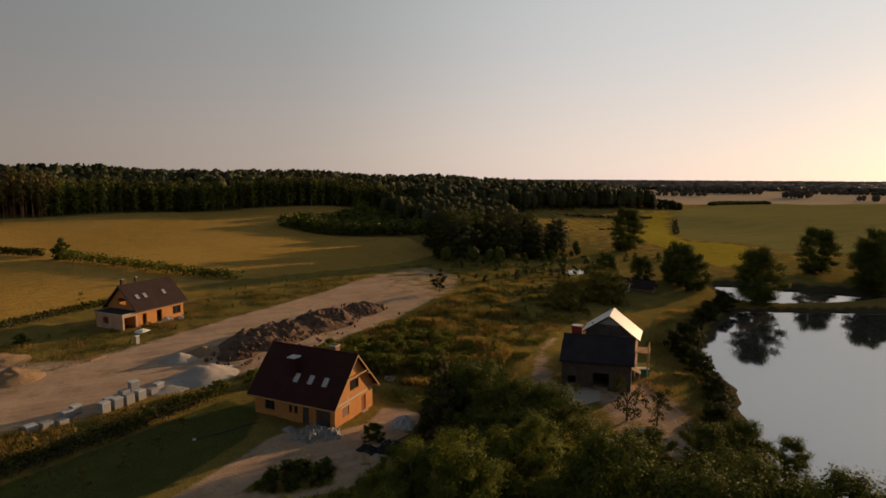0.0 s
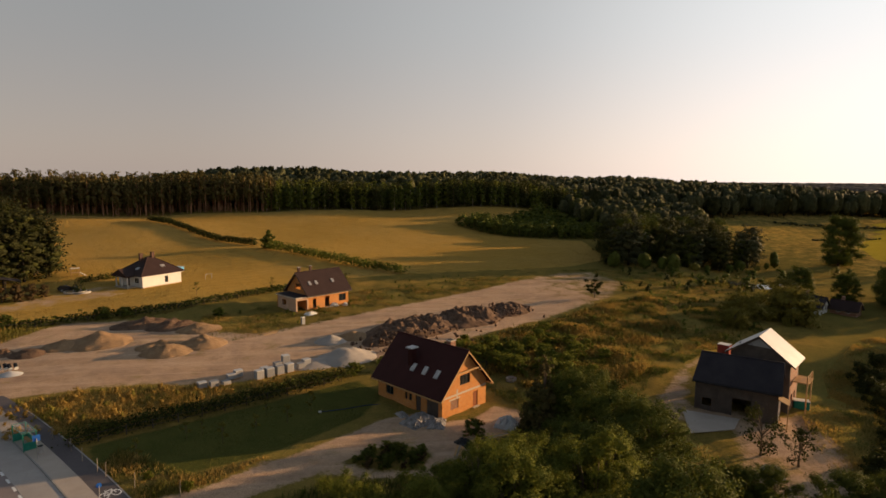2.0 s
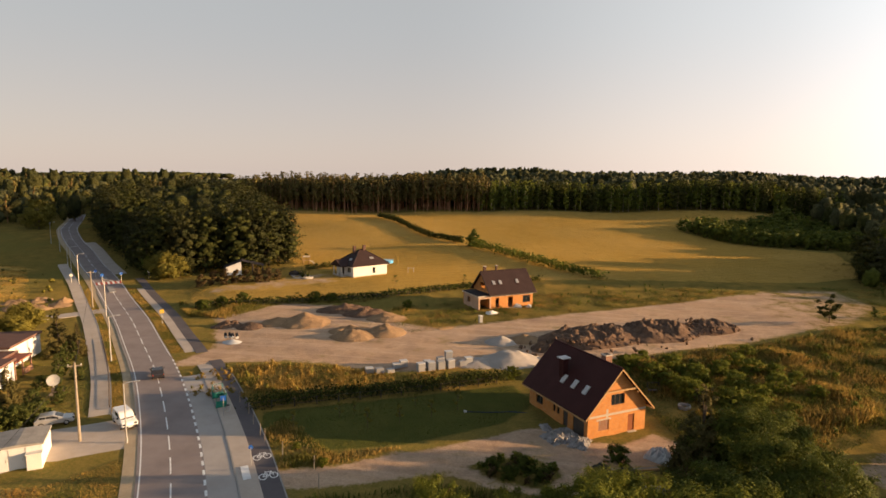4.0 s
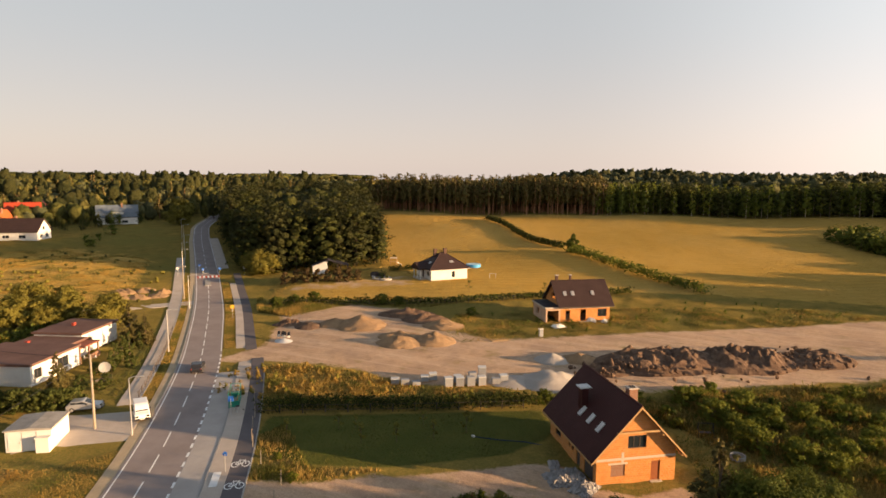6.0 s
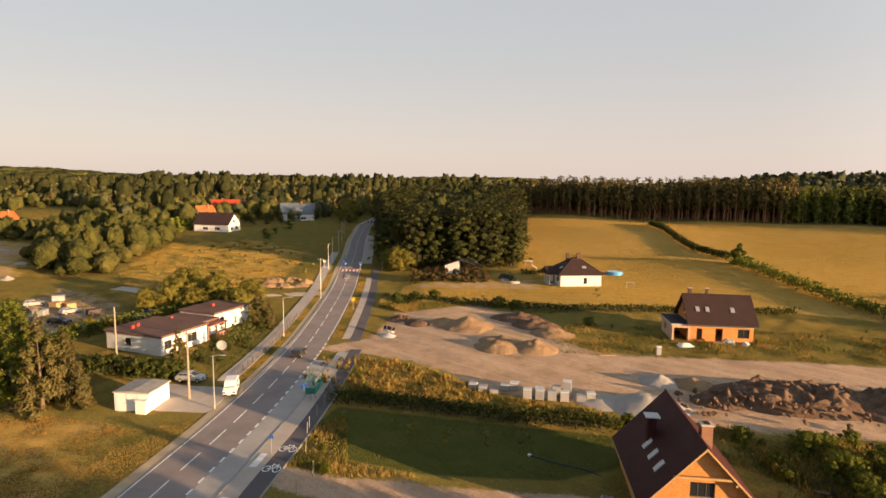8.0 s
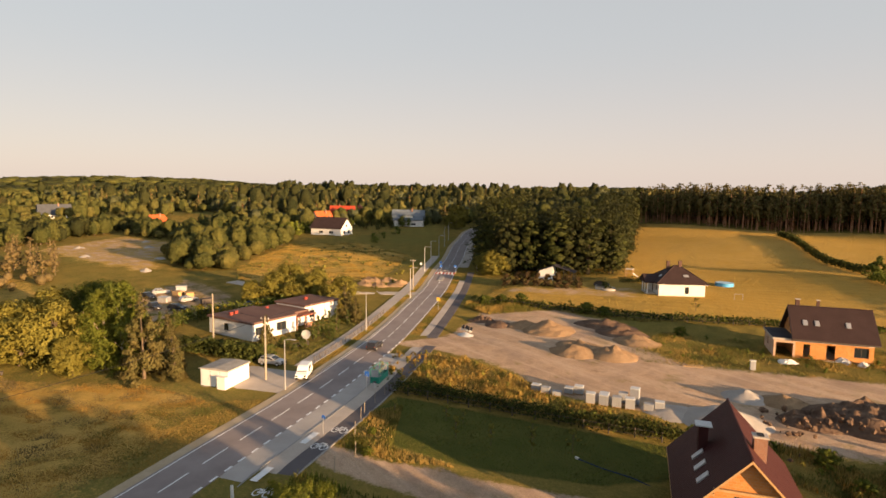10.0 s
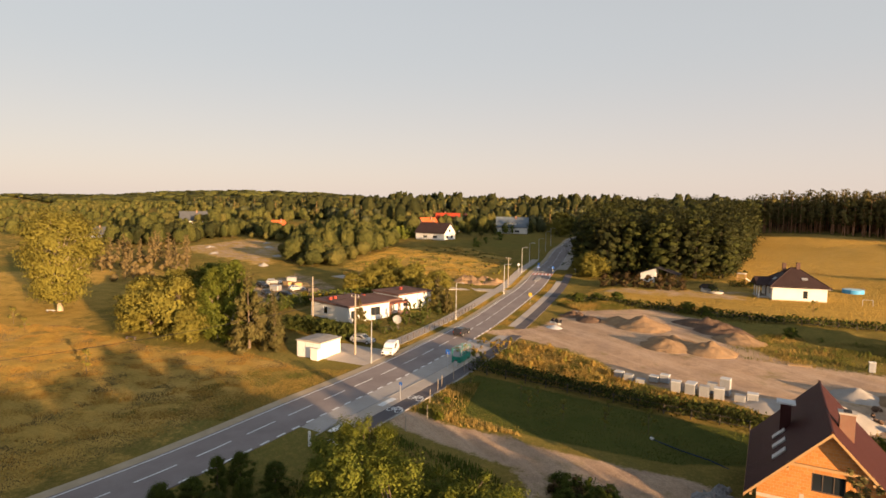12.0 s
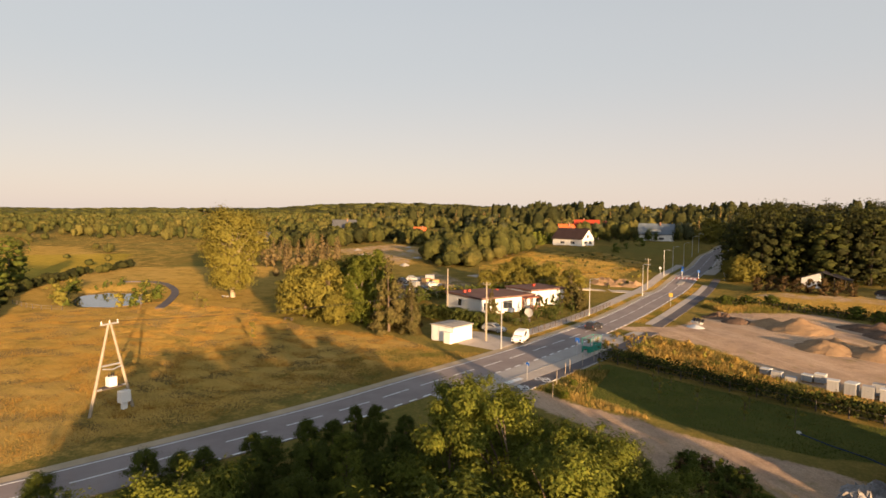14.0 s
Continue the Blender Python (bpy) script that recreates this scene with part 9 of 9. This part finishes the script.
part("top_panel", Geo().box(-1.1, -0.7, 2.2, 1.1, 0.7, 2.35), M_OFFWHITE, swing)
part("slide", Geo().prism([(1.1, -0.3, 1.1), (2.6, -0.3, 0.1), (2.6, -0.3, 0.02), (1.1, -0.3, 1.0)], (0, 0.6, 0)), M_OFFWHITE, swing)
for x, y, lab in ((-115.0, -17.8, "white bench under an old poplar"), (-87.2, 1.2, "pale wooden table beside meadow trees"), (-80.7, -0.4, "dark garden bench on the meadow")):
    b = thing("garden_bench", lab, "bench", x, y, land(x, y), 60, "meadow benches")
    part("seat", Geo().box(-0.9, -0.25, 0.45, 0.9, 0.25, 0.52), M_OFFWHITE if "dark" not in lab else M_DARKWOOD, b)
    for x2 in (-0.75, 0.75):
        part("leg", Geo().box(x2 - 0.06, -0.2, 0, x2 + 0.06, 0.2, 0.45), M_DARKWOOD, b)
for i, (x, y) in enumerate(((-171, 33), (-196, 41), (-215, 20), (-238, 44), (-250, 20), (-262, 46), (-225, 50))):
    heap("rubble_mound", "pale heap on the bare sandy lot", x, y, 2.4, 1.8, 1.2, M_GRAVEL, 70 + i, 30 * i, 0.5, 16, 0.8)


# a curved stone path round the garden pond
rp = spline(((-99, -28.5), (-110, -29.5), (-126, -32), (-140, -37.5), (-147, -44), (-147, -52)), 1.0)
rd_ = np.gradient(rp, axis=0)
rd_ /= np.linalg.norm(rd_, axis=1)[:, None]
side = np.stack([rd_[:, 1], -rd_[:, 0]], 1)
edge_a, edge_b = rp + 0.9 * side, rp - 0.9 * side
path_mesh = slab("garden_path", np.column_stack([edge_a, land(rp[:, 0], rp[:, 1]) + 0.22]), np.column_stack([edge_b, land(rp[:, 0], rp[:, 1]) + 0.22]), 0.6, M_CYCLE)
tagged(new("garden_path", path_mesh), "curved grey path round a garden pond", "path", kind="structure")

bed = tree("shrub", "clipped dark conifer in a round flower bed", "shrub", 27, 2.6, 0.8, 0.1, 30, 900, 0.14, M_THUJA, M_BARK, 0.05, "cone")
plant(bed, [(-73.0, 129.7, 1.0)])
